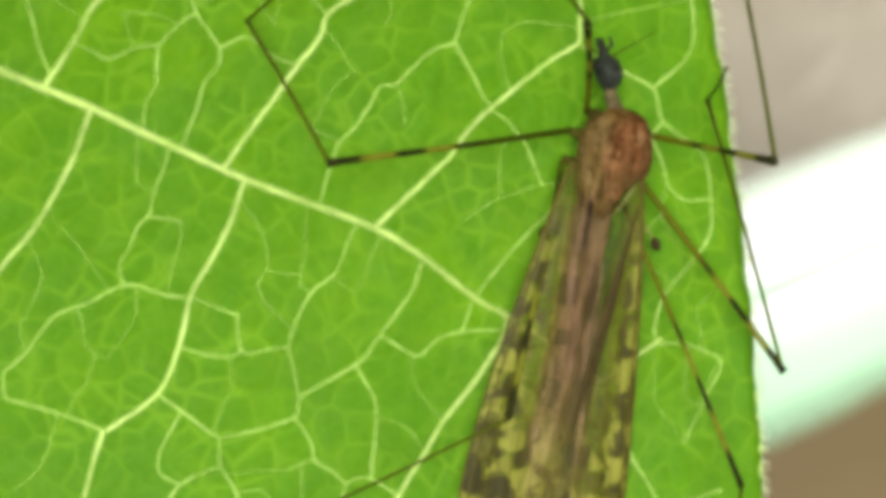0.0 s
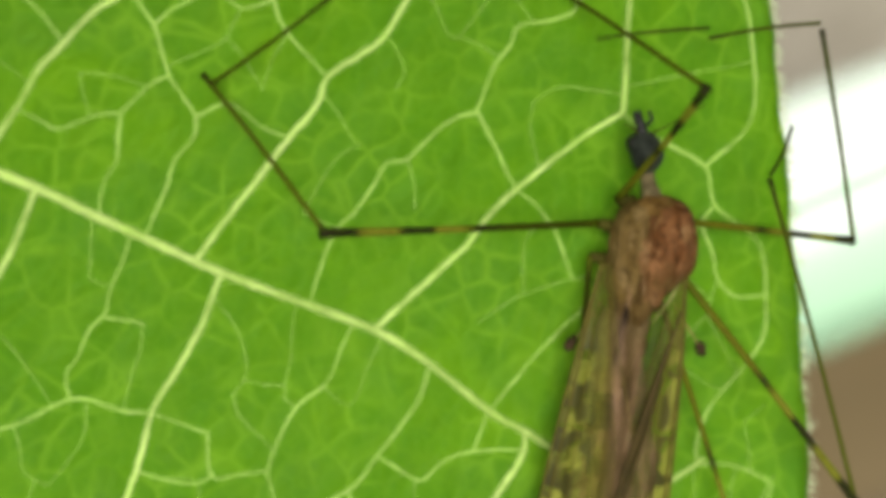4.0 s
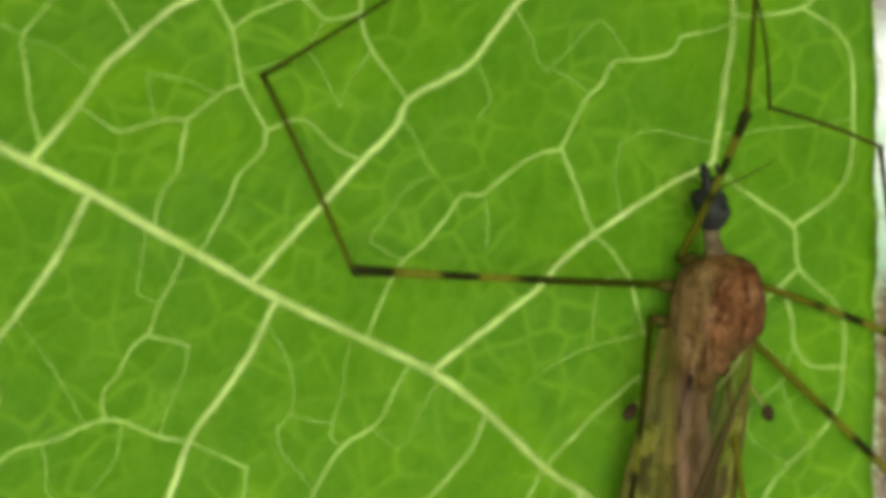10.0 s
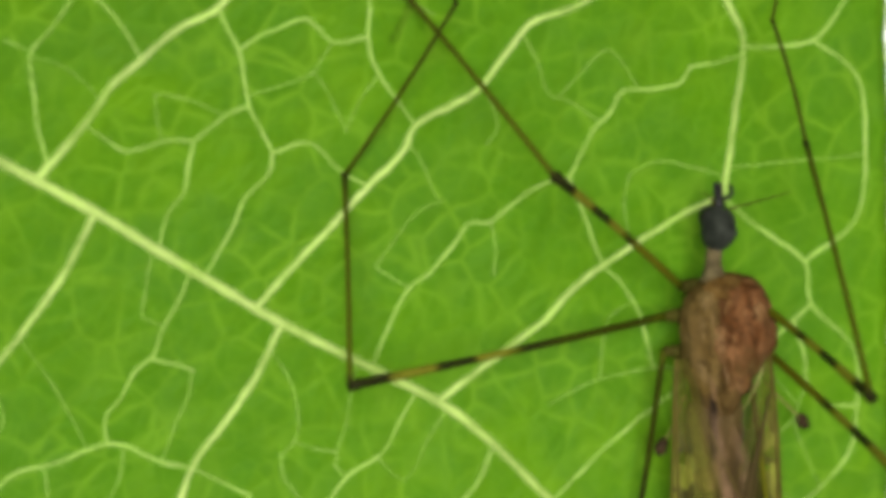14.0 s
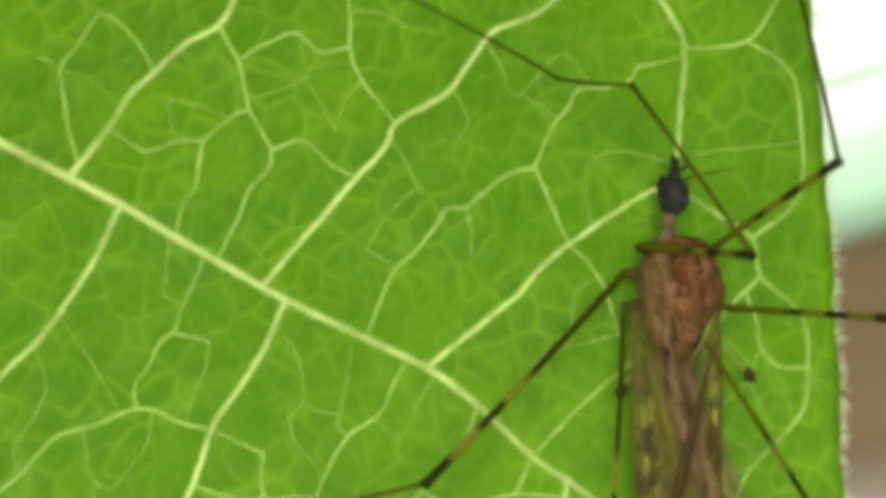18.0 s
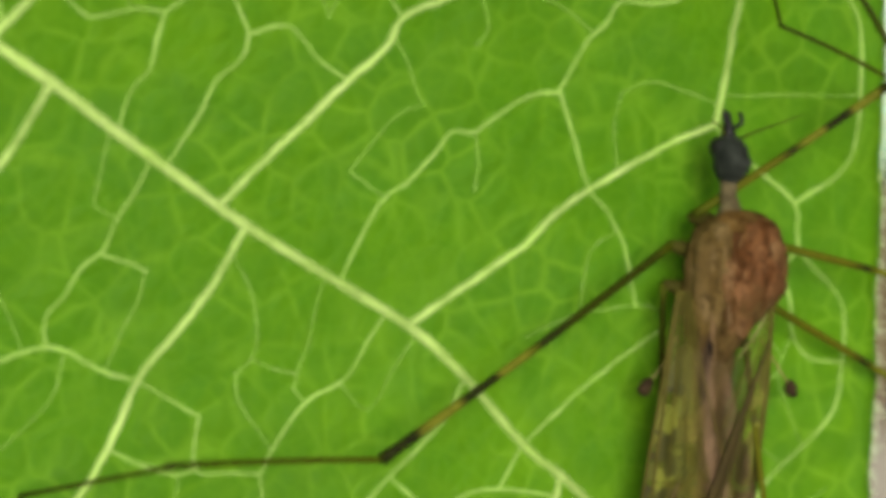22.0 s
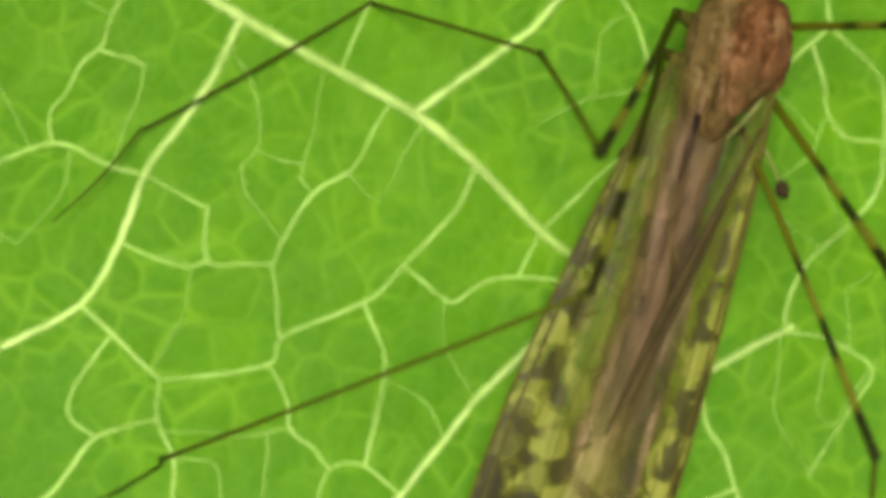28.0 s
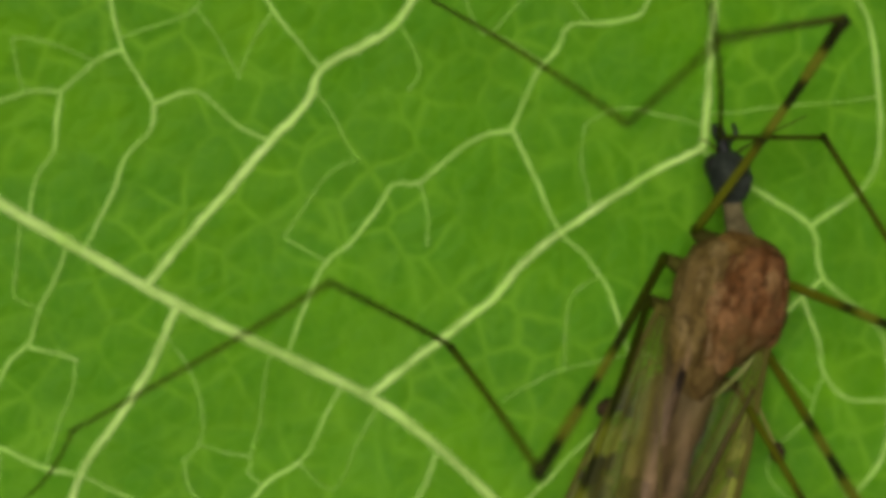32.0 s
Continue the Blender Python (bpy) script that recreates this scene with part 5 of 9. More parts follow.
    walk(LEGS['L2'][2], poses((0, -9, 0.92, -.42, -40, 22, -8), (0.5, -8.94, 0.9, -.26, -39, 19, -6), (1, -8.87, 0.76, -.46, -95, 33, -41), (1.5, -8.81, 0.84, -.59, -47, 23, -8), (2, -8.72, 0.9, -.9, -44, 20, -5), (2.5, -8.66, 0.87, -.81, -42, 21, -5), (4.5, -9.28, 2.14, -.83, -36, 26, -10), (5, -9.61, 3.37, 2.1, -120, 42, -84), (5.5, -9.39, 2.12, -.99, -53, 38, -22), (6, -10.31, 2.49, 1.5, -121, 41, -81), (6.5, -9.32, 2.59, -1.09, -61, 42, -32), (7, -9.07, 1.95, -.99, -55, 35, -18), (7.5, -8.88, 1.84, -.93, -58, 35, -17), (8, -8.74, 2.08, -1.11, -51, 31, -12), (8.5, -8.59, 2.48, -.96, -40, 27, -7), (9, -8.66, 2.22, -.86, -42, 27, -6), (9.5, -8.73, 2.22, -.93, -40, 25, -4), (9.8, -8.6, 2.4, -.83, -37, 24, -3), (10, -8.63, 2.69, -1.1, -32, 25, -5), (10.2, -8.7, 2.67, -1.08, -32, 25, -5), (10.4, -8.19, 2.33, -.95, -31, 26, -5), (10.6, -8.23, 2.58, -.77, -30, 24, -4), (10.8, -8.24, 2.54, -.93, -29, 22, -2), (11, -8.02, 2.93, -.77, -25, 21, -2), (11.2, -7.77, 3.56, -.81, -22, 21, -2), (11.5, -7.71, 3.81, -.74, -20, 21, -2), (11.6, -6.85, 3.05, -.06, -31, 14, 2), (11.7, -5.84, 2.3, 0.51, -45, 8, 6), (11.8, -4.67, 1.44, 1.03, -118, 10, -11), (12, -6.38, 2.26, -.05, -50, 10, -12), (12.4, -6.3, 2.47, -.12, -47, 9, -11), (13, -6.45, 2.47, -.27, -56, 12, -14), (13.5, -6.22, 2.85, -.2, -102, 18, -44), (14, -6.54, 2.67, -1.03, -69, 17, -28), (14.2, -6.68, 3.58, -.96, -50, 18, -31), (14.5, -6.48, 4.18, -.52, -33, 12, -25), (14.8, -7.04, 3.9, -.33, -33, 9, -23), (15.1, -7.73, 2.71, -.78, -39, 6, -20), (15.4, -8.56, 1.2, -.81, -52, -12, -3), (15.7, -9.3, -.96, -.84, -58, -23, 14), (16, -9.64, -2.96, -.58, -49, -32, 27), (16.25, -9.65, -4.5, -.25, -40, -42, 40), (16.5, -9.56, -5.6, 0.07, -123, -55, 140), (17, -9.91, -5.34, 0.55, -109, -59, 128), (17.5, -9.61, -5.54, -.31, -82, -60, 98), (18, -9.87, -4.89, 0.99, -108, -59, 127), (18.5, -4.16, -6.16, 1.07, -108, -58, 129), (19, -7.51, -5.28, 0.67, -131, -48, 160), (19.3, -10.6, -2.5, 0.93, -148, -50, 156), (19.4, -9.52, -1.59, -1.42, -52, -69, 35), (19.5, -8.85, 0.41, -.03, -116, -71, 86), (19.6, -9, -2.44, -1.2, -68, -71, 58), (19.7, -10.07, -3.36, 3.19, -140, -55, 160), (20, -10.05, -3.52, 2.41, -156, -40, 174), (20.5, -8.37, -5.3, -1.34, -38, -60, 44), (20.75, -9.05, -4.47, 0.89, -131, -66, 144), (21, -9.74, -3.64, 3.12, -159, -30, 178), (21.5, -9.79, -3.85, 2.98, -159, -31, 178), (22, -10.1, -3.96, 2.41, -160, -28, 179), (23, -10.01, -4.32, 2.11, -159, -31, 178), (23.5, -10.08, -4.08, 2.3, -155, -37, 175), (24, -9.65, -5.39, 2.49, -145, -38, 174), (24.3, -9.43, -6.36, 0.77, -140, -41, 171), (24.7, -8.14, -5.99, -1.05, -87, -56, 124), (25, -5.88, -4.13, 0.68, -52, -44, 78), (25.5, -5.98, -4.04, 0.96, -36, -39, 71), (26.5, -6, -3.91, 1.62, -94, -55, 118), (27.5, -6.01, -3.79, 2.28, -148, -36, 161), (28, -3.58, -1.9, 1.58, -171, -37, 161), (28.25, -3.65, -2.29, 1.5, -123, -77, 116), (28.5, -3.72, -2.69, 1.42, -13, -50, 11), (29, -4.05, -2.37, 1.61, -16, -48, 10), (29.5, -3.77, -2.51, 1.49, -16, -53, 12), (30, -3.96, -2.29, 1.51, -17, -52, 12), (30.5, -4.07, -2.4, 1.48, -14, -51, 11), (31, -3.77, -2.78, 1.39, -14, -53, 12), (31.5, -3.64, -2.85, 1.38, -10, -43, 9), (32, -4.09, -2.71, 1.41, -15, -36, 7)))
    walk(LEGS['L2'][3], poses((0, -7.57, 3.21, 2.26, -33, -10, 3), (0.5, -7.73, 3.2, 2.51, -33, -10, 3), (1, -6.55, 3.76, -.75, -33, -10, 3), (1.5, -7.45, 3.48, 1.79, -33, -10, 3), (2, -7.55, 3.43, 1.67, -33, -10, 3), (2.5, -7.42, 3.31, 1.83, -33, -10, 3), (4.5, -7.56, 4.08, 1.94, -33, -10, 3), (5, -6.47, 4.97, 0.68, -33, -10, 3), (5.5, -6.96, 4.41, 0.81, -30, -12, 4), (6, -7.29, 4.26, 0.02, -31, -12, 4), (6.5, -6.54, 4.8, 0.26, -29, -12, 4), (7, -6.9, 4.51, 0.8, -28, -14, 5), (7.5, -6.82, 4.56, 0.75, -28, -14, 5), (8, -6.9, 4.69, 0.96, -28, -14, 5), (8.5, -7.01, 4.77, 1.62, -27, -14, 5), (9, -7.13, 4.59, 1.68, -27, -14, 5), (9.5, -7.34, 4.55, 1.73, -26, -14, 5), (9.8, -7.26, 4.6, 1.96, -26, -14, 5), (10, -7.1, 4.59, 1.82, -26, -14, 5), (10.2, -7.15, 4.58, 1.82, -26, -14, 5), (10.4, -6.61, 4.17, 1.97, -26, -14, 5), (10.6, -6.75, 4.37, 2.24, -25, -14, 5), (10.8, -6.94, 4.33, 2.16, -25, -14, 5), (11, -6.75, 4.52, 2.44, -25, -14, 5), (11.2, -6.46, 4.9, 2.49, -25, -13, 5), (11.5, -6.37, 5.08, 2.58, -25, -13, 5), (11.6, -6.15, 5.04, 3.1, -24, -13, 5), (11.7, -5.78, 5.01, 3.18, -24, -13, 5), (11.8, -4.32, 4.78, -.75, -24, -13, 5), (12, -5.35, 5.02, 2.34, -24, -13, 5), (12.4, -5.38, 5.14, 2.43, -24, -13, 5), (13, -5.25, 5.39, 1.83, -23, -13, 5), (13.5, -3.82, 5.7, -.96, -26, -11, 4), (14, -4.54, 5.63, 0.25, -24, -13, 5), (14.2, -4.55, 5.7, 1.35, -23, -13, 5), (14.5, -4.99, 5.77, 2.59, -22, -14, 5), (14.8, -5.76, 5.58, 2.83, -21, -16, 6), (15.1, -6.62, 4.87, 2.14, -20, -17, 6), (15.4, -8.9, 4.21, 1.47, -18, -18, 7), (15.7, -10.87, 1.97, 1.01, -17, -20, 7), (16, -12.12, -1, 1.54, -15, -21, 8), (16.25, -12.71, -3.87, 1.91, -13, -23, 8), (16.5, -12.91, -6.94, -1.12, -12, -24, 9), (17, -13.39, -6.73, -.09, -8, -28, 9), (17.5, -13.28, -6.53, -.06, -4, -32, 10), (18, -13.36, -6.25, 0.37, 0, -36, 10), (18.5, -7.58, -7.69, 0.46, 6, -41, 10), (19, -10.24, -7.33, -1, 12, -46, 9), (19.3, -13.67, -3.35, -1.14, 16, -49, 8), (19.4, -13.02, -.37, -.56, 17, -50, 7), (19.5, -12.13, 2.26, -.59, 18, -51, 7), (19.6, -12.69, -1.7, -.73, 20, -52, 6), (19.7, -13.14, -4.86, 1.53, 21, -52, 6), (20, -12.45, -4.8, -.25, 26, -55, 4), (20.5, -11.85, -5.42, 0.18, 35, -59, -1), (21, -11.55, -4.92, 0.04, 45, -63, -7), (21.5, -11.67, -5.14, -.06, 55, -65, -13), (22, -11.78, -5.24, -.76, 66, -67, -21), (23, -11.91, -5.63, -.91, 86, -68, -36), (23.5, -12.3, -5.46, -.45, 95, -68, -43), (24, -11.75, -7.37, 0.03, 103, -68, -48), (24.3, -11.71, -8.48, -1.41, 93, -68, -39), (24.7, -11.21, -8.23, -.95, 108, -67, -52), (25, -9.16, -5.11, 2.34, 114, -67, -57), (25.5, -8.73, -5.14, 3.34, 156, -47, -92), (27.5, -8.43, -5.11, -.34, 23, -46, 16), (28, -5.9, -1.68, -1.42, 85, -71, -43), (28.5, -6.69, -2.37, 3.78, 150, -58, -97), (29, -6.92, -1.82, 4.04, 150, -58, -97), (29.5, -6.83, -2.13, 3.71, 152, -56, -100), (30, -6.99, -1.82, 3.75, 150, -56, -100), (30.5, -7.05, -2.03, 3.81, 151, -55, -100), (31, -6.82, -2.47, 3.63, 150, -58, -98), (31.5, -6.26, -2.56, 4.12, 166, -43, -107), (32, -6.33, -1.99, 4.4, 146, -61, -94)))
    walk(LEGS['L2'][4], poses((0, -8.39, 5.59, 5.99, 80, -30, -26), (0.5, -8.54, 5.58, 6.24, 80, -30, -26), (1, -7.36, 6.14, 2.98, 80, -30, -26), (1.5, -8.27, 5.86, 5.52, 80, -30, -26), (2, -8.37, 5.81, 5.4, 80, -30, -26), (2.5, -8.23, 5.69, 5.56, 80, -30, -26), (4.5, -8.37, 6.46, 5.67, 80, -30, -26), (5, -7.29, 7.35, 4.41, 80, -30, -26), (5.5, -7.91, 6.59, 4.63, 80, -30, -26), (6, -8.29, 6.54, 3.77, 80, -30, -26), (6.5, -7.55, 6.9, 4.12, 80, -30, -26), (7, -8.07, 6.55, 4.63, 80, -30, -26), (7.5, -7.99, 6.57, 4.61, 80, -30, -26), (8, -8.06, 6.67, 4.83, 80, -30, -26), (8.5, -8.15, 6.72, 5.51, 80, -30, -26), (9, -8.27, 6.52, 5.58, 80, -30, -26), (9.5, -8.47, 6.44, 5.65, 80, -30, -26), (9.8, -8.38, 6.48, 5.89, 80, -30, -26), (10, -8.22, 6.46, 5.75, 80, -30, -26), (10.2, -8.28, 6.44, 5.76, 80, -30, -26), (10.4, -7.73, 6.02, 5.92, 80, -30, -26), (10.6, -7.86, 6.2, 6.2, 80, -30, -26), (10.8, -8.06, 6.15, 6.12, 80, -30, -26), (11, -7.86, 6.33, 6.41, 80, -30, -26), (11.2, -7.57, 6.71, 6.47, 80, -30, -26), (11.5, -7.47, 6.87, 6.56, 80, -30, -26), (11.6, -7.25, 6.82, 7.09, 80, -30, -26), (11.7, -6.88, 6.78, 7.16, 80, -30, -26), (11.8, -5.42, 6.55, 3.24, 80, -30, -26), (12, -6.45, 6.78, 6.34, 80, -30, -26), (12.4, -6.47, 6.87, 6.44, 80, -30, -26), (13, -6.33, 7.09, 5.85, 80, -30, -26), (13.5, -4.74, 7.59, 3.02, 80, -30, -26), (14, -5.59, 7.38, 4.26, 80, -30, -26), (14.2, -5.65, 7.39, 5.38, 80, -30, -26), (14.5, -6.18, 7.35, 6.63, 80, -30, -26), (14.8, -7.05, 7.06, 6.88, 80, -30, -26), (15.1, -8.01, 6.23, 6.2, 80, -30, -26), (15.4, -10.4, 5.44, 5.53, 80, -30, -26), (15.7, -12.48, 3.05, 5.07, 80, -30, -26), (16, -13.85, -.07, 5.59, 80, -30, -26), (16.25, -14.55, -3.08, 5.94, 80, -30, -26), (16.5, -14.85, -6.31, 2.89, 80, -30, -26), (17, -15.55, -6.43, 3.84, 80, -30, -26), (17.5, -15.67, -6.6, 3.75, 80, -30, -26), (18, -15.98, -6.73, 4, 80, -30, -26), (18.5, -10.4, -8.61, 3.84, 80, -30, -26), (19, -13.23, -8.7, 2.08, 80, -30, -26), (19.3, -16.74, -4.98, 1.72, 80, -30, -26), (19.4, -16.11, -2.09, 2.22, 80, -30, -26), (19.5, -15.24, 0.47, 2.12, 80, -30, -26), (19.6, -15.83, -3.58, 1.9, 80, -30, -26), (19.7, -16.29, -6.82, 4.08, 80, -30, -26), (20, -15.63, -6.99, 2.06, 80, -30, -26), (20.5, -15.06, -7.96, 2.07, 80, -30, -26), (21, -14.74, -7.74, 1.52, 80, -30, -26), (21.5, -14.8, -8.19, 1.02, 80, -30, -26), (22, -14.83, -8.46, -.03, 80, -30, -26), (23, -14.78, -9.1, -.8, 80, -30, -26), (23.5, -15.07, -9, -.59, 80, -30, -26), (24, -14.43, -10.97, -.34, 80, -30, -26), (24.3, -14.35, -12.12, -1.5, 80, -30, -26), (24.7, -13.78, -11.89, -1.49, 80, -30, -26), (25, -11.67, -8.77, 1.61, 80, -30, -26), (25.5, -10.64, -8.1, 0.54, 80, -30, -26), (27.5, -10.8, -7.64, 2.52, 80, -30, -26), (28, -9.26, -4.68, -1.29, 80, -30, -26), (28.5, -9.35, -5.37, 1.73, 80, -30, -23), (29, -9.59, -4.82, 2.01, 77, -30, -26), (29.5, -9.47, -5, 1.46, 80, -30, -26), (30, -9.79, -4.58, 1.56, 146, -22, -48), (30.5, -9.78, -4.82, 1.58, 148, -20, -49), (31, -9.49, -5.44, 1.54, 160, -17, -50), (31.5, -8.19, -5.09, 0.94, 147, -10, -54), (32, -9.04, -5.1, 2.6, 143, -23, -45)))
    walk(LEGS['R1'][0], poses((0, 0.72, -.5, -.1, -1, 20, 0), (0.25, 0.72, -.5, -.1, 4, 60, 1), (0.5, 0.72, -.5, -.1, 167, 79, 160), (1, 0.72, -.5, -.1, 165, 82, 155), (1.5, 0.72, -.5, -.1, 163, 83, 153), (2, 0.72, -.5, -.1, 147, 86, 137), (2.5, 0.72, -.5, -.1, 104, 88, 95), (4.5, 0.72, -.5, -.1, 166, 77, 167), (4.75, 0.72, -.5, -.1, 3, 64, 21), (5, 0.72, -.5, -.1, -13, 27, 26), (5.5, 0.72, -.5, -.1, 70, 44, 37), (6, 0.72, -.5, -.1, 76, 48, 54), (6.5, 0.72, -.5, -.1, 104, 47, 74), (7, 0.72, -.5, -.1, 92, 48, 64), (7.5, 0.72, -.5, -.1, 88, 48, 62), (8, 0.72, -.5, -.1, 99, 48, 69), (8.5, 0.72, -.5, -.1, 104, 48, 71), (9, 0.72, -.5, -.1, 107, 47, 74), (9.5, 0.72, -.5, -.1, 108, 47, 75), (9.8, 0.72, -.5, -.1, 105, 48, 73), (10, 0.72, -.5, -.1, 111, 44, 87), (10.1, 0.72, -.5, -.1, 50, 43, 74), (10.2, 0.72, -.5, -.1, -5, 33, 69), (10.4, 0.72, -.5, -.1, 12, 78, 74), (10.6, 0.72, -.5, -.1, -5, 44, 69), (10.8, 0.72, -.5, -.1, 1, 54, 69), (11, 0.72, -.5, -.1, 6, 57, 69), (11.2, 0.72, -.5, -.1, 27, 78, 85), (11.5, 0.72, -.5, -.1, 26, 79, 87), (11.8, 0.72, -.5, -.1, 24, 72, 75), (12, 0.72, -.5, -.1, 26, 71, 73), (12.4, 0.72, -.5, -.1, -2, 11, 58), (13, 0.72, -.5, -.1, -2, 14, 58), (13.5, 0.72, -.5, -.1, 0, 15, 58), (14, 0.72, -.5, -.1, 5, -7, 57), (14.2, 0.72, -.5, -.1, 1, -8, 57), (14.5, 0.72, -.5, -.1, -38, 21, 47), (15, 0.72, -.5, -.1, -29, 19, 49), (15.5, 0.72, -.5, -.1, -21, 19, 49), (16, 0.72, -.5, -.1, -12, 19, 49), (16.5, 0.72, -.5, -.1, -3, 22, 48), (16.75, 0.72, -.5, -.1, 27, 59, 58), (17, 0.72, -.5, -.1, 135, 67, 149), (17.25, 0.72, -.5, -.1, 34, 63, 67), (17.5, 0.72, -.5, -.1, -1, 32, 54), (18, 0.72, -.5, -.1, -1, 34, 54), (18.25, 0.72, -.5, -.1, 43, 48, 61), (18.5, 0.72, -.5, -.1, 100, 53, 83), (18.75, 0.72, -.5, -.1, 36, 42, 46), (19, 0.72, -.5, -.1, -4, 16, 38), (19.3, 0.72, -.5, -.1, -5, 13, 38), (19.4, 0.72, -.5, -.1, 32, 50, 48), (19.5, 0.72, -.5, -.1, 121, 60, 115), (19.7, 0.72, -.5, -.1, 82, 66, 56), (20, 0.72, -.5, -.1, 88, 67, 70), (20.5, 0.72, -.5, -.1, 90, 67, 73), (21, 0.72, -.5, -.1, 104, 66, 87), (21.5, 0.72, -.5, -.1, 97, 66, 84), (22, 0.72, -.5, -.1, 81, 66, 71), (23, 0.72, -.5, -.1, 97, 66, 85), (23.5, 0.72, -.5, -.1, 106, 65, 93), (23.75, 0.72, -.5, -.1, 26, 44, 22), (24, 0.72, -.5, -.1, 3, 3, 10), (24.3, 0.72, -.5, -.1, -6, 1, 10), (24.7, 0.72, -.5, -.1, 20, 5, 11), (24.85, 0.72, -.5, -.1, 40, 46, 36), (25, 0.72, -.5, -.1, 114, 59, 114), (25.25, 0.72, -.5, -.1, 37, 47, 45), (25.5, 0.72, -.5, -.1, 10, 9, 26), (28, 0.72, -.5, -.1, 1, 14, 27), (28.5, 0.72, -.5, -.1, 5, 12, 27), (29, 0.72, -.5, -.1, 6, 7, 26), (29.5, 0.72, -.5, -.1, 7, 9, 27), (30, 0.72, -.5, -.1, 12, 8, 26), (30.5, 0.72, -.5, -.1, 13, 11, 27), (31, 0.72, -.5, -.1, 8, 6, 26), (31.5, 0.72, -.5, -.1, 12, 16, 28), (32, 0.72, -.5, -.1, 10, 13, 27)))
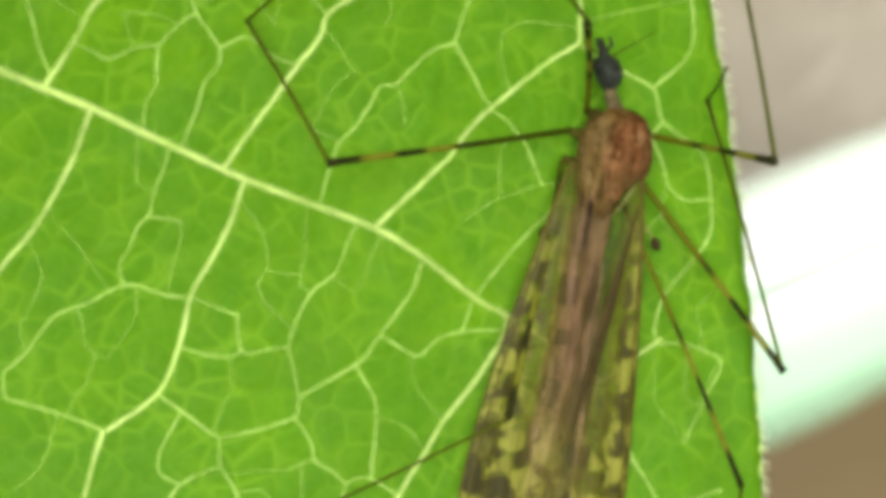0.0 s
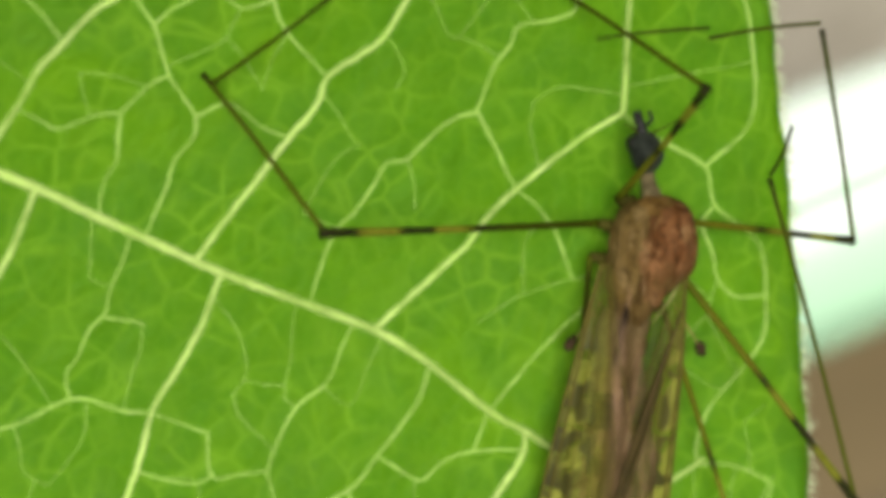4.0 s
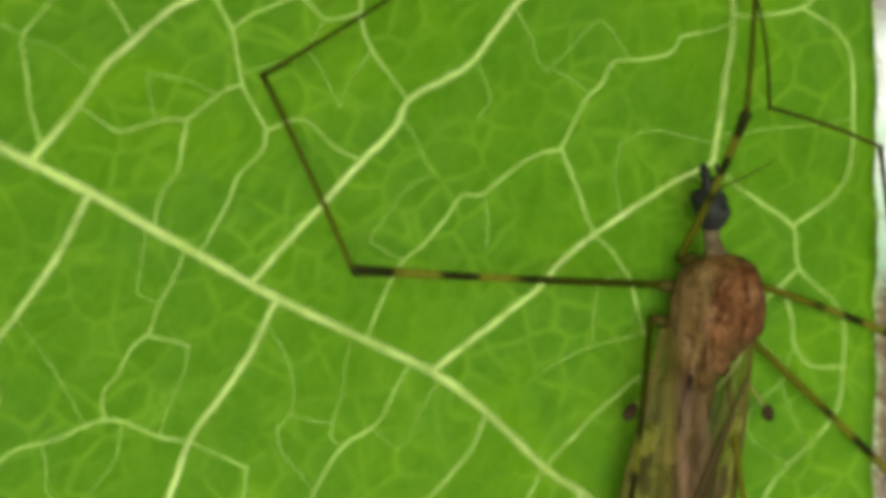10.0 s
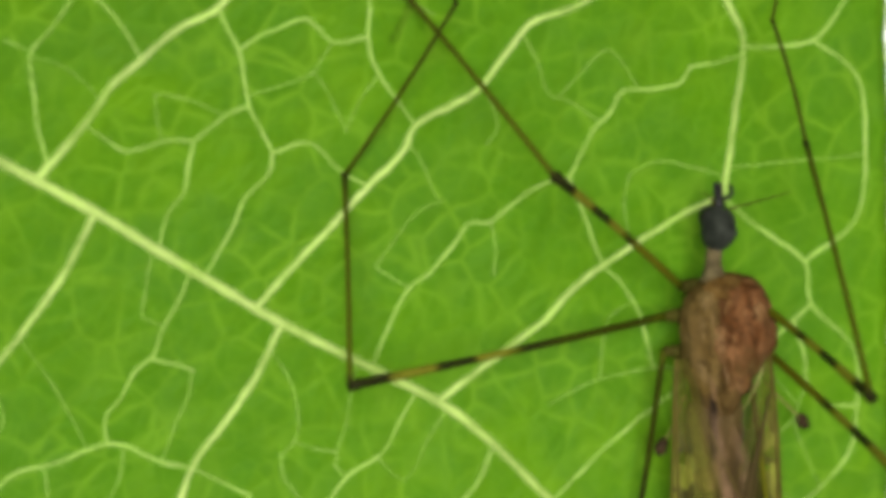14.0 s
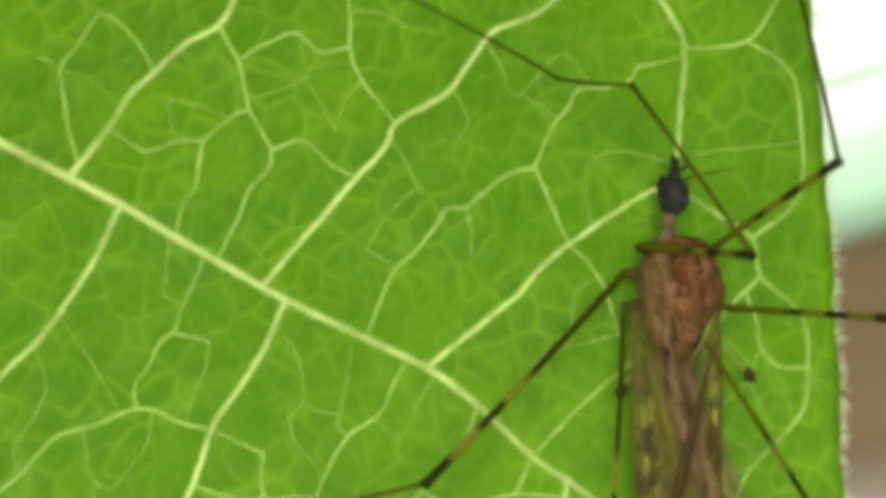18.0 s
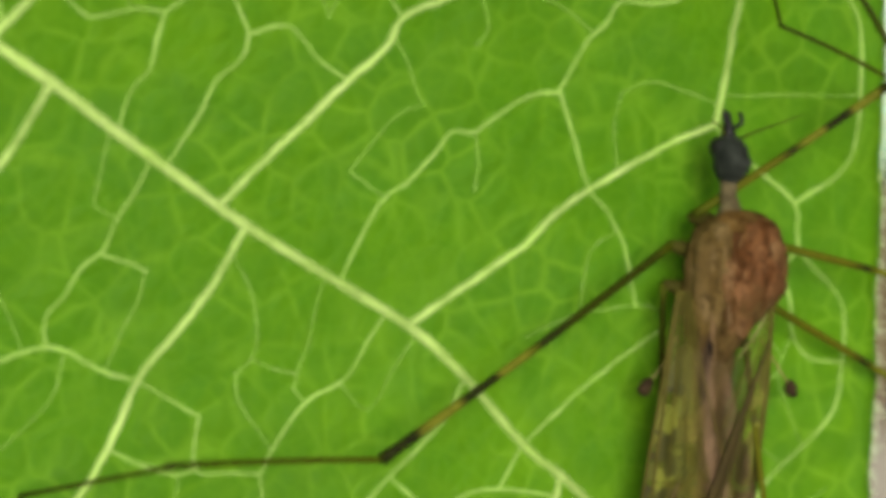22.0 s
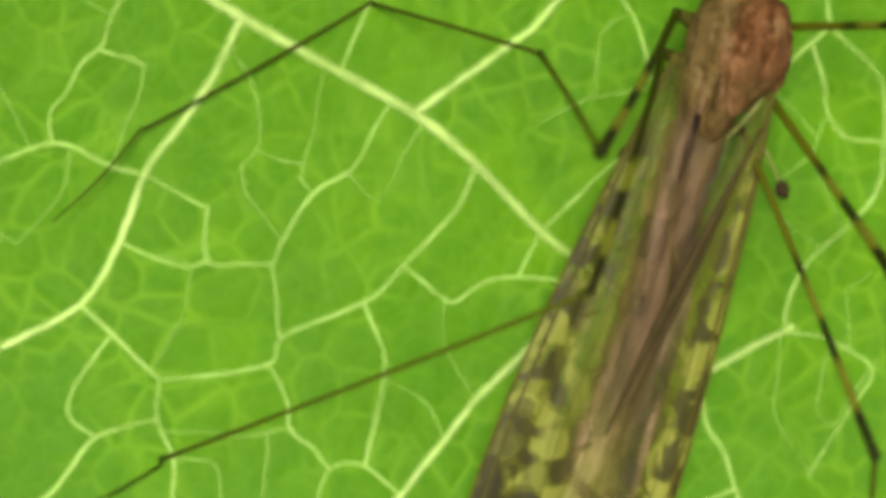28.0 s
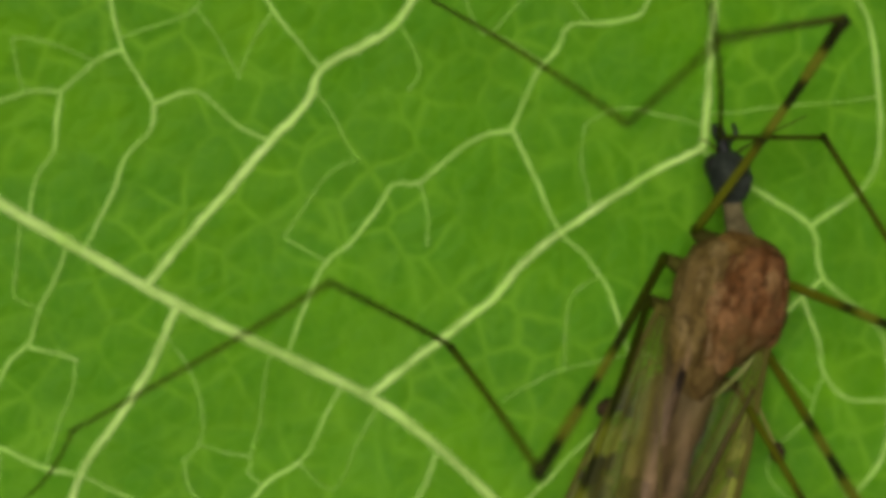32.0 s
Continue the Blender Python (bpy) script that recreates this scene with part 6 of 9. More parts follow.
    walk(LEGS['R1'][1], poses((0, 2.36, -.38, 4.41, -128, -2, 4), (0.5, 5.41, -1.01, -1, -93, 5, 22), (1, 5.42, -1.24, -.74, -96, 5, 20), (1.5, 5.41, -1.37, -.64, -97, 5, 19), (2, 5.43, -1.38, -.35, -100, 4, 18), (2.5, 5.46, -1.24, -.14, -90, 5, 25), (4.5, 5.4, -.39, -1.17, -74, 4, 29), (5, 2.19, 1.39, 4.06, -135, -7, -12), (5.5, 4.33, -3.45, 1.06, -111, 14, 18), (6, 4.98, -2.58, 0.66, -110, 16, 23), (6.5, 4.95, -2.63, -.9, -87, 16, 25), (7, 4.95, -2.76, -.24, -91, 16, 29), (7.5, 5.01, -2.65, 0.02, -91, 16, 29), (8, 4.95, -2.72, -.6, -83, 16, 31), (8.5, 4.84, -2.84, -.89, -86, 16, 25), (9, 4.82, -2.81, -1.07, -88, 16, 25), (9.5, 4.85, -2.73, -1.11, -88, 16, 26), (9.8, 4.87, -2.76, -.96, -84, 16, 27), (10, 5.15, -1.89, -1.31, -66, 14, 36), (10.1, 3.22, 0.1, 1.29, -121, 11, -10), (10.2, 1.29, 2.1, 3.9, -162, -24, -37), (10.3, 2.12, 2.86, 2.39, 34, -84, 82), (10.4, 2.95, 3.63, 0.89, -23, -14, 92), (10.5, 2.24, 3.19, 2.11, 4, -80, 107), (10.6, 1.53, 2.75, 3.34, -165, -34, -47), (10.7, 1.85, 2.91, 3.05, 19, -76, 81), (10.8, 2.17, 3.08, 2.75, -29, -11, 74), (11, 2.6, 3.06, 2.51, -30, -11, 74), (11.2, 3.23, 3.49, 0.81, -35, 32, 47), (11.5, 3.08, 3.59, 0.75, -34, 29, 50), (11.8, 3.67, 3.05, 1.22, -34, 23, 54), (12, 3.89, 2.82, 1.3, -45, 21, 56), (12.2, 2.48, 1.61, 2.95, -105, 34, 5), (12.4, 1.06, 0.4, 4.6, -153, 4, -33), (13, 1.16, 0.58, 4.56, -148, 5, -33), (13.5, 1.37, 0.55, 4.54, -143, 9, -30), (14, 0.73, -1.17, 4.65, -137, 13, -27), (14.2, 0.45, -1.09, 4.66, -139, 11, -29), (14.5, -.52, 2.51, 3.43, -129, 5, -34), (15, -.12, 2.08, 3.86, -131, 7, -32), (15.5, 0.38, 1.71, 4.15, -133, 8, -31), (16, 0.98, 1.34, 4.33, -135, 10, -29), (16.5, 1.71, 1.01, 4.35, -137, 12, -27), (16.75, 3.43, 0.9, 1.47, -103, 29, 4), (17, 5.15, 0.79, -1.41, -62, 25, 41), (17.25, 3.66, 1.21, 1.27, -103, 29, 3), (17.5, 2.17, 1.63, 3.95, -138, 11, -29), (18, 2.2, 1.73, 3.89, -139, 11, -29), (18.5, 5.34, -1.69, -.59, -102, 39, 20), (19, 1.52, 0.59, 4.5, -139, 9, -32), (19.3, 1.29, 0.48, 4.56, -136, 13, -28), (19.5, 5.36, -.68, -1.31, -81, 30, 23), (19.7, 4.99, -2.67, 0.16, -109, 29, 12), (20, 5.27, -2.02, -.05, -76, 30, 41), (20.5, 5.3, -1.93, -.12, -81, 31, 37), (21, 5.33, -1.76, -.56, -70, 29, 45), (21.5, 5.4, -1.52, -.34, -70, 28, 46), (22, 5.43, -1.39, 0.19, -71, 27, 50), (23, 5.41, -1.51, -.35, -72, 28, 47), (23.5, 5.4, -1.43, -.64, -67, 27, 52), (23.75, 3.2, -1.08, 2.02, -114, 26, 12), (24, 1, -.72, 4.69, -149, 3, -15), (24.3, 0.7, 0.03, 4.67, -150, 2, -16), (24.7, 1.44, -2.04, 4.39, -149, 12, -9), (24.85, 3.42, -1.13, 1.65, -105, 47, 40), (25, 5.41, -.22, -1.1, -42, 29, 107), (25.25, 3.57, -.56, 1.74, -111, 47, 27), (25.5, 1.74, -.91, 4.57, -150, 3, -24), (28, 1.78, -.08, 4.56, -156, 5, -23), (28.5, 1.85, -.44, 4.57, -154, 12, -19), (29, 1.45, -.69, 4.64, -154, 13, -19), (29.5, 1.69, -.7, 4.6, -153, 16, -17), (30, 1.75, -1.09, 4.55, -149, 16, -17), (30.5, 1.98, -1.09, 4.49, -150, 20, -15), (31, 1.48, -.89, 4.62, -151, 16, -17), (31.5, 2.33, -.79, 4.41, -153, 23, -13), (32, 2.04, -.72, 4.51, -155, 21, -14)))
    walk(LEGS['R1'][2], poses((0, 2.18, 3.82, 1.18, -92, -17, 17), (0.25, 2.79, 3.85, -.07, -95, -14, 60), (0.5, 3.41, 3.89, -1.32, -96, -10, 102), (1, 3.55, 3.69, -1.28, -97, -10, 106), (1.5, 3.66, 3.59, -1.29, -97, -10, 105), (2, 3.79, 3.57, -1.27, -98, -10, 104), (2.5, 3.22, 3.56, -.15, -96, -11, 97), (4.5, 3.05, 4.12, 0.32, -100, -9, 107), (5, 3.42, 4.93, 0.32, -79, -9, 68), (5.5, 2.34, 1.12, -.75, -93, -7, 35), (6, 2.58, 1.81, -1.08, -83, -8, 65), (6.5, 2.81, 2.22, -.65, -75, -8, 67), (7, 2.37, 1.87, -.31, -83, -7, 59), (7.5, 2.41, 1.97, -.07, -85, -7, 62), (8, 2.37, 1.87, 0.04, -82, -7, 60), (8.5, 2.7, 2, -.51, -77, -7, 64), (9, 2.64, 2.03, -.93, -67, -7, 63), (9.5, 2.59, 2.06, -.9, -69, -8, 65), (9.8, 2.62, 2.01, -.42, -74, -8, 64), (10, 2.76, 2.34, 0.82, -104, -8, 78), (10.2, 3.91, 2.16, -.71, -111, -6, 83), (10.4, 0.94, 2.35, 5.62, -117, -9, 76), (10.6, 4.47, 1.61, -.92, -106, -10, 74), (10.8, -.52, 2.94, 7.32, -153, -6, 79), (11, -.2, 2.93, 7.01, -113, -15, 69), (11.1, 1.18, 5.1, 5.74, -137, -30, 47), (11.2, 2.56, 7.26, 4.47, -158, -52, 29), (11.5, 2.19, 7.1, 4.62, -157, -52, 29), (11.8, 2.25, 6.18, 5.26, -156, -51, 29), (12, 1.54, 6.07, 4.76, -153, -43, 35), (12.2, 1.84, 4.34, 2.33, -102, -51, 19), (12.4, 2.14, 2.61, -.09, -47, -47, -2), (13, 2.31, 3.15, 0.06, -50, -47, -2), (13.5, 2.41, 3.65, 0.37, -63, -49, 1), (14, 1.6, 2.43, 0.86, -106, -50, 21), (14.2, 1.46, 2.34, 0.74, -80, -50, 7), (14.5, 1.51, 6.08, 0.08, -41, -37, -25), (15, 1.65, 5.68, 0.39, -42, -39, -22), (15.5, 1.91, 5.29, 0.55, -44, -42, -19), (16, 2.24, 4.91, 0.63, -47, -44, -15), (16.5, 2.63, 4.57, 0.53, -50, -47, -10), (17, 2.85, 5.01, 0.82, -128, -48, 27), (17.5, 3.19, 5.14, 0.11, -59, -49, -6), (18, 3.17, 5.13, -.06, -57, -48, -9), (18.5, 2.9, 2.94, -1.41, -86, -58, 37), (19, 2.78, 3.86, 0.53, -124, -42, 111), (19.3, 2.3, 4.13, 0.85, -126, -42, 112), (19.5, 3.69, 4.3, -.57, -118, -40, 116), (19.7, 3.14, 2.07, -1.31, -95, -54, 54), (20, 2.4, 2.3, 1.03, -127, -46, 88), (20.5, 2.49, 2.51, 0.61, -128, -45, 89), (21, 2.43, 2.39, 1.01, -127, -43, 92), (21.5, 2.38, 2.54, 1.23, -126, -43, 93), (22, 2.12, 2.44, 1.76, -127, -43, 93), (23, 2.24, 2.49, 1.09, -126, -44, 91), (23.5, 2.14, 2.31, 1.22, -101, -48, 78), (24, 1.5, 1.97, 0.15, -123, -35, 118), (24.3, 1.29, 2.64, 0.09, -55, -34, 37), (24.7, 0.93, 0.79, -.06, -50, -44, 53), (24.85, 1.19, 0.7, 1.13, -124, -45, 84), (25, 1.45, 0.61, 2.33, 176, -25, 96), (25.25, 2, 1.1, 1.15, -128, -64, 72), (25.5, 2.56, 1.59, -.03, -21, -50, -7), (28, 2.26, 2.08, -.25, -25, -52, -5), (28.5, 1.65, 2.13, -.07, -24, -53, -5), (29, 1.17, 1.88, 0.01, 14, -75, -1), (29.5, 1.12, 1.99, 0.07, 14, -73, 1), (30, 1.33, 1.9, 0.19, 18, -79, -6), (30.5, 1.11, 1.86, 0.17, 13, -73, 1), (31, 1.04, 1.94, 0.16, 18, -75, -1), (31.5, 1.1, 1.99, 0.07, 11, -64, 7), (32, 0.9, 1.84, 0.01, 5, -60, 9)))
    walk(LEGS['R1'][3], poses((0, 1.52, 6.02, 1.11, -85, -18, 16), (0.5, 1.16, 3.46, -1.54, -28, -36, 46), (1, 1.34, 3.12, -1.56, -30, -39, 48), (1.5, 1.45, 3.05, -1.56, -31, -38, 47), (2, 1.57, 3.07, -1.57, -33, -40, 49), (2.5, 0.95, 3.33, -.4, -33, -38, 47), (4.5, 0.86, 3.52, -.07, -31, -38, 47), (5, 1.3, 5.71, 0.74, -31, -18, 34), (5.5, 1.04, 3.01, -.88, -37, 0, 21), (6, 0.48, 2.73, -.81, -38, 1, 21), (6.5, 0.73, 3, -.06, -36, 2, 20), (7, 0.4, 3.03, -.04, -37, 2, 20), (7.5, 0.38, 3.03, 0.13, -35, 0, 22), (8, 0.37, 2.96, 0.35, -36, -2, 23), (8.5, 0.66, 2.92, 0.01, -32, -5, 25), (9, 0.71, 2.88, -.03, -33, -5, 25), (9.5, 0.59, 2.86, -.1, -33, -4, 24), (9.8, 0.59, 2.91, 0.2, -33, -5, 25), (10, 0.59, 2.87, 0.29, -43, -13, 31), (10.2, 1.79, 2.49, -1.54, -48, -13, 31), (10.3, 0.4, 2.74, 1.52, -104, -9, 16), (10.4, -1, 2.99, 4.57, -159, -19, 4), (10.5, 0.69, 2.67, 1.52, -102, -9, 16), (10.6, 2.37, 2.35, -1.53, -45, -14, 31), (10.7, 0.44, 2.85, 1.87, -107, -10, 17), (10.8, -1.5, 3.35, 5.27, -169, -21, 7), (11, -2.1, 3.89, 6.14, 179, 1, 9), (11.2, 3.62, 8.82, 3.15, -126, -30, -7), (11.5, 3.22, 8.68, 3.31, -125, -30, -7), (11.8, 3.22, 7.8, 3.94, -124, -29, -6), (12, 2.06, 7.72, 3.25, -127, -23, 3), (12.4, 1.04, 4.32, 0.98, -116, -27, -3), (13, 1.27, 4.94, 1.07, -117, -27, -5), (13.5, 1.59, 5.68, 1.06, -114, -29, -8), (14, 1.25, 4.66, 0.45, -108, -30, -12), (14.2, 0.87, 4.54, 1, -115, -29, -10), (14.5, 1.19, 7.88, 1.47, -109, -31, -14), (15, 1.23, 7.51, 1.71, -114, -29, -8), (15.5, 1.38, 7.16, 1.78, -115, -27, -4), (16, 1.6, 6.81, 1.76, -116, -25, 0), (16.5, 1.87, 6.49, 1.53, -114, -24, 4), (17, 2.94, 7.11, -.12, -61, -24, 9), (17.5, 2.49, 7.19, 0.88, -103, -23, 2), (18, 2.56, 7.18, 0.77, -102, -23, 1), (18.5, 1.42, 4.7, -1.33, -68, -24, 13), (19, 0.7, 3.99, -.43, -26, -29, 18), (19.3, 0.25, 4.26, -.16, -26, -29, 18), (19.5, 1.56, 4.05, -1.39, -26, -30, 19), (19.7, 1.38, 3.54, -1.44, -26, -28, 18), (20, 0.59, 3.35, 0.08, -24, -25, 16), (20.5, 0.71, 3.55, -.4, -22, -28, 17), (21, 0.56, 3.28, 0, -23, -29, 18), (21.5, 0.48, 3.36, 0.23, -25, -30, 19), (22, 0.25, 3.3, 0.74, -27, -32, 20), (23, 0.38, 3.41, 0.12, -32, -35, 21), (23.5, -.01, 3.08, 0.93, -34, -36, 23), (24, -.54, 1.71, -.89, -36, -37, 24), (24.3, -.45, 3.68, 1.19, -38, -38, 24), (24.7, -1.09, 1.03, 1.01, -65, -41, 29), (25, 1.51, 1.58, 0.25, -94, -42, 35), (25.5, 1.03, 2.6, 1.36, -131, -39, 42), (26.75, 0.87, 2.91, 1.19, -80, -43, 26), (28, 0.72, 3.22, 1.02, -31, -36, 13), (28.5, 0.05, 3.19, 1.21, -30, -37, 13), (29, -.99, 1.34, 0.58, -21, -25, 7), (29.5, -1.01, 1.39, 0.71, -20, -26, 7), (30, -.88, 1.42, 0.6, -31, -27, 8), (30.5, -1.02, 1.3, 0.83, -33, -27, 8), (31, -1.08, 1.25, 0.72, -24, -28, 8), (31.5, -.86, 1.28, 1.05, -22, -26, 7), (32, -1.02, 1.33, 1.17, -18, -21, 6)))
    walk(LEGS['L1'][0], poses((0, -.62, -.12, -.1, -30, -20, 6), (0.5, -.62, -.12, -.1, -33, -22, 7), (1, -.62, -.12, -.1, -36, -23, 7), (1.5, -.62, -.12, -.1, -32, -22, 7), (2, -.62, -.12, -.1, -32, -24, 8), (2.5, -.62, -.12, -.1, -28, -17, 4), (4.5, -.62, -.12, -.1, -39, -5, -4), (5, -.62, -.12, -.1, -29, -11, 0), (5.5, -.62, -.12, -.1, -33, -9, -1), (6, -.62, -.12, -.1, -46, 1, -10), (6.5, -.62, -.12, -.1, -42, -3, -6), (7, -.62, -.12, -.1, -41, 0, -9), (7.5, -.62, -.12, -.1, -41, 2, -10), (8, -.62, -.12, -.1, -40, 3, -11), (8.5, -.62, -.12, -.1, -41, 4, -12), (9, -.62, -.12, -.1, -41, 4, -12), (9.5, -.62, -.12, -.1, -40, 4, -12), (9.8, -.62, -.12, -.1, -41, 6, -13), (10, -.62, -.12, -.1, -46, -10, 1), (10.2, -.62, -.12, -.1, -46, -8, -1), (10.4, -.62, -.12, -.1, -53, -13, 5), (10.6, -.62, -.12, -.1, -44, -7, -1), (10.8, -.62, -.12, -.1, -27, -8, -1), (11, -.62, -.12, -.1, -19, -21, 5), (11.1, -.62, -.12, -.1, -29, -33, 11), (11.2, -.62, -.12, -.1, -47, -46, 24), (11.5, -.62, -.12, -.1, -92, -50, 39), (11.8, -.62, -.12, -.1, -64, -47, 19), (12, -.62, -.12, -.1, -61, -45, 14), (12.4, -.62, -.12, -.1, -57, -44, 12), (13, -.62, -.12, -.1, -58, -46, 17), (13.5, -.62, -.12, -.1, -59, -46, 16), (14, -.62, -.12, -.1, -50, -46, 15), (14.2, -.62, -.12, -.1, -24, -27, -2), (14.5, -.62, -.12, -.1, -40, -54, 20), (14.8, -.62, -.12, -.1, -30, -47, 12), (15.1, -.62, -.12, -.1, -21, -36, 5), (15.4, -.62, -.12, -.1, -15, -26, 2), (15.7, -.62, -.12, -.1, -10, -16, -1), (16, -.62, -.12, -.1, -5, -7, -2), (16.25, -.62, -.12, -.1, -3, 0, -2), (16.5, -.62, -.12, -.1, -1, 7, -3), (17, -.62, -.12, -.1, -3, 12, -3), (17.5, -.62, -.12, -.1, -3, 12, -3), (18, -.62, -.12, -.1, -4, 10, -3), (18.5, -.62, -.12, -.1, -17, 10, -3), (19, -.62, -.12, -.1, -46, 14, -5), (19.3, -.62, -.12, -.1, -41, 12, -3), (19.5, -.62, -.12, -.1, -52, 21, -12), (19.7, -.62, -.12, -.1, -41, 12, -3), (20, -.62, -.12, -.1, -37, 17, -7), (20.5, -.62, -.12, -.1, -93, 42, -63), (21, -.62, -.12, -.1, -91, 42, -56), (21.5, -.62, -.12, -.1, -92, 42, -55), (22, -.62, -.12, -.1, -76, 41, -42), (23, -.62, -.12, -.1, -85, 42, -49), (23.5, -.62, -.12, -.1, -83, 41, -47), (24, -.62, -.12, -.1, -28, 1, 9), (24.3, -.62, -.12, -.1, -24, 3, 8), (24.7, -.62, -.12, -.1, -15, -7, 12), (25, -.62, -.12, -.1, -11, -7, 12), (25.5, -.62, -.12, -.1, -6, -4, 11), (28, -.62, -.12, -.1, -20, 9, 8), (28.5, -.62, -.12, -.1, -21, 1, 11), (29, -.62, -.12, -.1, -34, 10, 7), (29.5, -.62, -.12, -.1, -59, 21, -5), (30, -.62, -.12, -.1, -67, 25, -14), (30.5, -.62, -.12, -.1, -66, 25, -14), (31, -.62, -.12, -.1, -71, 25, -13), (31.5, -.62, -.12, -.1, -56, 20, -2), (32, -.62, -.12, -.1, -49, 14, 5)))
    walk(LEGS['L1'][1], poses((0, -2.16, 2.02, 3.54, -164, 1, -6), (0.5, -2.29, 2.17, 3.4, -163, 3, -5), (1, -2.36, 2.32, 3.26, -163, 13, -2), (1.5, -2.34, 2.06, 3.44, -162, 9, -3), (2, -2.47, 2.05, 3.38, -162, 5, -5), (2.5, -1.9, 1.89, 3.72, -166, 3, -5), (4.5, -.72, 2.75, 3.37, -168, 15, -2), (5, -1.37, 2.03, 3.78, 174, -25, -5), (5.5, -1.2, 2.32, 3.63, -178, -30, -4), (5.75, -.61, 2.7, 3.33, -123, 12, 19), (6, -.01, 3.07, 3.02, -53, 11, 68), (6.25, -.24, 2.99, 3.12, -110, 16, 30), (6.5, -.46, 2.9, 3.23, -159, -10, 3), (7, -.15, 2.81, 3.28, -159, -3, 6), (7.5, 0.03, 2.76, 3.3, -159, -3, 6), (8, 0.06, 2.68, 3.36, -159, -4, 6), (8.5, 0.27, 2.71, 3.29, -158, -5, 5), (9, 0.25, 2.69, 3.31, -158, -4, 6), (9.5, 0.21, 2.67, 3.33, -159, -4, 6), (9.8, 0.39, 2.67, 3.28, -159, -4, 6), (10, -1.21, 3.11, 2.97, -149, -22, -3), (10.2, -.97, 3.12, 3, -150, -19, -1), (10.4, -1.51, 3.4, 2.56, -162, -36, -10), (10.6, -.95, 3.01, 3.12, -160, -26, -6), (10.8, -1.13, 1.95, 3.86, -154, -21, -4), (11, -2.29, 1.23, 3.85, -154, -10, 2), (11.1, -3.17, 1.59, 3.19, -148, 1, 8), (11.15, -3.57, 1.81, 2.61, -106, 14, 25), (11.2, -3.96, 2.03, 2.02, -62, 12, 47), (11.5, -3.34, 3.47, -.2, -48, 5, 56), (11.8, -3.27, 3.25, 1.27, -49, 4, 57), (12, -3.06, 3.33, 1.44, -47, 4, 58), (12.4, -3.09, 3.21, 1.65, -49, 7, 54), (13, -3.4, 3, 1.56, -62, 9, 51), (13.5, -3.26, 3.15, 1.52, -75, 13, 42), (14, -3.52, 2.65, 1.94, -126, 9, 22), (14.2, -2.4, 1.8, 3.56, -151, 3, 17), (14.35, -3.31, 1.73, 2.75, -107, 16, 33), (14.5, -4.22, 1.66, 1.94, -60, 14, 53), (14.8, -3.86, 1.47, 2.59, -58, 14, 53), (14.95, -3.56, 1.35, 2.94, -103, 17, 34), (15.1, -3.26, 1.23, 3.29, -146, 6, 18), (15.4, -2.59, 0.95, 3.8, -145, 2, 15), (15.7, -1.87, 0.64, 4.16, -143, -2, 13), (16, -1.15, 0.32, 4.35, -139, -3, 11), (16.25, -.58, 0.09, 4.39, -137, -4, 10), (16.5, -.06, -.09, 4.37, -135, -5, 10), (17, 0.35, 0.07, 4.29, -135, 0, 15), (17.5, 0.3, 0.08, 4.3, -136, 1, 15), (18, 0.19, 0.16, 4.32, -138, 1, 16), (18.5, 0.22, 1.12, 4.14, -140, -2, 13), (18.75, 0.32, 2.08, 3.54, -101, 10, 32), (19, 0.42, 3.03, 2.94, -61, 6, 55), (19.15, 0.35, 2.9, 3.09, -113, 7, 32), (19.3, 0.27, 2.76, 3.24, -162, -9, 17), (19.4, 0.69, 2.95, 2.86, -110, 11, 36), (19.5, 1.1, 3.13, 2.49, -53, 7, 64), (19.6, 0.67, 2.95, 2.87, -110, 12, 31), (19.7, 0.23, 2.77, 3.24, -161, -13, 7), (20, 0.79, 2.45, 3.32, -159, -8, 9), (20.25, 2.04, 2.27, 1.51, -114, 16, 31), (20.5, 3.3, 2.09, -.3, -61, 15, 66), (21, 3.09, 2.43, -.13, -52, 10, 74), (21.5, 3.02, 2.52, -.19, -50, 8, 75), (22, 2.84, 2.63, 0.72, -49, 9, 74), (23, 2.93, 2.63, 0.21, -48, 7, 76), (23.5, 2.91, 2.63, 0.33, -46, 6, 78), (23.75, 1.03, 2.31, 2.1, -110, 14, 42), (24, -.86, 1.98, 3.87, -167, -13, 19), (24.3, -.7, 1.73, 4, -163, -17, 18), (24.7, -1.34, 0.93, 4.22, -158, -15, 19), (25, -1.34, 0.6, 4.28, -157, -13, 19), (25.5, -1, 0.26, 4.37, -155, -10, 21), (28, -.18, 1.51, 4.07, -167, -4, 23), (28.5, -.87, 1.46, 4.11, -168, -3, 23), (29, -.27, 2.45, 3.58, -173, 3, 24), (29.25, 0.15, 3.05, 2.81, -154, 64, 44), (29.5, 0.56, 3.66, 2.04, -16, 49, -176), (30, 1.15, 3.69, 1.52, -14, 52, -178), (30.5, 1.15, 3.67, 1.55, -15, 52, -178), (31, 0.9, 3.91, 1.21, -21, 53, -178), (31.5, 0.39, 3.59, 2.24, -17, 43, -173), (32, -.21, 3.35, 2.74, -9, 36, -171)))
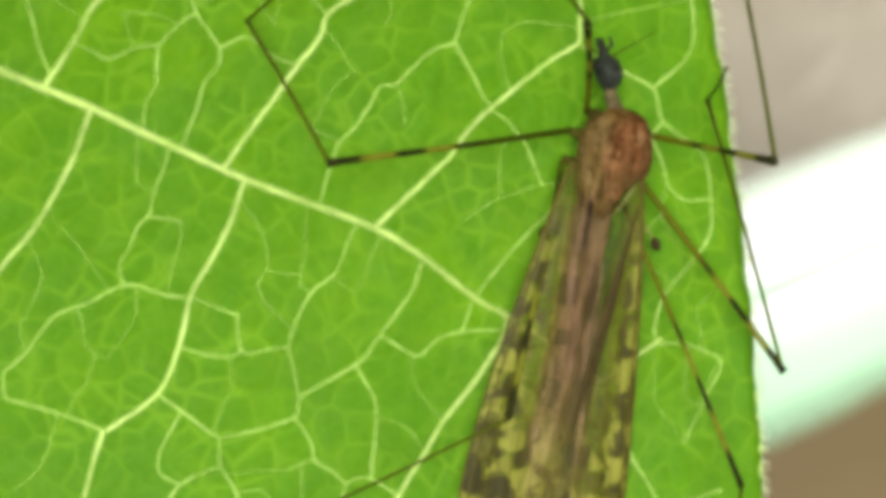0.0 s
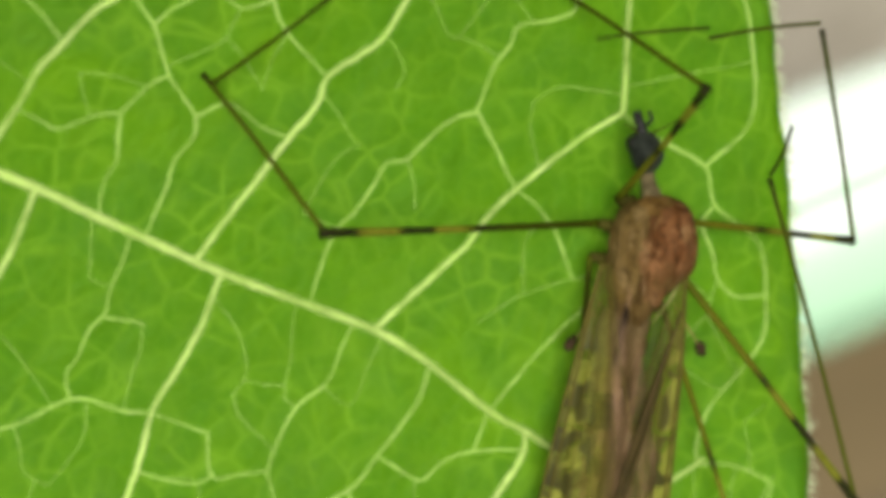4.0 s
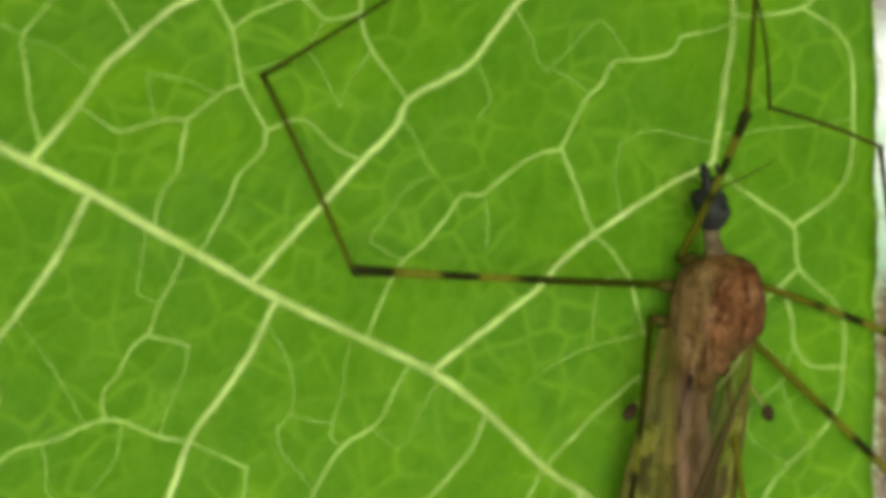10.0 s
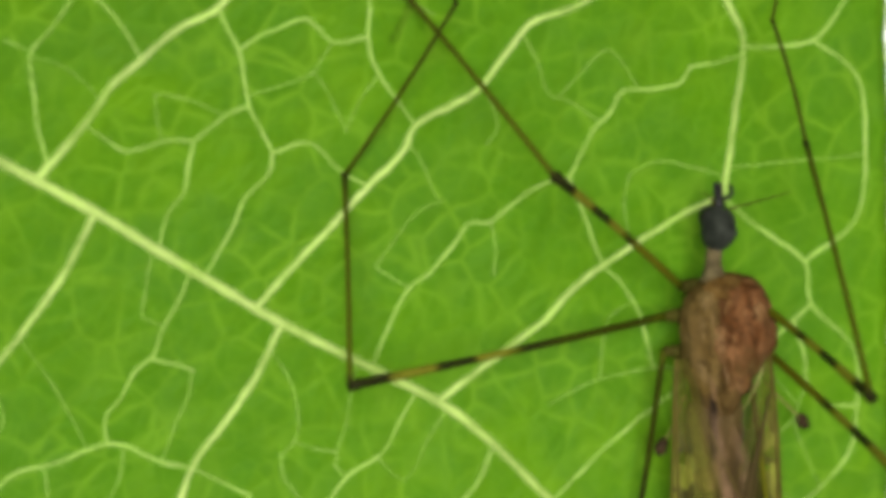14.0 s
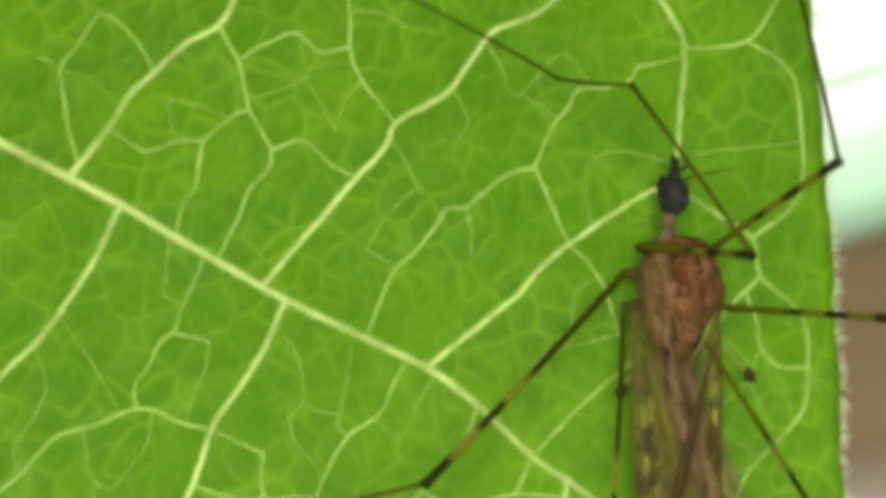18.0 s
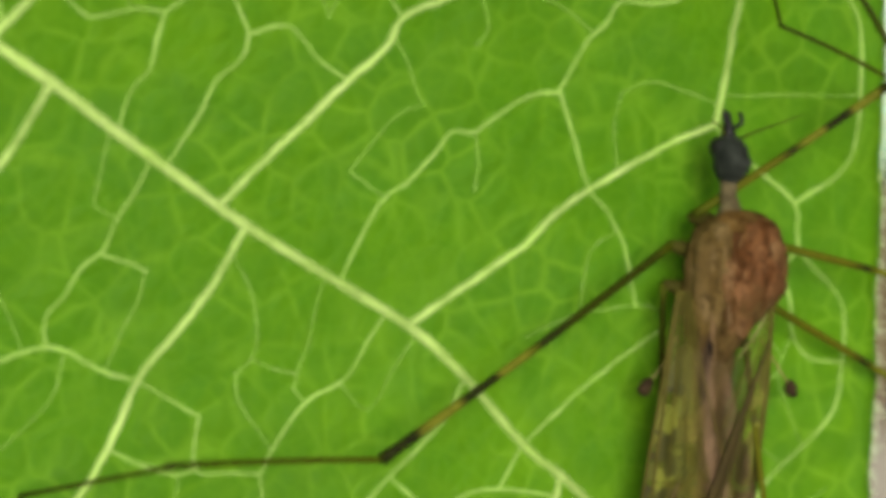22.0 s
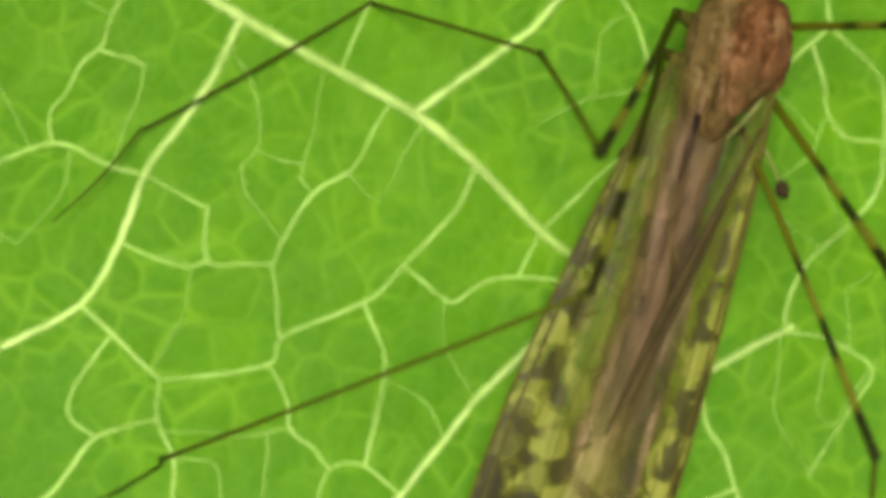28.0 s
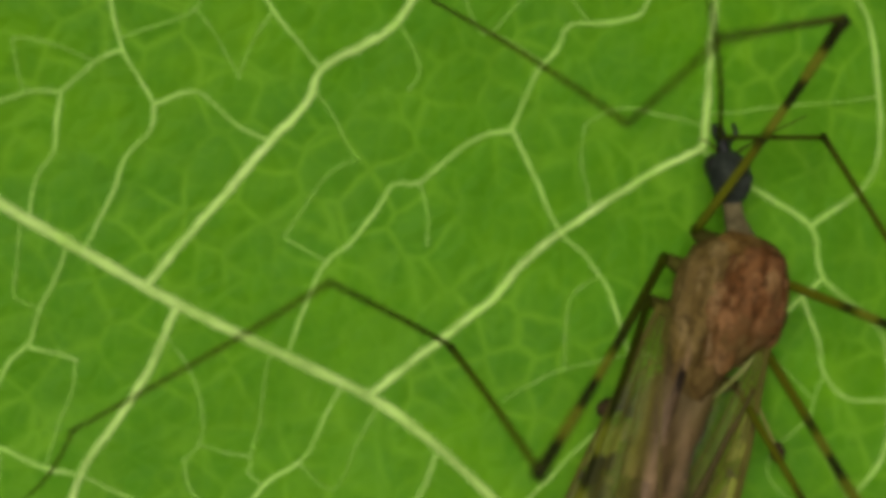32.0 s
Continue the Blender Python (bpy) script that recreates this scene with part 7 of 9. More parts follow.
    walk(LEGS['L1'][2], poses((0, -2.09, 3.42, -1.25, -86, -33, 31), (0.5, -2.43, 3.62, -1.38, -79, -33, 29), (1, -3.36, 3.81, -1.41, -74, -34, 37), (1.5, -2.96, 3.64, -1.26, -81, -34, 35), (2, -2.77, 3.61, -1.36, -79, -34, 33), (2.5, -2.06, 3.15, -1.12, -76, -34, 36), (4.5, -1.91, 3.84, -1.36, -70, -35, 38), (5, 0.71, 1.34, -.71, -48, 8, -26), (5.5, 1.3, 2.27, -.7, -41, 7, -25), (5.75, -1.11, 3.69, 2.62, -57, 50, -78), (6, -3.52, 5.11, 5.94, -128, 46, -178), (6.5, 0.27, 4.72, -1.37, -36, 41, -133), (7, -.06, 4.6, -1.39, -40, 42, -134), (7.5, 0.13, 4.54, -1.38, -32, 41, -133), (8, 0.23, 4.53, -1.28, -29, 41, -132), (8.5, 0.47, 4.62, -1.33, -39, 47, -138), (9, 0.41, 4.55, -1.33, -34, 45, -137), (9.5, 0.33, 4.5, -1.32, -31, 44, -136), (9.8, 0.54, 4.52, -1.36, -32, 45, -136), (9.9, 0.52, 5.05, -1.19, 18, 10, -132), (10, 0.5, 5.57, -1.03, 66, -16, -155), (10.2, 0.49, 5.6, -1.08, 68, -15, -152), (10.4, 1.47, 4.45, -1.31, 48, -18, -158), (10.6, 1.25, 4.49, -1.13, 64, -19, -159), (10.8, 0.64, 4.01, -.33, 66, -17, -156), (11, -1.55, 3.43, -.57, 65, -15, -150), (11.1, -3.61, 4.19, -1.06, 65, -14, -148), (11.2, -6.83, 5.4, 4.33, 143, -6, -177), (11.5, -6.25, 5.81, 3.11, 142, -9, -174), (11.8, -6.28, 5.5, 4.57, 143, -8, -175), (12, -6.02, 5.44, 4.88, 144, -8, -175), (12.4, -5.93, 5.7, 4.92, 145, -6, -177), (13, -6.58, 6.1, 3.87, 144, -7, -176), (13.5, -6.25, 6.94, 2.81, 141, -6, -177), (13.75, -5.86, 6.58, 0.93, 100, -15, -161), (14, -5.47, 6.23, -.96, 58, -12, -144), (14.2, -3.33, 4.08, -.79, 73, -12, -144), (14.5, -7.34, 4.73, 4.35, 97, -12, -143), (14.8, -6.88, 4.53, 5.14, 98, -12, -140), (15.1, -4.53, 3.73, -.86, 94, -13, -131), (15.4, -3.49, 3.67, -.3, 102, -14, -126), (15.7, -2.43, 3.63, 0.19, 104, -15, -120), (16, -1.56, 3.57, 0.57, 95, -16, -114), (16.25, -.92, 3.51, 0.77, 77, -15, -99), (16.5, -.36, 3.44, 0.83, 70, -13, -90), (17, -.6, 3.46, 0.73, 71, -13, -93), (17.5, -.65, 3.42, 0.7, 70, -14, -94), (18, -.76, 3.36, 0.59, 62, -13, -92), (18.5, -.4, 4.28, 0.31, 80, -7, -75), (19, -3, 5.77, 5.36, 123, -11, -55), (19.3, 0.54, 4.49, -1.45, 86, -7, -73), (19.5, -2.36, 5.18, 5.45, 110, -7, -74), (19.7, 1.05, 4.53, -1.37, 88, -7, -75), (20, 1.16, 4.33, -1.3, 90, -7, -80), (20.25, 0.36, 4.39, 0.36, 124, 4, -114), (20.5, -.45, 4.45, 2.02, 150, 30, -139), (21, -.53, 4.04, 2.92, 153, 29, -138), (21.5, -.56, 3.92, 3.01, 151, 31, -139), (22, -.62, 4.17, 3.98, 149, 35, -142), (23, -.59, 3.94, 3.51, 148, 34, -141), (23.5, -.54, 3.76, 3.77, 150, 32, -140), (23.75, -.35, 3.59, 1.45, 105, 29, -134), (24, -.17, 3.42, -.87, 62, 29, -127), (24.3, 0.16, 3.58, -.56, 63, 28, -130), (24.7, -.81, 3.06, -.27, 59, 24, -138), (25, -.97, 2.8, -.19, 60, 24, -137), (25.5, -1.02, 2.48, -.11, 48, 24, -137), (28, -.32, 2.65, -.8, 53, 29, -130), (28.5, -1.01, 2.53, -.78, 52, 31, -128), (29, -.77, 2.91, -1.37, 40, 61, -85), (29.25, -1.87, 2.48, 1.9, 135, 64, 12), (29.5, -2.98, 2.04, 5.18, 162, 28, 42), (30, -2.61, 2.3, 4.5, 165, 34, 40), (30.5, -2.63, 2.23, 4.5, 163, 37, 39), (31, -2.72, 1.95, 4.04, 163, 30, 41), (31.5, -2.67, 1.76, 5.75, 164, 32, 41), (32, -2.92, 2.12, 6.75, 163, 31, 41)))
    walk(LEGS['L1'][3], poses((0, -3.23, 5.18, -1.12, -77, -29, 23), (0.5, -3.62, 5.31, -1.06, -66, -29, 25), (1, -4.84, 5.23, -.94, -54, -29, 24), (1.5, -4.28, 5.25, -1, -55, -27, 22), (2, -4.07, 5.23, -1.03, -55, -27, 22), (2.5, -3.49, 4.63, -.71, -53, -29, 24), (4.5, -3.44, 5.15, -.77, -49, -28, 23), (5, 1.57, 2.67, 0.68, -22, -6, 7), (5.5, 2.06, 3.45, 0.87, -21, -6, 7), (5.75, -.23, 3.47, 2.95, -16, 47, -11), (6, -2.52, 3.5, 5.04, -146, 75, -157), (6.5, 0.41, 3.06, -.1, -76, 81, -91), (7, 0.15, 2.89, -.19, -127, 79, -137), (7.5, 0.16, 2.92, -.04, -151, 73, -160), (7.75, 0.16, 2.94, 0.03, -12, 54, -23), (8, 0.17, 2.96, 0.11, -2, 5, -17), (8.5, 0.47, 2.84, -.21, 0, 2, -17), (9, 0.32, 2.84, -.11, -1, 0, -17), (9.5, 0.21, 2.85, -.04, 0, 1, -17), (9.8, 0.39, 2.85, -.09, 0, 1, -17), (10, -.12, 7.41, -.21, -40, -35, -3), (10.2, -.22, 7.42, -.32, -41, -36, -2), (10.4, 1.3, 6.07, 0.03, -34, -25, -12), (10.6, 0.86, 6.35, -.25, -41, -31, -6), (10.8, 0.1, 5.86, 0.49, -42, -33, -4), (11, -2.3, 5.2, 0.28, -39, -32, -5), (11.1, -4.45, 5.91, -.2, -38, -32, -6), (11.2, -7.1, 6.64, 2.65, -28, -27, -9), (11.5, -6.65, 7.07, 1.47, -28, -28, -8), (11.65, -6.64, 6.91, 2.19, -78, -41, 12), (11.8, -6.63, 6.75, 2.91, -134, -35, 38), (12, -6.36, 6.66, 3.2, -141, -32, 42), (12.4, -6.18, 6.91, 3.22, -143, -33, 41), (12.7, -6.53, 7.11, 2.7, -84, -42, 13), (13, -6.89, 7.31, 2.18, -27, -29, -10), (13.5, -6.51, 8.25, 1.2, -30, -27, -12), (14, -6.33, 7.81, 0.12, -32, -29, -10), (14.2, -4.42, 5.77, -.21, -30, -29, -10), (14.5, -8.62, 6.38, 4.11, -28, -30, -9), (14.8, -8.25, 6.1, 4.87, -25, -31, -9), (15.1, -6.13, 5.07, -.99, -22, -32, -8), (15.4, -5.21, 4.79, -.73, -20, -33, -8), (15.7, -4.26, 4.52, -.32, -17, -34, -7), (16, -3.5, 4.37, 0.4, -14, -36, -7), (16.25, -2.93, 3.95, 1.22, -12, -36, -7), (16.5, -2.34, 3.6, 1.52, -9, -37, -6), (17, -2.57, 3.72, 1.41, -13, -41, -5), (17.5, -2.61, 3.72, 1.4, -15, -45, -4), (18, -2.6, 3.65, 1.55, -20, -50, -2), (18.5, -2.41, 3.8, 0.68, -20, -52, -1), (18.75, -3.36, 4.19, 2.45, -130, -71, 103), (19, -4.31, 4.58, 4.22, -171, -29, 138), (19.15, -2.89, 4.24, 1.46, -129, -65, 109), (19.3, -1.47, 3.9, -1.3, -32, -56, 25), (19.4, -2.86, 4.24, 1.72, -146, -57, 129), (19.5, -4.24, 4.58, 4.74, -177, -8, 148), (19.6, -2.61, 4.28, 1.72, -138, -60, 123), (19.7, -.98, 3.99, -1.29, -24, -47, 20), (20, -.91, 3.98, -1.31, -17, -45, 19), (20.5, -.47, 5.85, 0.45, -39, -36, 13), (21, -.47, 5.35, 1.29, -34, -37, 14), (21.5, -.51, 5.3, 1.42, -34, -37, 14), (21.75, -.49, 5.48, 1.97, -88, -41, 23), (22, -.48, 5.67, 2.51, -142, -38, 33), (23, -.53, 5.44, 2.03, -137, -39, 31), (23.5, -.47, 5.2, 2.24, -141, -37, 33), (23.75, -1.21, 4.67, 1.12, -88, -38, 31), (24, -1.94, 4.14, 0, -35, -37, 30), (24.3, -1.55, 4.46, 0.27, -37, -37, 30), (24.7, -2.34, 4.12, 0.71, -35, -32, 25), (25, -2.54, 3.84, 0.75, -35, -33, 26), (25.5, -2.5, 3.25, 1.17, -24, -29, 23), (28, -1.99, 3.25, 0.32, -28, -32, 25), (28.5, -2.72, 3.02, 0.33, -27, -33, 26), (29, -2, 1.39, -.61, -29, -43, 32), (29.25, -2.63, 1.17, 1.4, -105, -58, 84), (29.5, -3.25, 0.94, 3.42, -166, -32, 119), (30, -3.13, 1.15, 2.83, -148, -50, 109), (30.5, -3.19, 1, 2.9, -136, -54, 103), (31, -3.07, 0.83, 2.3, -153, -44, 114), (31.5, -3.09, 0.63, 4.03, -146, -45, 114), (32, -3.29, 0.97, 5.03, -164, -28, 123)))
    walk(LEGS['R2'][0], poses((0, 1, -1.6, -.15, 71, 42, 31), (0.5, 1, -1.6, -.15, 64, 41, 27), (1, 1, -1.6, -.15, 50, 35, 15), (1.5, 1, -1.6, -.15, 50, 34, 14), (2, 1, -1.6, -.15, 59, 37, 19), (2.5, 1, -1.6, -.15, 57, 38, 20), (4.5, 1, -1.6, -.15, 59, 37, 20), (5, 1, -1.6, -.15, 93, 44, 54), (5.5, 1, -1.6, -.15, 93, 44, 54), (6, 1, -1.6, -.15, 93, 44, 55), (6.5, 1, -1.6, -.15, 70, 42, 37), (7, 1, -1.6, -.15, 90, 45, 54), (7.5, 1, -1.6, -.15, 92, 45, 56), (8, 1, -1.6, -.15, 94, 44, 57), (8.5, 1, -1.6, -.15, 92, 45, 52), (9, 1, -1.6, -.15, 95, 45, 55), (9.5, 1, -1.6, -.15, 90, 45, 50), (9.8, 1, -1.6, -.15, 96, 45, 56), (10, 1, -1.6, -.15, 99, 44, 59), (10.2, 1, -1.6, -.15, 99, 44, 60), (10.4, 1, -1.6, -.15, 100, 44, 63), (10.6, 1, -1.6, -.15, 99, 44, 59), (10.8, 1, -1.6, -.15, 99, 44, 57), (11, 1, -1.6, -.15, 99, 45, 55), (11.2, 1, -1.6, -.15, 100, 45, 54), (11.35, 1, -1.6, -.15, 45, 34, 11), (11.5, 1, -1.6, -.15, 13, 3, -7), (11.65, 1, -1.6, -.15, 46, 32, 10), (11.8, 1, -1.6, -.15, 99, 42, 49), (12, 1, -1.6, -.15, 99, 42, 50), (12.4, 1, -1.6, -.15, 99, 42, 46), (13, 1, -1.6, -.15, 99, 42, 48), (13.5, 1, -1.6, -.15, 99, 43, 43), (13.75, 1, -1.6, -.15, 43, 31, 2), (14, 1, -1.6, -.15, 8, 0, -13), (14.1, 1, -1.6, -.15, 42, 33, 3), (14.2, 1, -1.6, -.15, 100, 45, 47), (14.35, 1, -1.6, -.15, 42, 33, 5), (14.5, 1, -1.6, -.15, 7, 2, -10), (16.5, 1, -1.6, -.15, -7, 12, -10), (17, 1, -1.6, -.15, -6, 15, -10), (17.5, 1, -1.6, -.15, -7, 12, -10), (18, 1, -1.6, -.15, -7, 14, -10), (18.5, 1, -1.6, -.15, -13, 6, -9), (19, 1, -1.6, -.15, -9, 1, -8), (19.15, 1, -1.6, -.15, 13, 47, -6), (19.3, 1, -1.6, -.15, 119, 73, 86), (19.4, 1, -1.6, -.15, 12, 45, -7), (19.5, 1, -1.6, -.15, -9, -4, -9), (19.6, 1, -1.6, -.15, 9, 46, -9), (19.7, 1, -1.6, -.15, 128, 75, 98), (19.85, 1, -1.6, -.15, 15, 50, -13), (20, 1, -1.6, -.15, 4, 4, -22), (20.5, 1, -1.6, -.15, 4, 1, -22), (21, 1, -1.6, -.15, 5, 0, -22), (21.5, 1, -1.6, -.15, 6, 0, -22), (21.75, 1, -1.6, -.15, 12, 49, -14), (22, 1, -1.6, -.15, 137, 78, 112), (22.5, 1, -1.6, -.15, 13, 50, -14), (23, 1, -1.6, -.15, 7, 2, -24), (23.5, 1, -1.6, -.15, 7, 2, -24), (24, 1, -1.6, -.15, 11, 1, -24), (24.3, 1, -1.6, -.15, 12, 0, -24), (24.7, 1, -1.6, -.15, 19, 9, -22), (25, 1, -1.6, -.15, 25, 15, -19), (25.5, 1, -1.6, -.15, 18, 13, -20), (27.5, 1, -1.6, -.15, 12, 15, -19), (28, 1, -1.6, -.15, 19, 12, -20), (28.5, 1, -1.6, -.15, 23, 18, -18), (29, 1, -1.6, -.15, 19, 12, -20), (29.5, 1, -1.6, -.15, 18, 14, -19), (30, 1, -1.6, -.15, 19, 9, -21), (30.5, 1, -1.6, -.15, 20, 14, -19), (31, 1, -1.6, -.15, 18, 7, -22), (31.5, 1, -1.6, -.15, 13, 7, -22), (32, 1, -1.6, -.15, 14, 8, -22)))
    walk(LEGS['R2'][1], poses((0, 5.02, -5.8, 1.31, -102, -22, 27), (0.5, 4.94, -5.67, 1.82, -111, -22, 28), (1, 4.32, -5.47, 3.01, -122, -21, 29), (1.5, 4.19, -5.54, 3.06, -125, -22, 28), (2, 4.45, -5.83, 2.34, -108, -23, 26), (2.5, 4.6, -5.66, 2.42, -109, -22, 27), (4.5, 4.5, -5.8, 2.32, -109, -24, 23), (4.75, 5.12, -5.54, 0.97, -101, -37, -29), (5, 5.73, -5.28, -.38, -83, -39, -89), (5.5, 5.73, -5.28, -.39, -84, -39, -86), (6, 5.73, -5.28, -.41, -85, -39, -82), (6.5, 5.5, -5.26, 1.37, -90, -39, -83), (7, 5.85, -5.14, -.12, -86, -39, -82), (7.5, 5.9, -5.06, -.3, -87, -39, -81), (8, 5.84, -5.12, -.47, -87, -39, -83), (8.5, 5.64, -5.4, -.27, -89, -39, -84), (9, 5.72, -5.29, -.5, -91, -39, -82), (9.5, 5.59, -5.47, -.16, -92, -39, -81), (9.8, 5.69, -5.32, -.57, -90, -39, -82), (10, 5.75, -5.21, -.79, -89, -39, -82), (10.2, 5.84, -5.09, -.81, -48, -36, -93), (10.4, 5.91, -4.97, -.92, -10, -28, -98), (10.6, 5.75, -5.19, -.84, -10, -28, -98), (10.8, 5.58, -5.41, -.84, -11, -28, -98), (11, 5.47, -5.54, -.83, -12, -27, -98), (11.2, 5.35, -5.67, -.89, -13, -26, -98), (11.35, 3.24, -4.31, 2.4, -60, -32, -94), (11.5, 1.12, -2.96, 5.69, -108, -32, -86), (11.65, 3.1, -4.45, 2.42, -61, -32, -94), (11.8, 5.09, -5.94, -.85, -16, -26, -100), (12, 5.14, -5.88, -.87, -86, -33, -90), (12.4, 4.84, -6.16, -.87, -16, -26, -100), (13, 4.99, -6.03, -.86, -13, -26, -100), (13.5, 4.58, -6.37, -.85, -15, -26, -100), (13.75, 2.67, -4.41, 2.47, -61, -31, -96), (14, 0.77, -2.45, 5.79, -108, -31, -89), (14.1, 2.77, -4.32, 2.43, -60, -30, -98), (14.2, 4.78, -6.2, -.92, -14, -24, -103), (14.35, 2.91, -4.25, 2.44, -59, -28, -100), (14.5, 1.04, -2.3, 5.81, -106, -29, -95), (16.5, 2.36, -1.13, 5.68, -103, -26, -84), (17, 2.61, -1.26, 5.62, -98, -26, -86), (17.5, 2.32, -1.12, 5.68, -99, -26, -85), (18, 2.52, -1.13, 5.64, -102, -26, -85), (18.5, 1.85, -.42, 5.67, -103, -27, -86), (19, 1.18, -.72, 5.78, -105, -27, -88), (19.3, 6.01, -4.79, -1, -87, -27, -88), (19.5, 0.77, -.6, 5.76, -104, -27, -86), (19.7, 6.15, -4.52, -1.09, -87, -27, -89), (20, 1.22, -2.17, 5.82, -106, -26, -83), (20.5, 0.93, -2.03, 5.83, -106, -26, -82), (21, 0.77, -2.09, 5.83, -109, -26, -80), (21.5, 0.74, -2.18, 5.82, -108, -25, -79), (22, 6.42, -3.99, -1.09, -88, -26, -83), (23, 0.91, -2.4, 5.8, -105, -25, -78), (23.5, 0.88, -2.38, 5.8, -105, -25, -79), (24, 0.64, -2.74, 5.73, -107, -23, -68), (24.3, 0.54, -2.76, 5.72, -107, -22, -65), (24.7, 1.09, -3.74, 5.45, -106, -22, -65), (25, 1.51, -4.42, 5.12, -105, -22, -65), (25.5, 1.62, -3.74, 5.42, -114, -20, -60), (27.5, 2.01, -3.27, 5.52, -119, -22, -63), (28, 1.48, -3.87, 5.38, -115, -22, -65), (28.5, 1.92, -4.32, 5.12, -114, -21, -62), (29, 1.39, -3.87, 5.39, -116, -23, -66), (29.5, 1.72, -3.83, 5.37, -115, -22, -64), (30, 1.17, -3.73, 5.46, -114, -23, -66), (30.5, 1.57, -4.03, 5.31, -114, -23, -66), (31, 0.99, -3.56, 5.52, -118, -21, -62), (31.5, 1.19, -3.16, 5.64, -123, -20, -60), (32, 1.24, -3.27, 5.61, -125, -22, -63)))
    walk(LEGS['R2'][2], poses((0, 2.42, 0.54, -.08, -14, -18, 2), (0.5, 2.72, 0.54, -.53, -18, -22, 3), (1, 2.6, 0.39, -.4, -19, -21, 3), (1.5, 2.88, 0.22, -.69, -18, -22, 3), (2, 2.27, 0.51, 0.32, -19, -23, 4), (2.5, 2.31, 0.62, 0.32, -19, -25, 5), (4.5, 2.75, 0.66, 0.27, -23, -23, 4), (5, 12.68, -4.68, 0.26, -23, -23, 4), (5.5, 12.65, -4.33, 0.14, -23, -23, 4), (6, 12.6, -3.98, 0.02, -23, -23, 4), (6.5, 12.44, -4.35, 1.41, -23, -23, 4), (7, 12.71, -3.84, 0.27, -23, -23, 4), (7.5, 12.78, -3.8, -.04, -23, -23, 4), (8, 12.75, -3.99, -.2, -23, -23, 4), (8.5, 12.59, -4.58, -.19, -23, -23, 4), (9, 12.66, -4.39, -.63, -23, -23, 4), (9.5, 12.52, -4.54, -.32, -23, -23, 4), (9.8, 12.62, -4.33, -.6, -23, -23, 4), (10, 12.67, -4.18, -.73, -23, -23, 4), (10.2, 11.13, -2.57, 3.02, -23, -23, 4), (10.4, 7.5, -1.94, 5.19, -23, -23, 4), (10.6, 7.42, -2.16, 5.24, -23, -23, 4), (10.8, 7.32, -2.37, 5.22, -23, -23, 4), (11, 7.36, -2.64, 5.25, -23, -23, 4), (11.2, 7.39, -2.91, 5.22, -23, -23, 4), (11.5, 7.85, -3.64, 3.87, -23, -23, 4), (11.8, 7.43, -3.33, 5.21, -23, -23, 4), (12, 12.13, -5.65, -.49, -23, -23, 4), (12.4, 7.24, -3.61, 5.19, -23, -23, 4), (13, 7.1, -3.31, 5.24, -23, -23, 4), (13.5, 6.92, -3.77, 5.22, -23, -23, 4), (14, 7.45, -3.43, 3.95, -23, -23, 4), (14.2, 7.03, -3.87, 5.28, -23, -23, 4), (14.5, 7.67, -3.76, 4.1, -23, -23, 4), (16.5, 9.21, -1.14, 4.25, -23, -23, 4), (17, 9.56, -1.16, 4.76, -23, -23, 4), (17.5, 9.25, -1.04, 4.68, -23, -23, 4), (18, 9.38, -1.17, 4.28, -23, -23, 4), (18.5, 8.71, -.62, 4.25, -23, -23, 4), (19, 7.98, -1.24, 4.21, -23, -23, 4), (19.3, 12.99, -4.35, -.67, -23, -23, 4), (19.5, 7.6, -.86, 4.27, -23, -23, 4), (19.7, 13.14, -4.23, -.75, -23, -23, 4), (20, 8, -2.22, 4.09, -23, -23, 4), (20.5, 7.72, -1.99, 4.11, -23, -23, 4), (21, 7.47, -1.94, 3.81, -23, -23, 4), (21.5, 7.46, -1.79, 3.89, -23, -23, 4), (22, 13.34, -2.97, -.83, -23, -23, 4), (23, 7.67, -1.76, 4.12, -23, -23, 4), (23.5, 7.65, -1.83, 4.13, -23, -23, 4), (24, 7.15, -1.02, 3.82, -23, -23, 4), (24.3, 6.9, -.58, 3.8, -23, -23, 4), (24.7, 7.47, -1.51, 3.64, -23, -23, 4), (25, 7.9, -2.15, 3.39, -23, -23, 4), (25.5, 7.63, -1.34, 2.75, -23, -23, 4), (27.5, 8.05, -1.58, 2.41, -23, -23, 4), (28, 7.69, -2.23, 2.6, -23, -23, 4), (28.5, 8.06, -2.31, 2.43, -23, -23, 4), (29, 7.62, -2.38, 2.55, -23, -23, 4), (29.5, 7.92, -2.05, 2.66, -23, -23, 4), (30, 7.47, -2.21, 2.81, -23, -23, 4), (30.5, 7.86, -2.36, 2.73, -23, -23, 4), (31, 7.01, -1.7, 2.47, -23, -23, 4), (31.5, 6.97, -1.39, 2.1, -23, -23, 4), (32, 7.05, -2.05, 1.91, -23, -23, 4)))
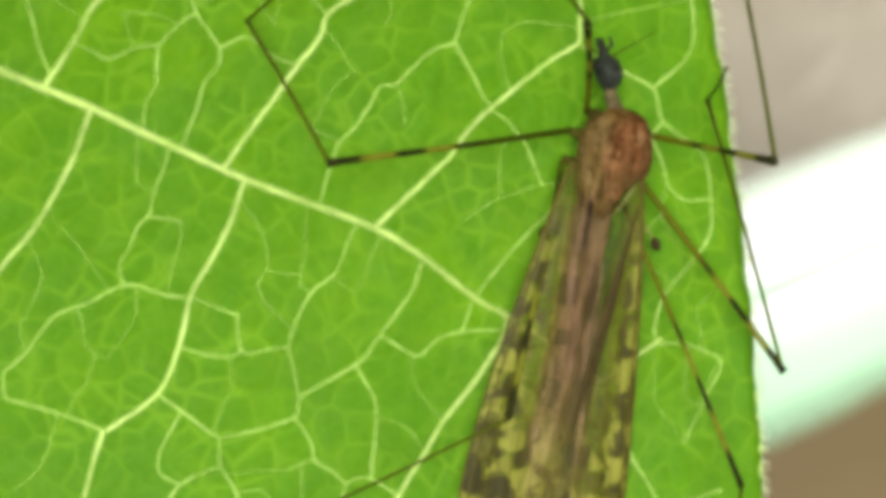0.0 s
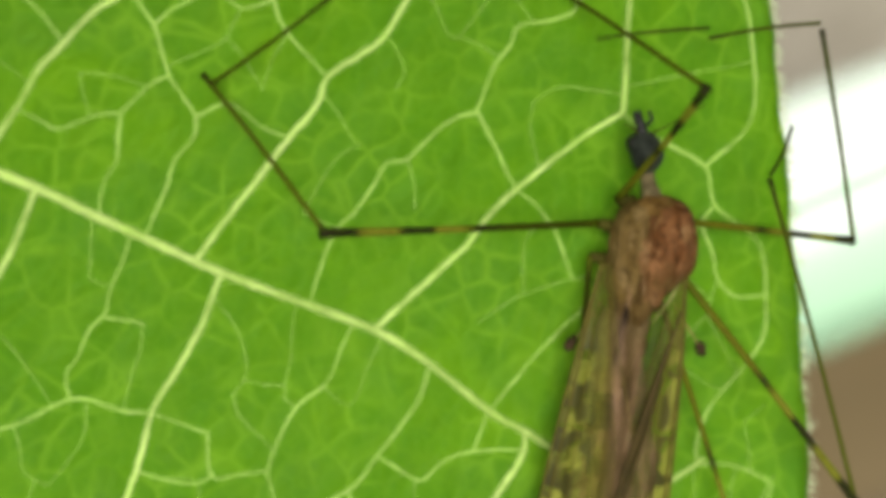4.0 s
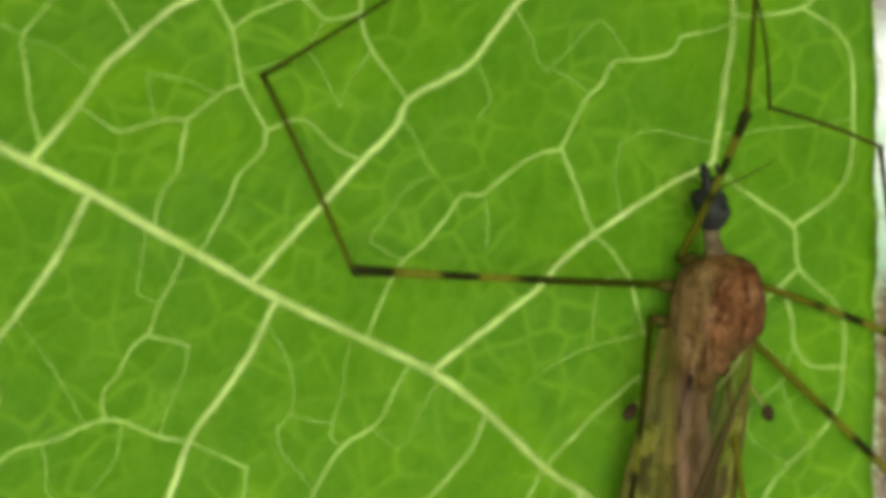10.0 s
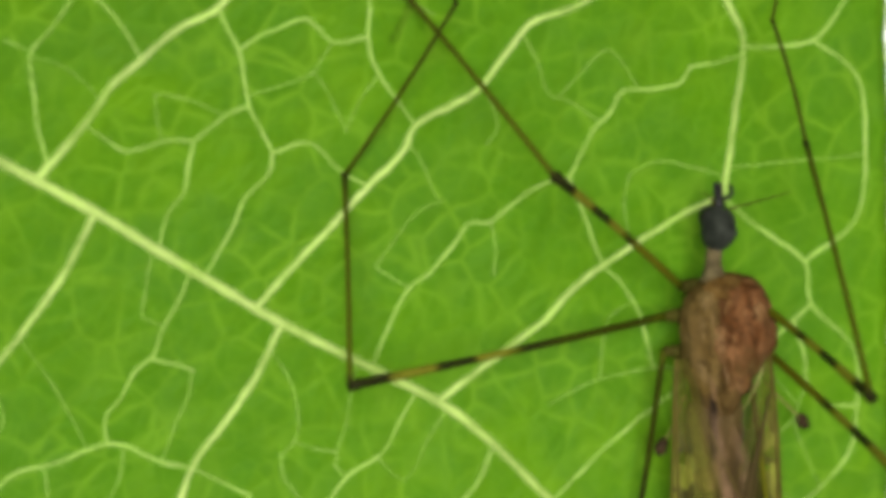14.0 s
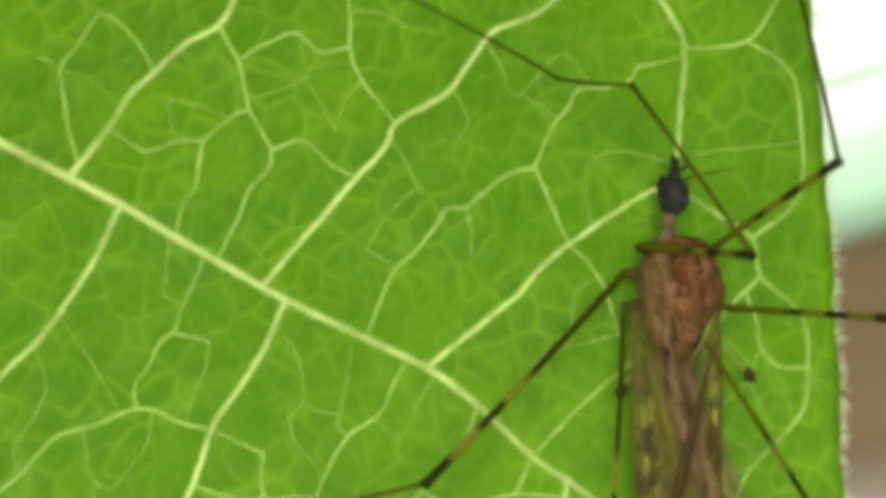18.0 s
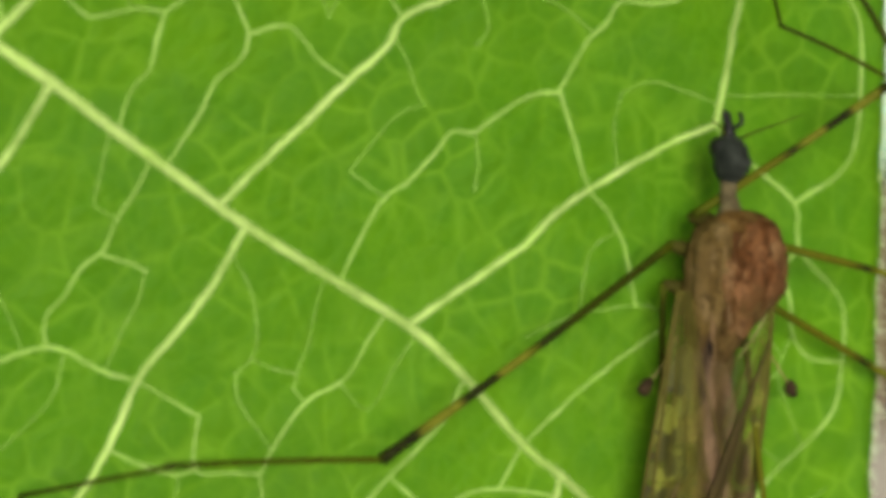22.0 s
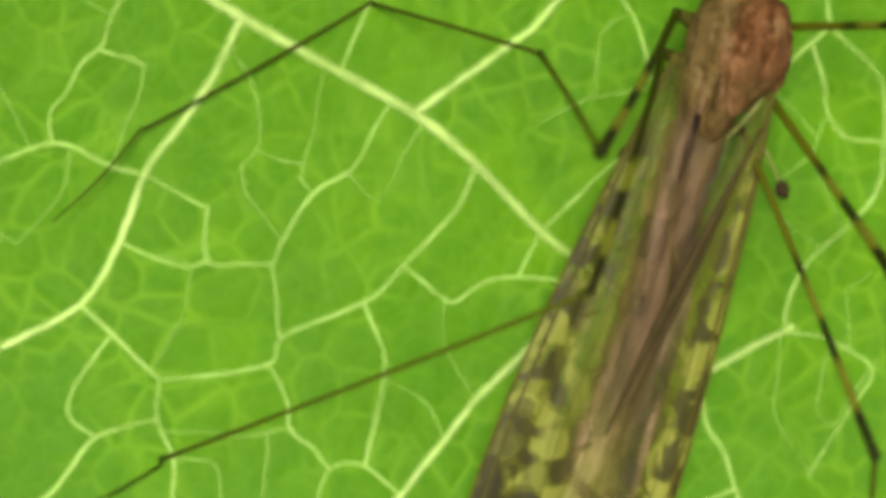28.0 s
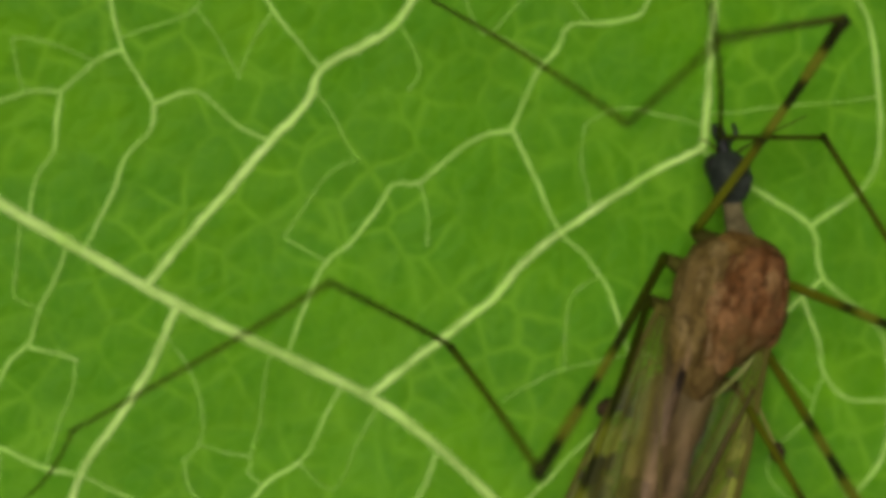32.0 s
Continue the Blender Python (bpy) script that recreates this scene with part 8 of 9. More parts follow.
    walk(LEGS['R3'][0], poses((0, 0.75, -2.3, -.25, 62, 23, 14), (0.5, 0.75, -2.3, -.25, 70, 26, 21), (1, 0.75, -2.3, -.25, 79, 28, 28), (1.5, 0.75, -2.3, -.25, 84, 28, 31), (2, 0.75, -2.3, -.25, 88, 28, 33), (2.5, 0.75, -2.3, -.25, 88, 28, 33), (4.5, 0.75, -2.3, -.25, 70, 24, 8), (5, 0.75, -2.3, -.25, 65, 21, 2), (5.5, 0.75, -2.3, -.25, 61, 18, -4), (6, 0.75, -2.3, -.25, 57, 15, -10), (6.5, 0.75, -2.3, -.25, 56, 15, -10), (7, 0.75, -2.3, -.25, 56, 15, -10), (7.5, 0.75, -2.3, -.25, 56, 15, -10), (8, 0.75, -2.3, -.25, 56, 15, -10), (8.5, 0.75, -2.3, -.25, 56, 15, -10), (9, 0.75, -2.3, -.25, 55, 15, -10), (9.5, 0.75, -2.3, -.25, 56, 15, -10), (9.8, 0.75, -2.3, -.25, 56, 15, -10), (10, 0.75, -2.3, -.25, 56, 15, -10), (10.2, 0.75, -2.3, -.25, 56, 15, -9), (10.4, 0.75, -2.3, -.25, 56, 15, -9), (10.6, 0.75, -2.3, -.25, 56, 16, -9), (10.8, 0.75, -2.3, -.25, 56, 16, -9), (11, 0.75, -2.3, -.25, 56, 16, -9), (11.2, 0.75, -2.3, -.25, 56, 16, -9), (11.5, 0.75, -2.3, -.25, 56, 16, -9), (11.8, 0.75, -2.3, -.25, 56, 16, -9), (12, 0.75, -2.3, -.25, 56, 16, -9), (12.4, 0.75, -2.3, -.25, 57, 15, -10), (13, 0.75, -2.3, -.25, 58, 14, -12), (13.5, 0.75, -2.3, -.25, 59, 13, -14), (14, 0.75, -2.3, -.25, 60, 11, -16), (14.2, 0.75, -2.3, -.25, 61, 11, -17), (14.5, 0.75, -2.3, -.25, 61, 10, -18), (16.5, 0.75, -2.3, -.25, 59, 20, -1), (17, 0.75, -2.3, -.25, 47, 17, -6), (17.5, 0.75, -2.3, -.25, 35, 12, -10), (18, 0.75, -2.3, -.25, 24, 7, -13), (18.5, 0.75, -2.3, -.25, 55, 19, -3), (19, 0.75, -2.3, -.25, 88, 24, 12), (19.3, 0.75, -2.3, -.25, 81, 23, 5), (19.5, 0.75, -2.3, -.25, 75, 22, 0), (19.7, 0.75, -2.3, -.25, 69, 20, -5), (20, 0.75, -2.3, -.25, 61, 17, -12), (20.5, 0.75, -2.3, -.25, 62, 18, -11), (21, 0.75, -2.3, -.25, 62, 18, -11), (21.5, 0.75, -2.3, -.25, 63, 18, -10), (22, 0.75, -2.3, -.25, 63, 18, -10), (23, 0.75, -2.3, -.25, 65, 19, -9), (23.5, 0.75, -2.3, -.25, 50, 14, -16), (24, 0.75, -2.3, -.25, 36, 9, -22), (24.3, 0.75, -2.3, -.25, 35, 8, -22), (24.7, 0.75, -2.3, -.25, 33, 8, -22), (25, 0.75, -2.3, -.25, 36, 15, -18), (25.5, 0.75, -2.3, -.25, 40, 25, -9), (27.5, 0.75, -2.3, -.25, 90, 45, 40), (28, 0.75, -2.3, -.25, 31, 17, -13), (28.5, 0.75, -2.3, -.25, 27, 9, -17), (29, 0.75, -2.3, -.25, 25, 7, -18), (29.5, 0.75, -2.3, -.25, 24, 7, -19), (30, 0.75, -2.3, -.25, 22, 6, -19), (30.5, 0.75, -2.3, -.25, 20, 6, -19), (31, 0.75, -2.3, -.25, 19, 5, -19), (31.5, 0.75, -2.3, -.25, 17, 9, -18), (32, 0.75, -2.3, -.25, 16, 12, -17)))
    walk(LEGS['R3'][1], poses((0, 3.64, -8.31, 2.96, 30, -21, -6), (0.5, 4.26, -8.41, 2.02, 30, -21, -6), (1, 4.79, -8.37, 1.02, 30, -21, -6), (1.5, 4.85, -8.42, 0.48, 30, -21, -6), (2, 4.88, -8.43, 0.02, 30, -21, -6), (2.5, 4.9, -8.42, 0.01, 30, -21, -6), (4.5, 2.71, -9.06, 2.03, 30, -21, -6), (5, 2.06, -8.98, 2.65, 30, -21, -6), (5.5, 1.41, -8.81, 3.21, 30, -21, -6), (6, 0.8, -8.57, 3.68, 30, -21, -6), (6.5, 0.8, -8.56, 3.7, 30, -21, -6), (7, 0.8, -8.55, 3.72, 30, -21, -6), (7.5, 0.8, -8.53, 3.74, 30, -21, -6), (8, 0.8, -8.52, 3.76, 30, -21, -6), (8.5, 0.8, -8.51, 3.78, 30, -21, -6), (9, 0.8, -8.49, 3.8, 30, -21, -6), (9.5, 0.81, -8.51, 3.78, 30, -21, -6), (9.8, 0.82, -8.51, 3.77, 30, -21, -6), (10, 0.83, -8.52, 3.76, 30, -21, -6), (10.2, 0.83, -8.52, 3.75, 30, -21, -6), (10.4, 0.84, -8.53, 3.75, 30, -21, -6), (10.6, 0.85, -8.53, 3.74, 30, -21, -6), (10.8, 0.85, -8.54, 3.73, 30, -21, -6), (11, 0.86, -8.54, 3.72, 30, -21, -6), (11.2, 0.87, -8.55, 3.72, 30, -21, -6), (11.5, 0.88, -8.55, 3.7, 30, -21, -6), (11.8, 0.89, -8.56, 3.69, 30, -21, -6), (12, 0.89, -8.57, 3.69, 30, -21, -6), (12.4, 0.65, -8.6, 3.63, 30, -21, -6), (13, 0.28, -8.64, 3.53, 30, -21, -6), (13.5, -.02, -8.66, 3.45, 30, -21, -6), (14, -.33, -8.67, 3.35, 30, -21, -6), (14.2, -.45, -8.67, 3.32, 30, -21, -6), (14.5, -.63, -8.67, 3.26, 30, -21, -6), (16.5, 1.92, -8.7, 3.28, 30, -21, -6), (17, 1.63, -7.86, 4.55, 30, -21, -6), (17.5, 1.28, -6.72, 5.66, 30, -21, -6), (18, 0.92, -5.44, 6.45, 30, -21, -6), (18.5, 1.85, -8.42, 3.77, 30, -21, -6), (19, 2.43, -9.5, -.03, 30, -21, -6), (19.3, 1.88, -9.53, 0.87, 30, -21, -6), (19.5, 1.48, -9.44, 1.56, 30, -21, -6), (19.7, 1.07, -9.26, 2.23, 30, -21, -6), (20, 0.47, -8.87, 3.15, 30, -21, -6), (20.5, 0.51, -8.9, 3.09, 30, -21, -6), (21, 0.56, -8.93, 3.02, 30, -21, -6), (21.5, 0.6, -8.97, 2.96, 30, -21, -6), (22, 0.65, -9, 2.89, 30, -21, -6), (23, 0.74, -9.06, 2.76, 30, -21, -6), (23.5, 0.33, -8.08, 4.36, 30, -21, -6), (24, -.05, -6.71, 5.64, 30, -21, -6), (24.3, -.01, -6.57, 5.74, 30, -21, -6), (24.7, 0.06, -6.39, 5.88, 30, -21, -6), (25, 0.9, -6.85, 5.58, 30, -21, -6), (25.5, 2.34, -7.33, 4.94, 30, -21, -6), (27.5, 5.55, -7.93, -.23, 30, -21, -6), (27.75, 3.61, -7.16, 2.81, 78, -14, 5), (28, 1.67, -6.39, 5.85, 126, -16, 18), (28.5, 0.78, -5.88, 6.23, 126, -16, 18), (29, 0.59, -5.58, 6.38, 126, -16, 18), (29.5, 0.58, -5.37, 6.48, 126, -16, 18), (30, 0.57, -5.16, 6.57, 126, -16, 18), (30.5, 0.56, -4.95, 6.66, 126, -16, 18), (31, 0.55, -4.73, 6.74, 126, -16, 18), (31.5, 1.06, -4.74, 6.73, 126, -16, 18), (32, 1.56, -4.74, 6.69, 126, -16, 18)))
    walk(LEGS['R3'][2], poses((0, 1.3, -11.34, 8.21, 101, 56, 66), (0.5, 1.91, -11.44, 7.27, 101, 56, 66), (1, 2.44, -11.4, 6.27, 101, 56, 66), (1.5, 2.5, -11.45, 5.74, 101, 56, 66), (2, 2.54, -11.46, 5.28, 101, 56, 66), (2.5, 2.56, -11.45, 5.26, 101, 56, 66), (4.5, 0.37, -12.09, 7.28, 101, 56, 66), (5, -.29, -12.01, 7.9, 101, 56, 66), (5.5, -.93, -11.84, 8.46, 101, 56, 66), (6, -1.55, -11.6, 8.93, 101, 56, 66), (6.5, -1.55, -11.59, 8.95, 101, 56, 66), (7, -1.55, -11.58, 8.97, 101, 56, 66), (7.5, -1.55, -11.56, 8.99, 101, 56, 66), (8, -1.55, -11.55, 9.01, 101, 56, 66), (8.5, -1.55, -11.54, 9.03, 101, 56, 66), (9, -1.55, -11.52, 9.05, 101, 56, 66), (9.5, -1.53, -11.54, 9.03, 101, 56, 66), (9.8, -1.52, -11.54, 9.02, 101, 56, 66), (10, -1.51, -11.55, 9.01, 101, 56, 66), (10.2, -1.51, -11.55, 9, 101, 56, 66), (10.4, -1.5, -11.56, 9, 101, 56, 66), (10.6, -1.5, -11.56, 8.99, 101, 56, 66), (10.8, -1.49, -11.57, 8.98, 101, 56, 66), (11, -1.48, -11.57, 8.97, 101, 56, 66), (11.2, -1.48, -11.58, 8.97, 101, 56, 66), (11.5, -1.47, -11.58, 8.96, 101, 56, 66), (11.8, -1.46, -11.59, 8.94, 101, 56, 66), (12, -1.45, -11.6, 8.94, 101, 56, 66), (12.4, -1.69, -11.63, 8.88, 101, 56, 66), (13, -2.06, -11.67, 8.79, 101, 56, 66), (13.5, -2.37, -11.69, 8.7, 101, 56, 66), (14, -2.67, -11.7, 8.61, 101, 56, 66), (14.2, -2.79, -11.7, 8.57, 101, 56, 66), (14.5, -2.97, -11.7, 8.51, 101, 56, 66), (16.5, -.42, -11.73, 8.54, 101, 56, 66), (17, -.71, -10.89, 9.81, 101, 56, 66), (17.5, -1.06, -9.75, 10.91, 101, 56, 66), (18, -1.42, -8.47, 11.7, 101, 56, 66), (18.5, -.49, -11.45, 9.02, 101, 56, 66), (19, 0.09, -12.53, 5.22, 101, 56, 66), (19.3, -.47, -12.56, 6.12, 101, 56, 66), (19.5, -.87, -12.47, 6.81, 101, 56, 66), (19.7, -1.28, -12.29, 7.48, 101, 56, 66), (20, -1.88, -11.9, 8.4, 101, 56, 66), (20.5, -1.83, -11.93, 8.34, 101, 56, 66), (21, -1.79, -11.96, 8.27, 101, 56, 66), (21.5, -1.74, -12, 8.21, 101, 56, 66), (22, -1.7, -12.03, 8.15, 101, 56, 66), (23, -1.61, -12.09, 8.02, 101, 56, 66), (23.5, -2.01, -11.11, 9.61, 101, 56, 66), (24, -2.39, -9.74, 10.89, 101, 56, 66), (24.3, -2.35, -9.6, 11, 101, 56, 66), (24.7, -2.29, -9.42, 11.13, 101, 56, 66), (25, -1.45, -9.88, 10.83, 101, 56, 66), (25.5, 0, -10.36, 10.19, 101, 56, 66), (27.5, 3.21, -10.96, 5.02, 101, 56, 66), (28, 4.29, -11.08, 2.18, 95, 56, 60), (28.5, 3.39, -10.56, 2.56, 101, 56, 66), (29, 3.2, -10.27, 2.71, 101, 56, 66), (29.5, 3.19, -10.06, 2.81, 101, 56, 66), (30, 3.18, -9.85, 2.9, 101, 56, 66), (30.5, 3.17, -9.63, 2.99, 101, 56, 66), (31, 3.16, -9.42, 3.07, 101, 56, 66), (31.5, 3.67, -9.43, 3.06, 101, 56, 66), (32, 4.17, -9.42, 3.02, 101, 56, 66)))
    walk(LEGS['L3'][0], poses((0, -1, -1.35, -.2, 77, -7, -6), (0.5, -1, -1.35, -.2, 77, -7, -5), (1, -1, -1.35, -.2, 77, -7, -5), (1.5, -1, -1.35, -.2, 83, -6, -2), (2, -1, -1.35, -.2, 89, -6, 1), (2.5, -1, -1.35, -.2, 95, -6, 4), (4.5, -1, -1.35, -.2, 94, -6, 2), (5, -1, -1.35, -.2, 94, -6, 2), (5.5, -1, -1.35, -.2, 95, -6, 2), (6, -1, -1.35, -.2, 94, -6, 2), (6.5, -1, -1.35, -.2, 94, -6, 2), (7, -1, -1.35, -.2, 94, -6, 2), (7.5, -1, -1.35, -.2, 84, -6, -3), (8, -1, -1.35, -.2, 64, -8, -9), (8.5, -1, -1.35, -.2, 45, -11, -14), (9, -1, -1.35, -.2, 31, -15, -17), (9.5, -1, -1.35, -.2, 32, -15, -17), (9.8, -1, -1.35, -.2, 33, -14, -17), (10, -1, -1.35, -.2, 34, -14, -17), (10.2, -1, -1.35, -.2, 35, -14, -16), (10.4, -1, -1.35, -.2, 35, -14, -16), (10.6, -1, -1.35, -.2, 41, -13, -15), (10.8, -1, -1.35, -.2, 47, -12, -14), (11, -1, -1.35, -.2, 53, -11, -13), (11.2, -1, -1.35, -.2, 60, -10, -12), (11.5, -1, -1.35, -.2, 70, -9, -9), (11.8, -1, -1.35, -.2, 79, -8, -7), (12, -1, -1.35, -.2, 85, -8, -6), (12.4, -1, -1.35, -.2, 86, -8, -7), (13, -1, -1.35, -.2, 89, -8, -9), (13.5, -1, -1.35, -.2, 91, -8, -11), (14, -1, -1.35, -.2, 93, -8, -13), (14.2, -1, -1.35, -.2, 94, -8, -13), (14.5, -1, -1.35, -.2, 94, -8, -14), (16.5, -1, -1.35, -.2, 83, -8, -12), (17, -1, -1.35, -.2, 79, -8, -12), (17.5, -1, -1.35, -.2, 76, -8, -11), (18, -1, -1.35, -.2, 73, -7, -11), (18.5, -1, -1.35, -.2, 76, -7, -9), (19, -1, -1.35, -.2, 79, -6, -7), (19.3, -1, -1.35, -.2, 81, -6, -6), (19.5, -1, -1.35, -.2, 82, -6, -5), (19.7, -1, -1.35, -.2, 83, -6, -4), (20, -1, -1.35, -.2, 85, -6, -3), (20.5, -1, -1.35, -.2, 88, -6, -1), (21, -1, -1.35, -.2, 91, -6, 1), (21.5, -1, -1.35, -.2, 94, -6, 3), (22, -1, -1.35, -.2, 94, -6, 5), (23, -1, -1.35, -.2, 77, -7, -6), (23.5, -1, -1.35, -.2, 66, -9, -12), (24, -1, -1.35, -.2, 57, -11, -17), (24.3, -1, -1.35, -.2, 56, -11, -17), (24.7, -1, -1.35, -.2, 55, -12, -17), (25, -1, -1.35, -.2, 54, -9, -13), (25.5, -1, -1.35, -.2, 48, -6, -10), (27.5, -1, -1.35, -.2, 37, -6, -10), (28, -1, -1.35, -.2, 39, -10, -13), (28.5, -1, -1.35, -.2, 52, -7, -11), (29, -1, -1.35, -.2, 48, -10, -14), (29.5, -1, -1.35, -.2, 44, -11, -15), (30, -1, -1.35, -.2, 41, -12, -16), (30.5, -1, -1.35, -.2, 40, -11, -15), (31, -1, -1.35, -.2, 38, -11, -14), (31.5, -1, -1.35, -.2, 37, -10, -14), (32, -1, -1.35, -.2, 36, -9, -13)))
    walk(LEGS['L3'][1], poses((0, -1.78, -7.53, 1.27, 82, -60, -54), (0.5, -1.76, -7.53, 1.28, 81, -60, -53), (1, -1.73, -7.53, 1.28, 80, -60, -52), (1.5, -1.33, -7.69, 0.59, 79, -60, -51), (2, -.92, -7.75, -.12, 77, -60, -50), (2.5, -.51, -7.71, -.73, 76, -60, -49), (4.5, -.67, -7.72, -.69, 71, -59, -45), (5, -.68, -7.73, -.65, 69, -59, -44), (5.5, -.69, -7.72, -.7, 68, -59, -43), (6, -.7, -7.72, -.68, 67, -58, -42), (6.5, -.71, -7.72, -.69, 66, -58, -42), (7, -.72, -7.72, -.69, 64, -58, -41), (7.5, -1.44, -7.7, 0.51, 63, -58, -40), (8, -2.29, -6.99, 2.53, 62, -58, -39), (8.5, -2.97, -5.56, 4.2, 61, -57, -38), (9, -3.33, -4.03, 5.12, 59, -57, -37), (9.5, -3.3, -4.22, 5.04, 58, -57, -36), (9.8, -3.28, -4.33, 4.98, 58, -57, -36), (10, -3.27, -4.41, 4.95, 57, -56, -36), (10.2, -3.25, -4.48, 4.91, 57, -56, -35), (10.4, -3.24, -4.55, 4.87, 56, -56, -35), (10.6, -3.14, -5.11, 4.52, 56, -56, -35), (10.8, -3.01, -5.67, 4.08, 55, -56, -34), (11, -2.84, -6.2, 3.55, 55, -56, -34), (11.2, -2.64, -6.67, 2.95, 54, -56, -34), (11.5, -2.29, -7.23, 1.98, 54, -56, -33), (11.8, -1.93, -7.57, 1, 53, -55, -33), (12, -1.7, -7.69, 0.38, 52, -55, -33), (12.4, -1.83, -7.68, 0.19, 52, -55, -32), (13, -2.02, -7.67, -.09, 50, -55, -31), (13.5, -2.18, -7.64, -.33, 49, -54, -30), (14, -2.34, -7.6, -.57, 48, -54, -30), (14.2, -2.41, -7.58, -.67, 48, -54, -30), (14.5, -2.5, -7.56, -.64, 47, -54, -29), (16.5, -2.45, -7.53, 0.61, 43, -52, -27), (17, -2.42, -7.48, 0.97, 42, -52, -26), (17.5, -2.4, -7.41, 1.32, 41, -51, -26), (18, -2.36, -7.32, 1.65, 40, -51, -25), (18.5, -2.13, -7.45, 1.36, 39, -51, -24), (19, -1.88, -7.57, 1.04, 38, -50, -24), (19.3, -1.73, -7.62, 0.85, 38, -50, -24), (19.5, -1.63, -7.65, 0.72, 38, -50, -24), (19.7, -1.53, -7.68, 0.59, 37, -50, -23), (20, -1.37, -7.71, 0.39, 37, -49, -23), (20.5, -1.11, -7.74, 0.06, 36, -49, -23), (21, -.85, -7.75, -.27, 35, -49, -22), (21.5, -.6, -7.72, -.6, 34, -48, -22), (22, -.35, -7.7, -.61, 33, -48, -21), (23, -1.87, -7.52, 1.27, 32, -47, -21), (23.5, -2.62, -7, 2.33, 31, -46, -20), (24, -3.24, -6.29, 3.19, 30, -46, -20), (24.3, -3.26, -6.21, 3.3, 30, -46, -20), (24.7, -3.28, -6.1, 3.44, 29, -45, -19), (25, -2.74, -6.28, 3.49, 148, -47, -96), (25.5, -2.22, -5.94, 4.09, 154, -42, -99), (27.5, -2.26, -5.06, 4.86, 124, -58, -78), (28, -2.74, -5.09, 4.69, 135, -53, -88), (28.5, -2.43, -6.19, 3.74, 141, -53, -88), (29, -2.87, -5.75, 4.05, 141, -53, -88), (29.5, -2.99, -5.44, 4.31, 141, -53, -88), (30, -3.1, -5.1, 4.54, 141, -53, -88), (30.5, -2.99, -5.03, 4.64, 141, -53, -88), (31, -2.88, -4.97, 4.74, 141, -53, -88), (31.5, -2.76, -4.89, 4.83, 141, -53, -88), (32, -2.65, -4.82, 4.92, 141, -53, -88)))
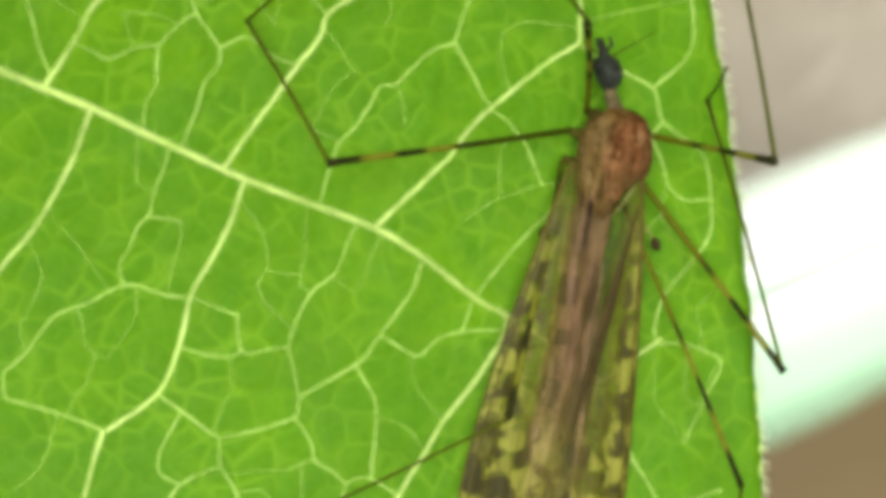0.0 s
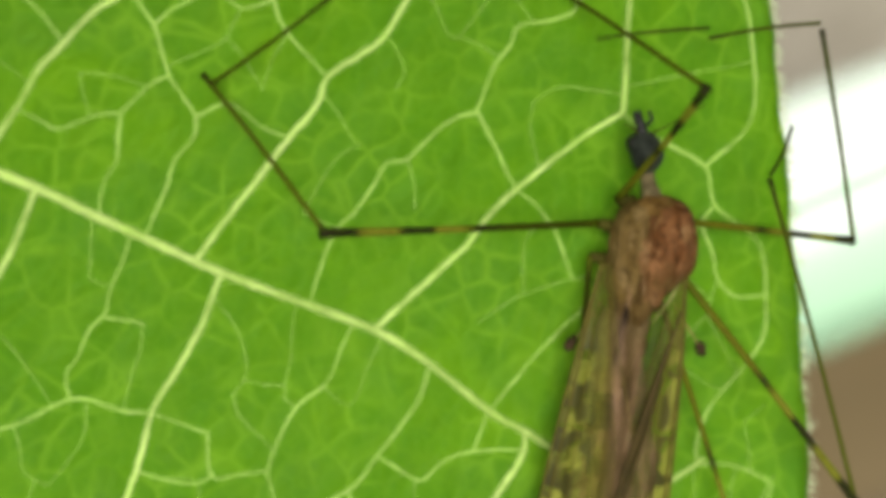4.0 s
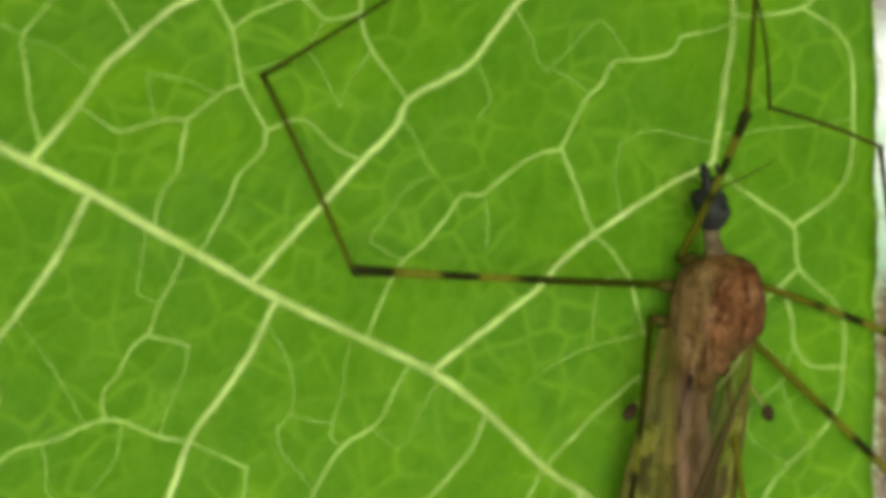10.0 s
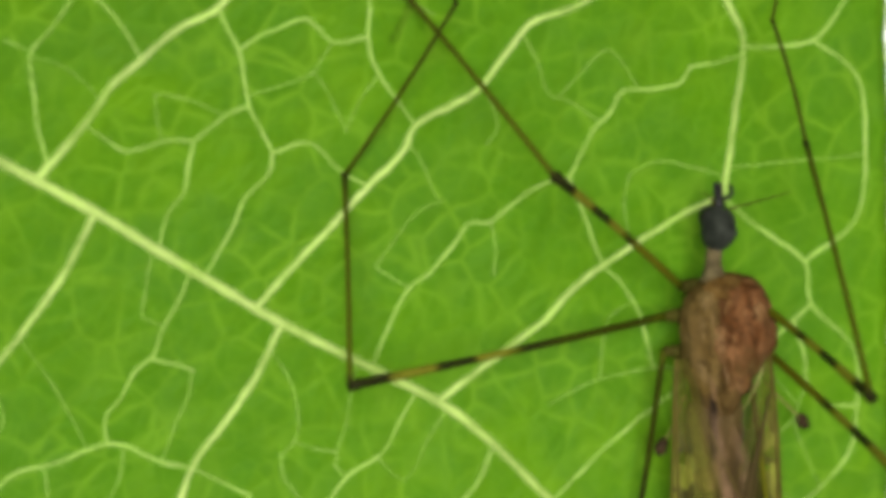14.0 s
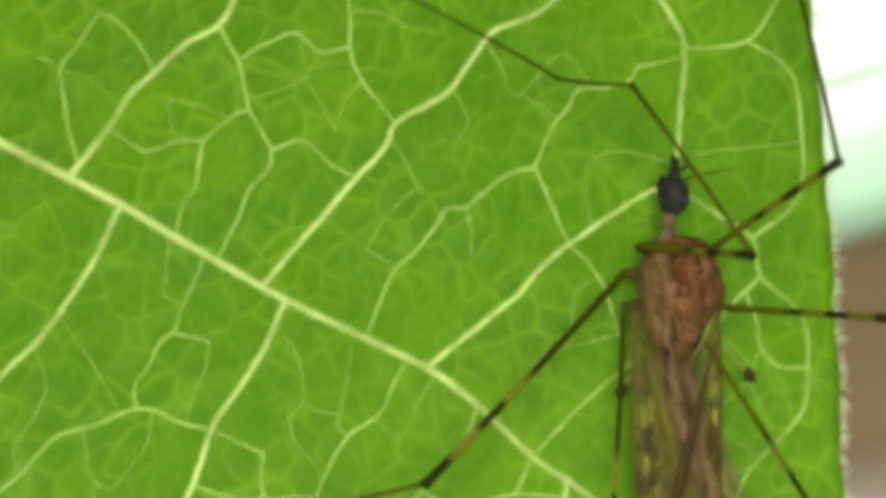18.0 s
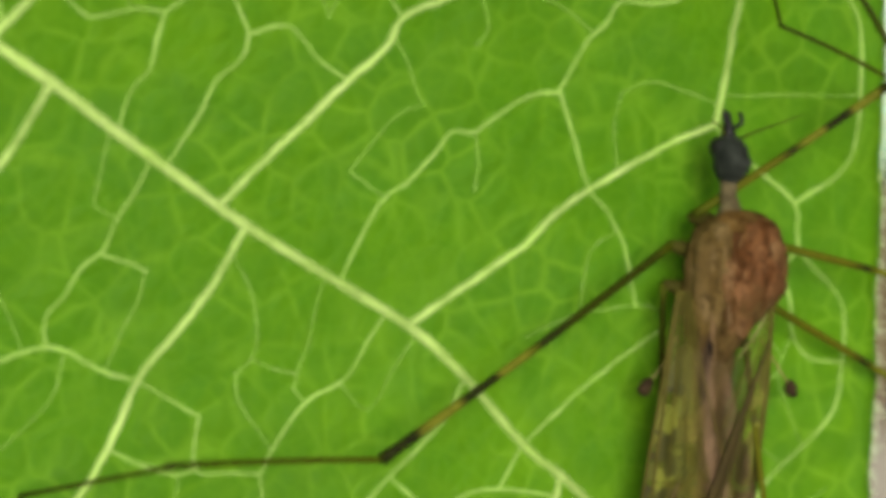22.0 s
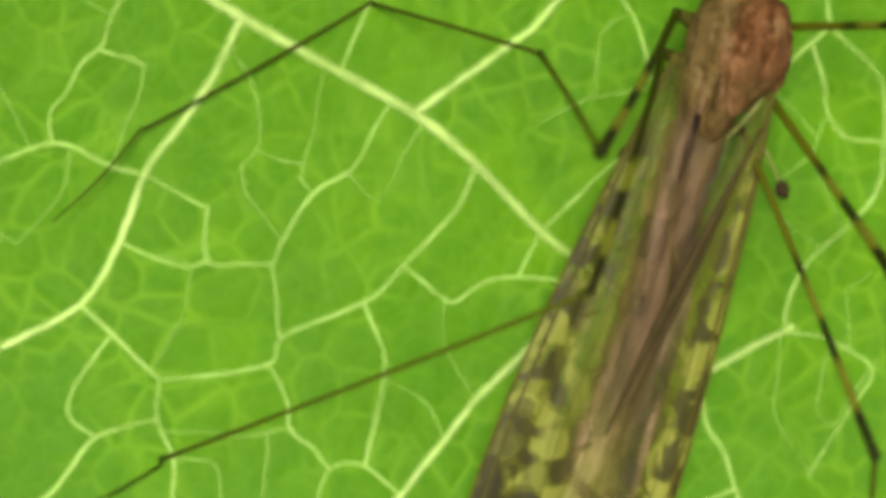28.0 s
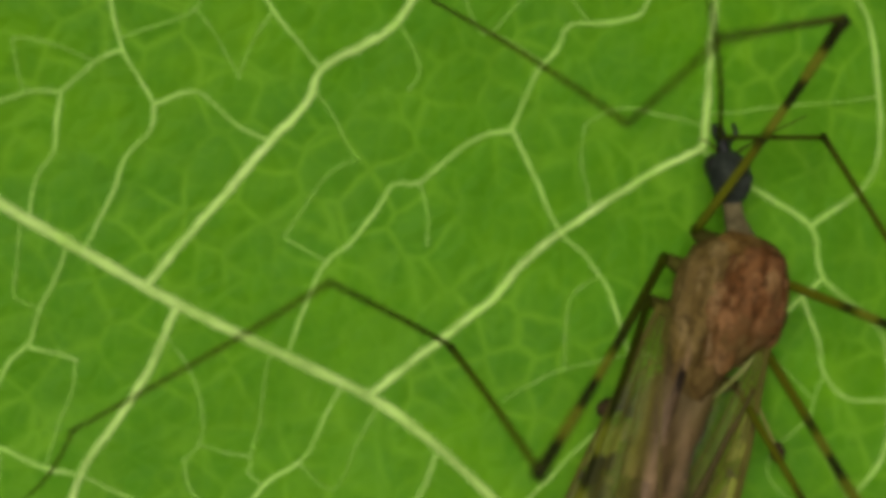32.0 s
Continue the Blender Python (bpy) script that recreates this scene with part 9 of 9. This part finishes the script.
    walk(LEGS['L3'][2], poses((0, -8.36, -11.29, 1.78, 119, -35, -57), (0.5, -8.34, -11.27, 1.87, 119, -35, -57), (1, -8.33, -11.25, 1.96, 119, -35, -57), (1.5, -7.93, -11.39, 1.35, 119, -35, -57), (2, -7.52, -11.42, 0.73, 117, -36, -56), (2.5, -7.12, -11.35, 0.21, 108, -38, -50), (4.5, -7.27, -11.26, 0.6, 110, -37, -51), (5, -7.28, -11.23, 0.74, 106, -38, -49), (5.5, -7.29, -11.2, 0.77, 113, -37, -53), (6, -7.29, -11.17, 0.88, 115, -36, -55), (6.5, -7.29, -11.14, 0.96, 116, -36, -55), (7, -7.3, -11.11, 1.05, 118, -36, -56), (7.5, -8.01, -11.05, 2.34, 119, -35, -57), (8, -8.85, -10.31, 4.45, 119, -35, -57), (8.5, -9.52, -8.84, 6.21, 119, -35, -57), (9, -9.87, -7.28, 7.22, 119, -35, -57), (9.5, -9.83, -7.44, 7.23, 119, -35, -57), (9.8, -9.8, -7.53, 7.23, 119, -35, -57), (10, -9.78, -7.59, 7.23, 119, -35, -57), (10.2, -9.76, -7.65, 7.23, 119, -35, -57), (10.4, -9.74, -7.7, 7.22, 119, -35, -57), (10.6, -9.64, -8.25, 6.91, 119, -35, -57), (10.8, -9.5, -8.79, 6.5, 119, -35, -57), (11, -9.32, -9.31, 6.01, 119, -35, -57), (11.2, -9.12, -9.76, 5.45, 119, -35, -57), (11.5, -8.76, -10.3, 4.53, 119, -35, -57), (11.8, -8.39, -10.61, 3.6, 119, -35, -57), (12, -8.15, -10.72, 3.02, 119, -35, -57), (12.4, -8.26, -10.68, 2.9, 119, -35, -57), (13, -8.44, -10.62, 2.72, 119, -35, -57), (13.5, -8.58, -10.55, 2.57, 119, -35, -57), (14, -8.71, -10.47, 2.41, 119, -35, -57), (14.2, -8.77, -10.44, 2.35, 119, -35, -57), (14.5, -8.85, -10.39, 2.43, 119, -35, -57), (16.5, -8.69, -10.2, 4.02, 119, -35, -57), (17, -8.64, -10.11, 4.46, 119, -35, -57), (17.5, -8.58, -10, 4.89, 119, -35, -57), (18, -8.52, -9.87, 5.31, 119, -35, -57), (18.5, -8.26, -9.96, 5.09, 119, -35, -57), (19, -7.98, -10.03, 4.86, 119, -35, -57), (19.3, -7.81, -10.05, 4.71, 119, -35, -57), (19.5, -7.69, -10.07, 4.61, 119, -35, -57), (19.7, -7.58, -10.08, 4.51, 119, -35, -57), (20, -7.4, -10.09, 4.36, 119, -35, -57), (20.5, -7.11, -10.07, 4.1, 119, -35, -57), (21, -6.81, -10.03, 3.85, 119, -35, -57), (21.5, -6.52, -9.97, 3.6, 119, -35, -57), (22, -6.24, -9.9, 3.66, 119, -35, -57), (23, -7.69, -9.63, 5.68, 119, -35, -57), (23.5, -8.4, -9.07, 6.81, 119, -35, -57), (24, -8.98, -8.32, 7.74, 119, -35, -57), (24.3, -8.98, -8.21, 7.89, 119, -35, -57), (24.7, -8.97, -8.06, 8.08, 119, -35, -57), (25, -7.17, -10.58, -.95, 89, -39, -39), (25.5, -6.27, -9.89, -.98, 89, -39, -39), (27.5, -7.69, -9.86, 2.56, 119, -35, -57), (27.75, -7.8, -9.75, 2.02, 63, -36, -36), (28, -7.92, -9.63, 1.48, 12, -22, -24), (28.5, -7.06, -11.08, 0.23, 12, -22, -24), (29, -7.5, -10.65, 0.54, 12, -22, -24), (29.5, -7.63, -10.33, 0.79, 12, -22, -24), (30, -7.74, -9.99, 1.03, 12, -22, -24), (30.5, -7.63, -9.93, 1.13, 12, -22, -24), (31, -7.51, -9.86, 1.23, 12, -22, -24), (31.5, -7.4, -9.79, 1.32, 12, -22, -24), (32, -7.28, -9.71, 1.41, 12, -22, -24)))
    fold = {-1: ((0, -2.5), (1, -2), (2, -4.5), (2.5, -4.5), (4.5, 4), (9.8, 4), (11.5, 4), (14, 5), (14.5, 4), (16.5, 8), (19, 8), (20, 6), (23.5, 5), (24.3, 2), (25, -1), (27.5, 0.5), (28, -3), (30, 1), (32, 1)),
            1: ((0, -2.5), (1, -5), (2, -5.5), (2.5, -5), (4.5, 2), (9.8, 4), (11.5, 4), (14, 5), (14.5, 4), (16.5, 8), (19, 8), (20, 6), (23.5, 5), (24.3, 2), (25, 1), (28, 3), (30, 1), (32, 1))}
    turn = ((0, 9), (2.5, 12), (4.5, 4), (5.2, 5), (5.8, 21), (6.2, 23), (7, 9), (9.8, 5), (10.4, -5), (11, -15), (12, -20), (14, -20), (14.5, -22), (16.5, -22), (18.5, -22), (19.5, -15), (22, -5), (22.6, -6), (24, 6), (25.5, 16), (28, 20), (29.5, 18), (31, 18), (32, 15))
    walk(head, poses(*((t, 0, 0.11, 0, 0, 0, a) for t, a in turn)))
    for side, ob in WINGS.items():
        walk(ob, poses(*((t, side * 0.72, -1.5, 0.45, 0, 0, -side * a) for t, a in fold[side])))
    walk(low, [(0, mm(-8.4, -52.9, -95.0, 0, 0, 17)), (1, mm(-2.6, -51.2, -95.0, 0, 0, 17)), (2, mm(2.4, -51.6, -95.0, 0, 0, 17)), (4.5, mm(3.0, -45.9, -95.0, 0, 0, 17)), (5.2, mm(2.0, -45.0, -95.0, 0, 0, 17)), (6, mm(0.6, -48.0, -95.0, 0, 0, 17)), (7, mm(-1.0, -42.2, -95.0, 0, 0, 17)), (9, mm(6.5, -41.6, -95.0, 0, 0, 17)), (12, mm(1.6, -24.1, -95.0, 0, 0, 17)), (14.5, mm(1.7, -19.6, -95.0, 0, 0, 17)), (16.5, mm(-3.2, -14.3, -95.0, 0, 0, 17)), (18, mm(-8.7, -20.9, -95.0, 0, 0, 17)), (19, mm(-0.7, -18.8, -95.0, 0, 0, 17)), (20.5, mm(10.4, -14.4, -95.0, 0, 0, 17)), (24, mm(9.1, -12.1, -95.0, 0, 0, 17)), (28, mm(-5.0, -23.4, -95.0, 0, 0, 17)), (31, mm(-5.8, 9.2, -95.0, 0, 0, 17)), (32, mm(-15.2, -5.8, -95.0, 0, 0, 17))])
    walk(dead, [(0, mm(9.6, -46.4, -103.0, 0, 0, 8)), (1, mm(15.4, -45.2, -103.0, 0, 0, 8)), (2, mm(20.4, -46.6, -103.0, 0, 0, 8)), (4.5, mm(21.0, -40.9, -103.0, 0, 0, 8)), (5.2, mm(20.0, -40.0, -103.0, 0, 0, 8)), (6, mm(18.6, -43.0, -103.0, 0, 0, 8)), (7, mm(17.0, -37.2, -103.0, 0, 0, 8)), (9, mm(24.5, -36.6, -103.0, 0, 0, 8)), (12, mm(19.6, -19.1, -103.0, 0, 0, 8)), (14.5, mm(19.7, -14.6, -103.0, 0, 0, 8)), (16.5, mm(14.8, -9.3, -103.0, 0, 0, 8)), (18, mm(9.3, -15.9, -103.0, 0, 0, 8)), (19, mm(17.3, -13.8, -103.0, 0, 0, 8)), (20.5, mm(28.4, -9.4, -103.0, 0, 0, 8)), (24, mm(27.1, -7.1, -103.0, 0, 0, 8)), (28, mm(13.0, -18.4, -103.0, 0, 0, 8)), (31, mm(12.2, 14.2, -103.0, 0, 0, 8)), (32, mm(2.8, -0.8, -103.0, 0, 0, 8))])


motions()
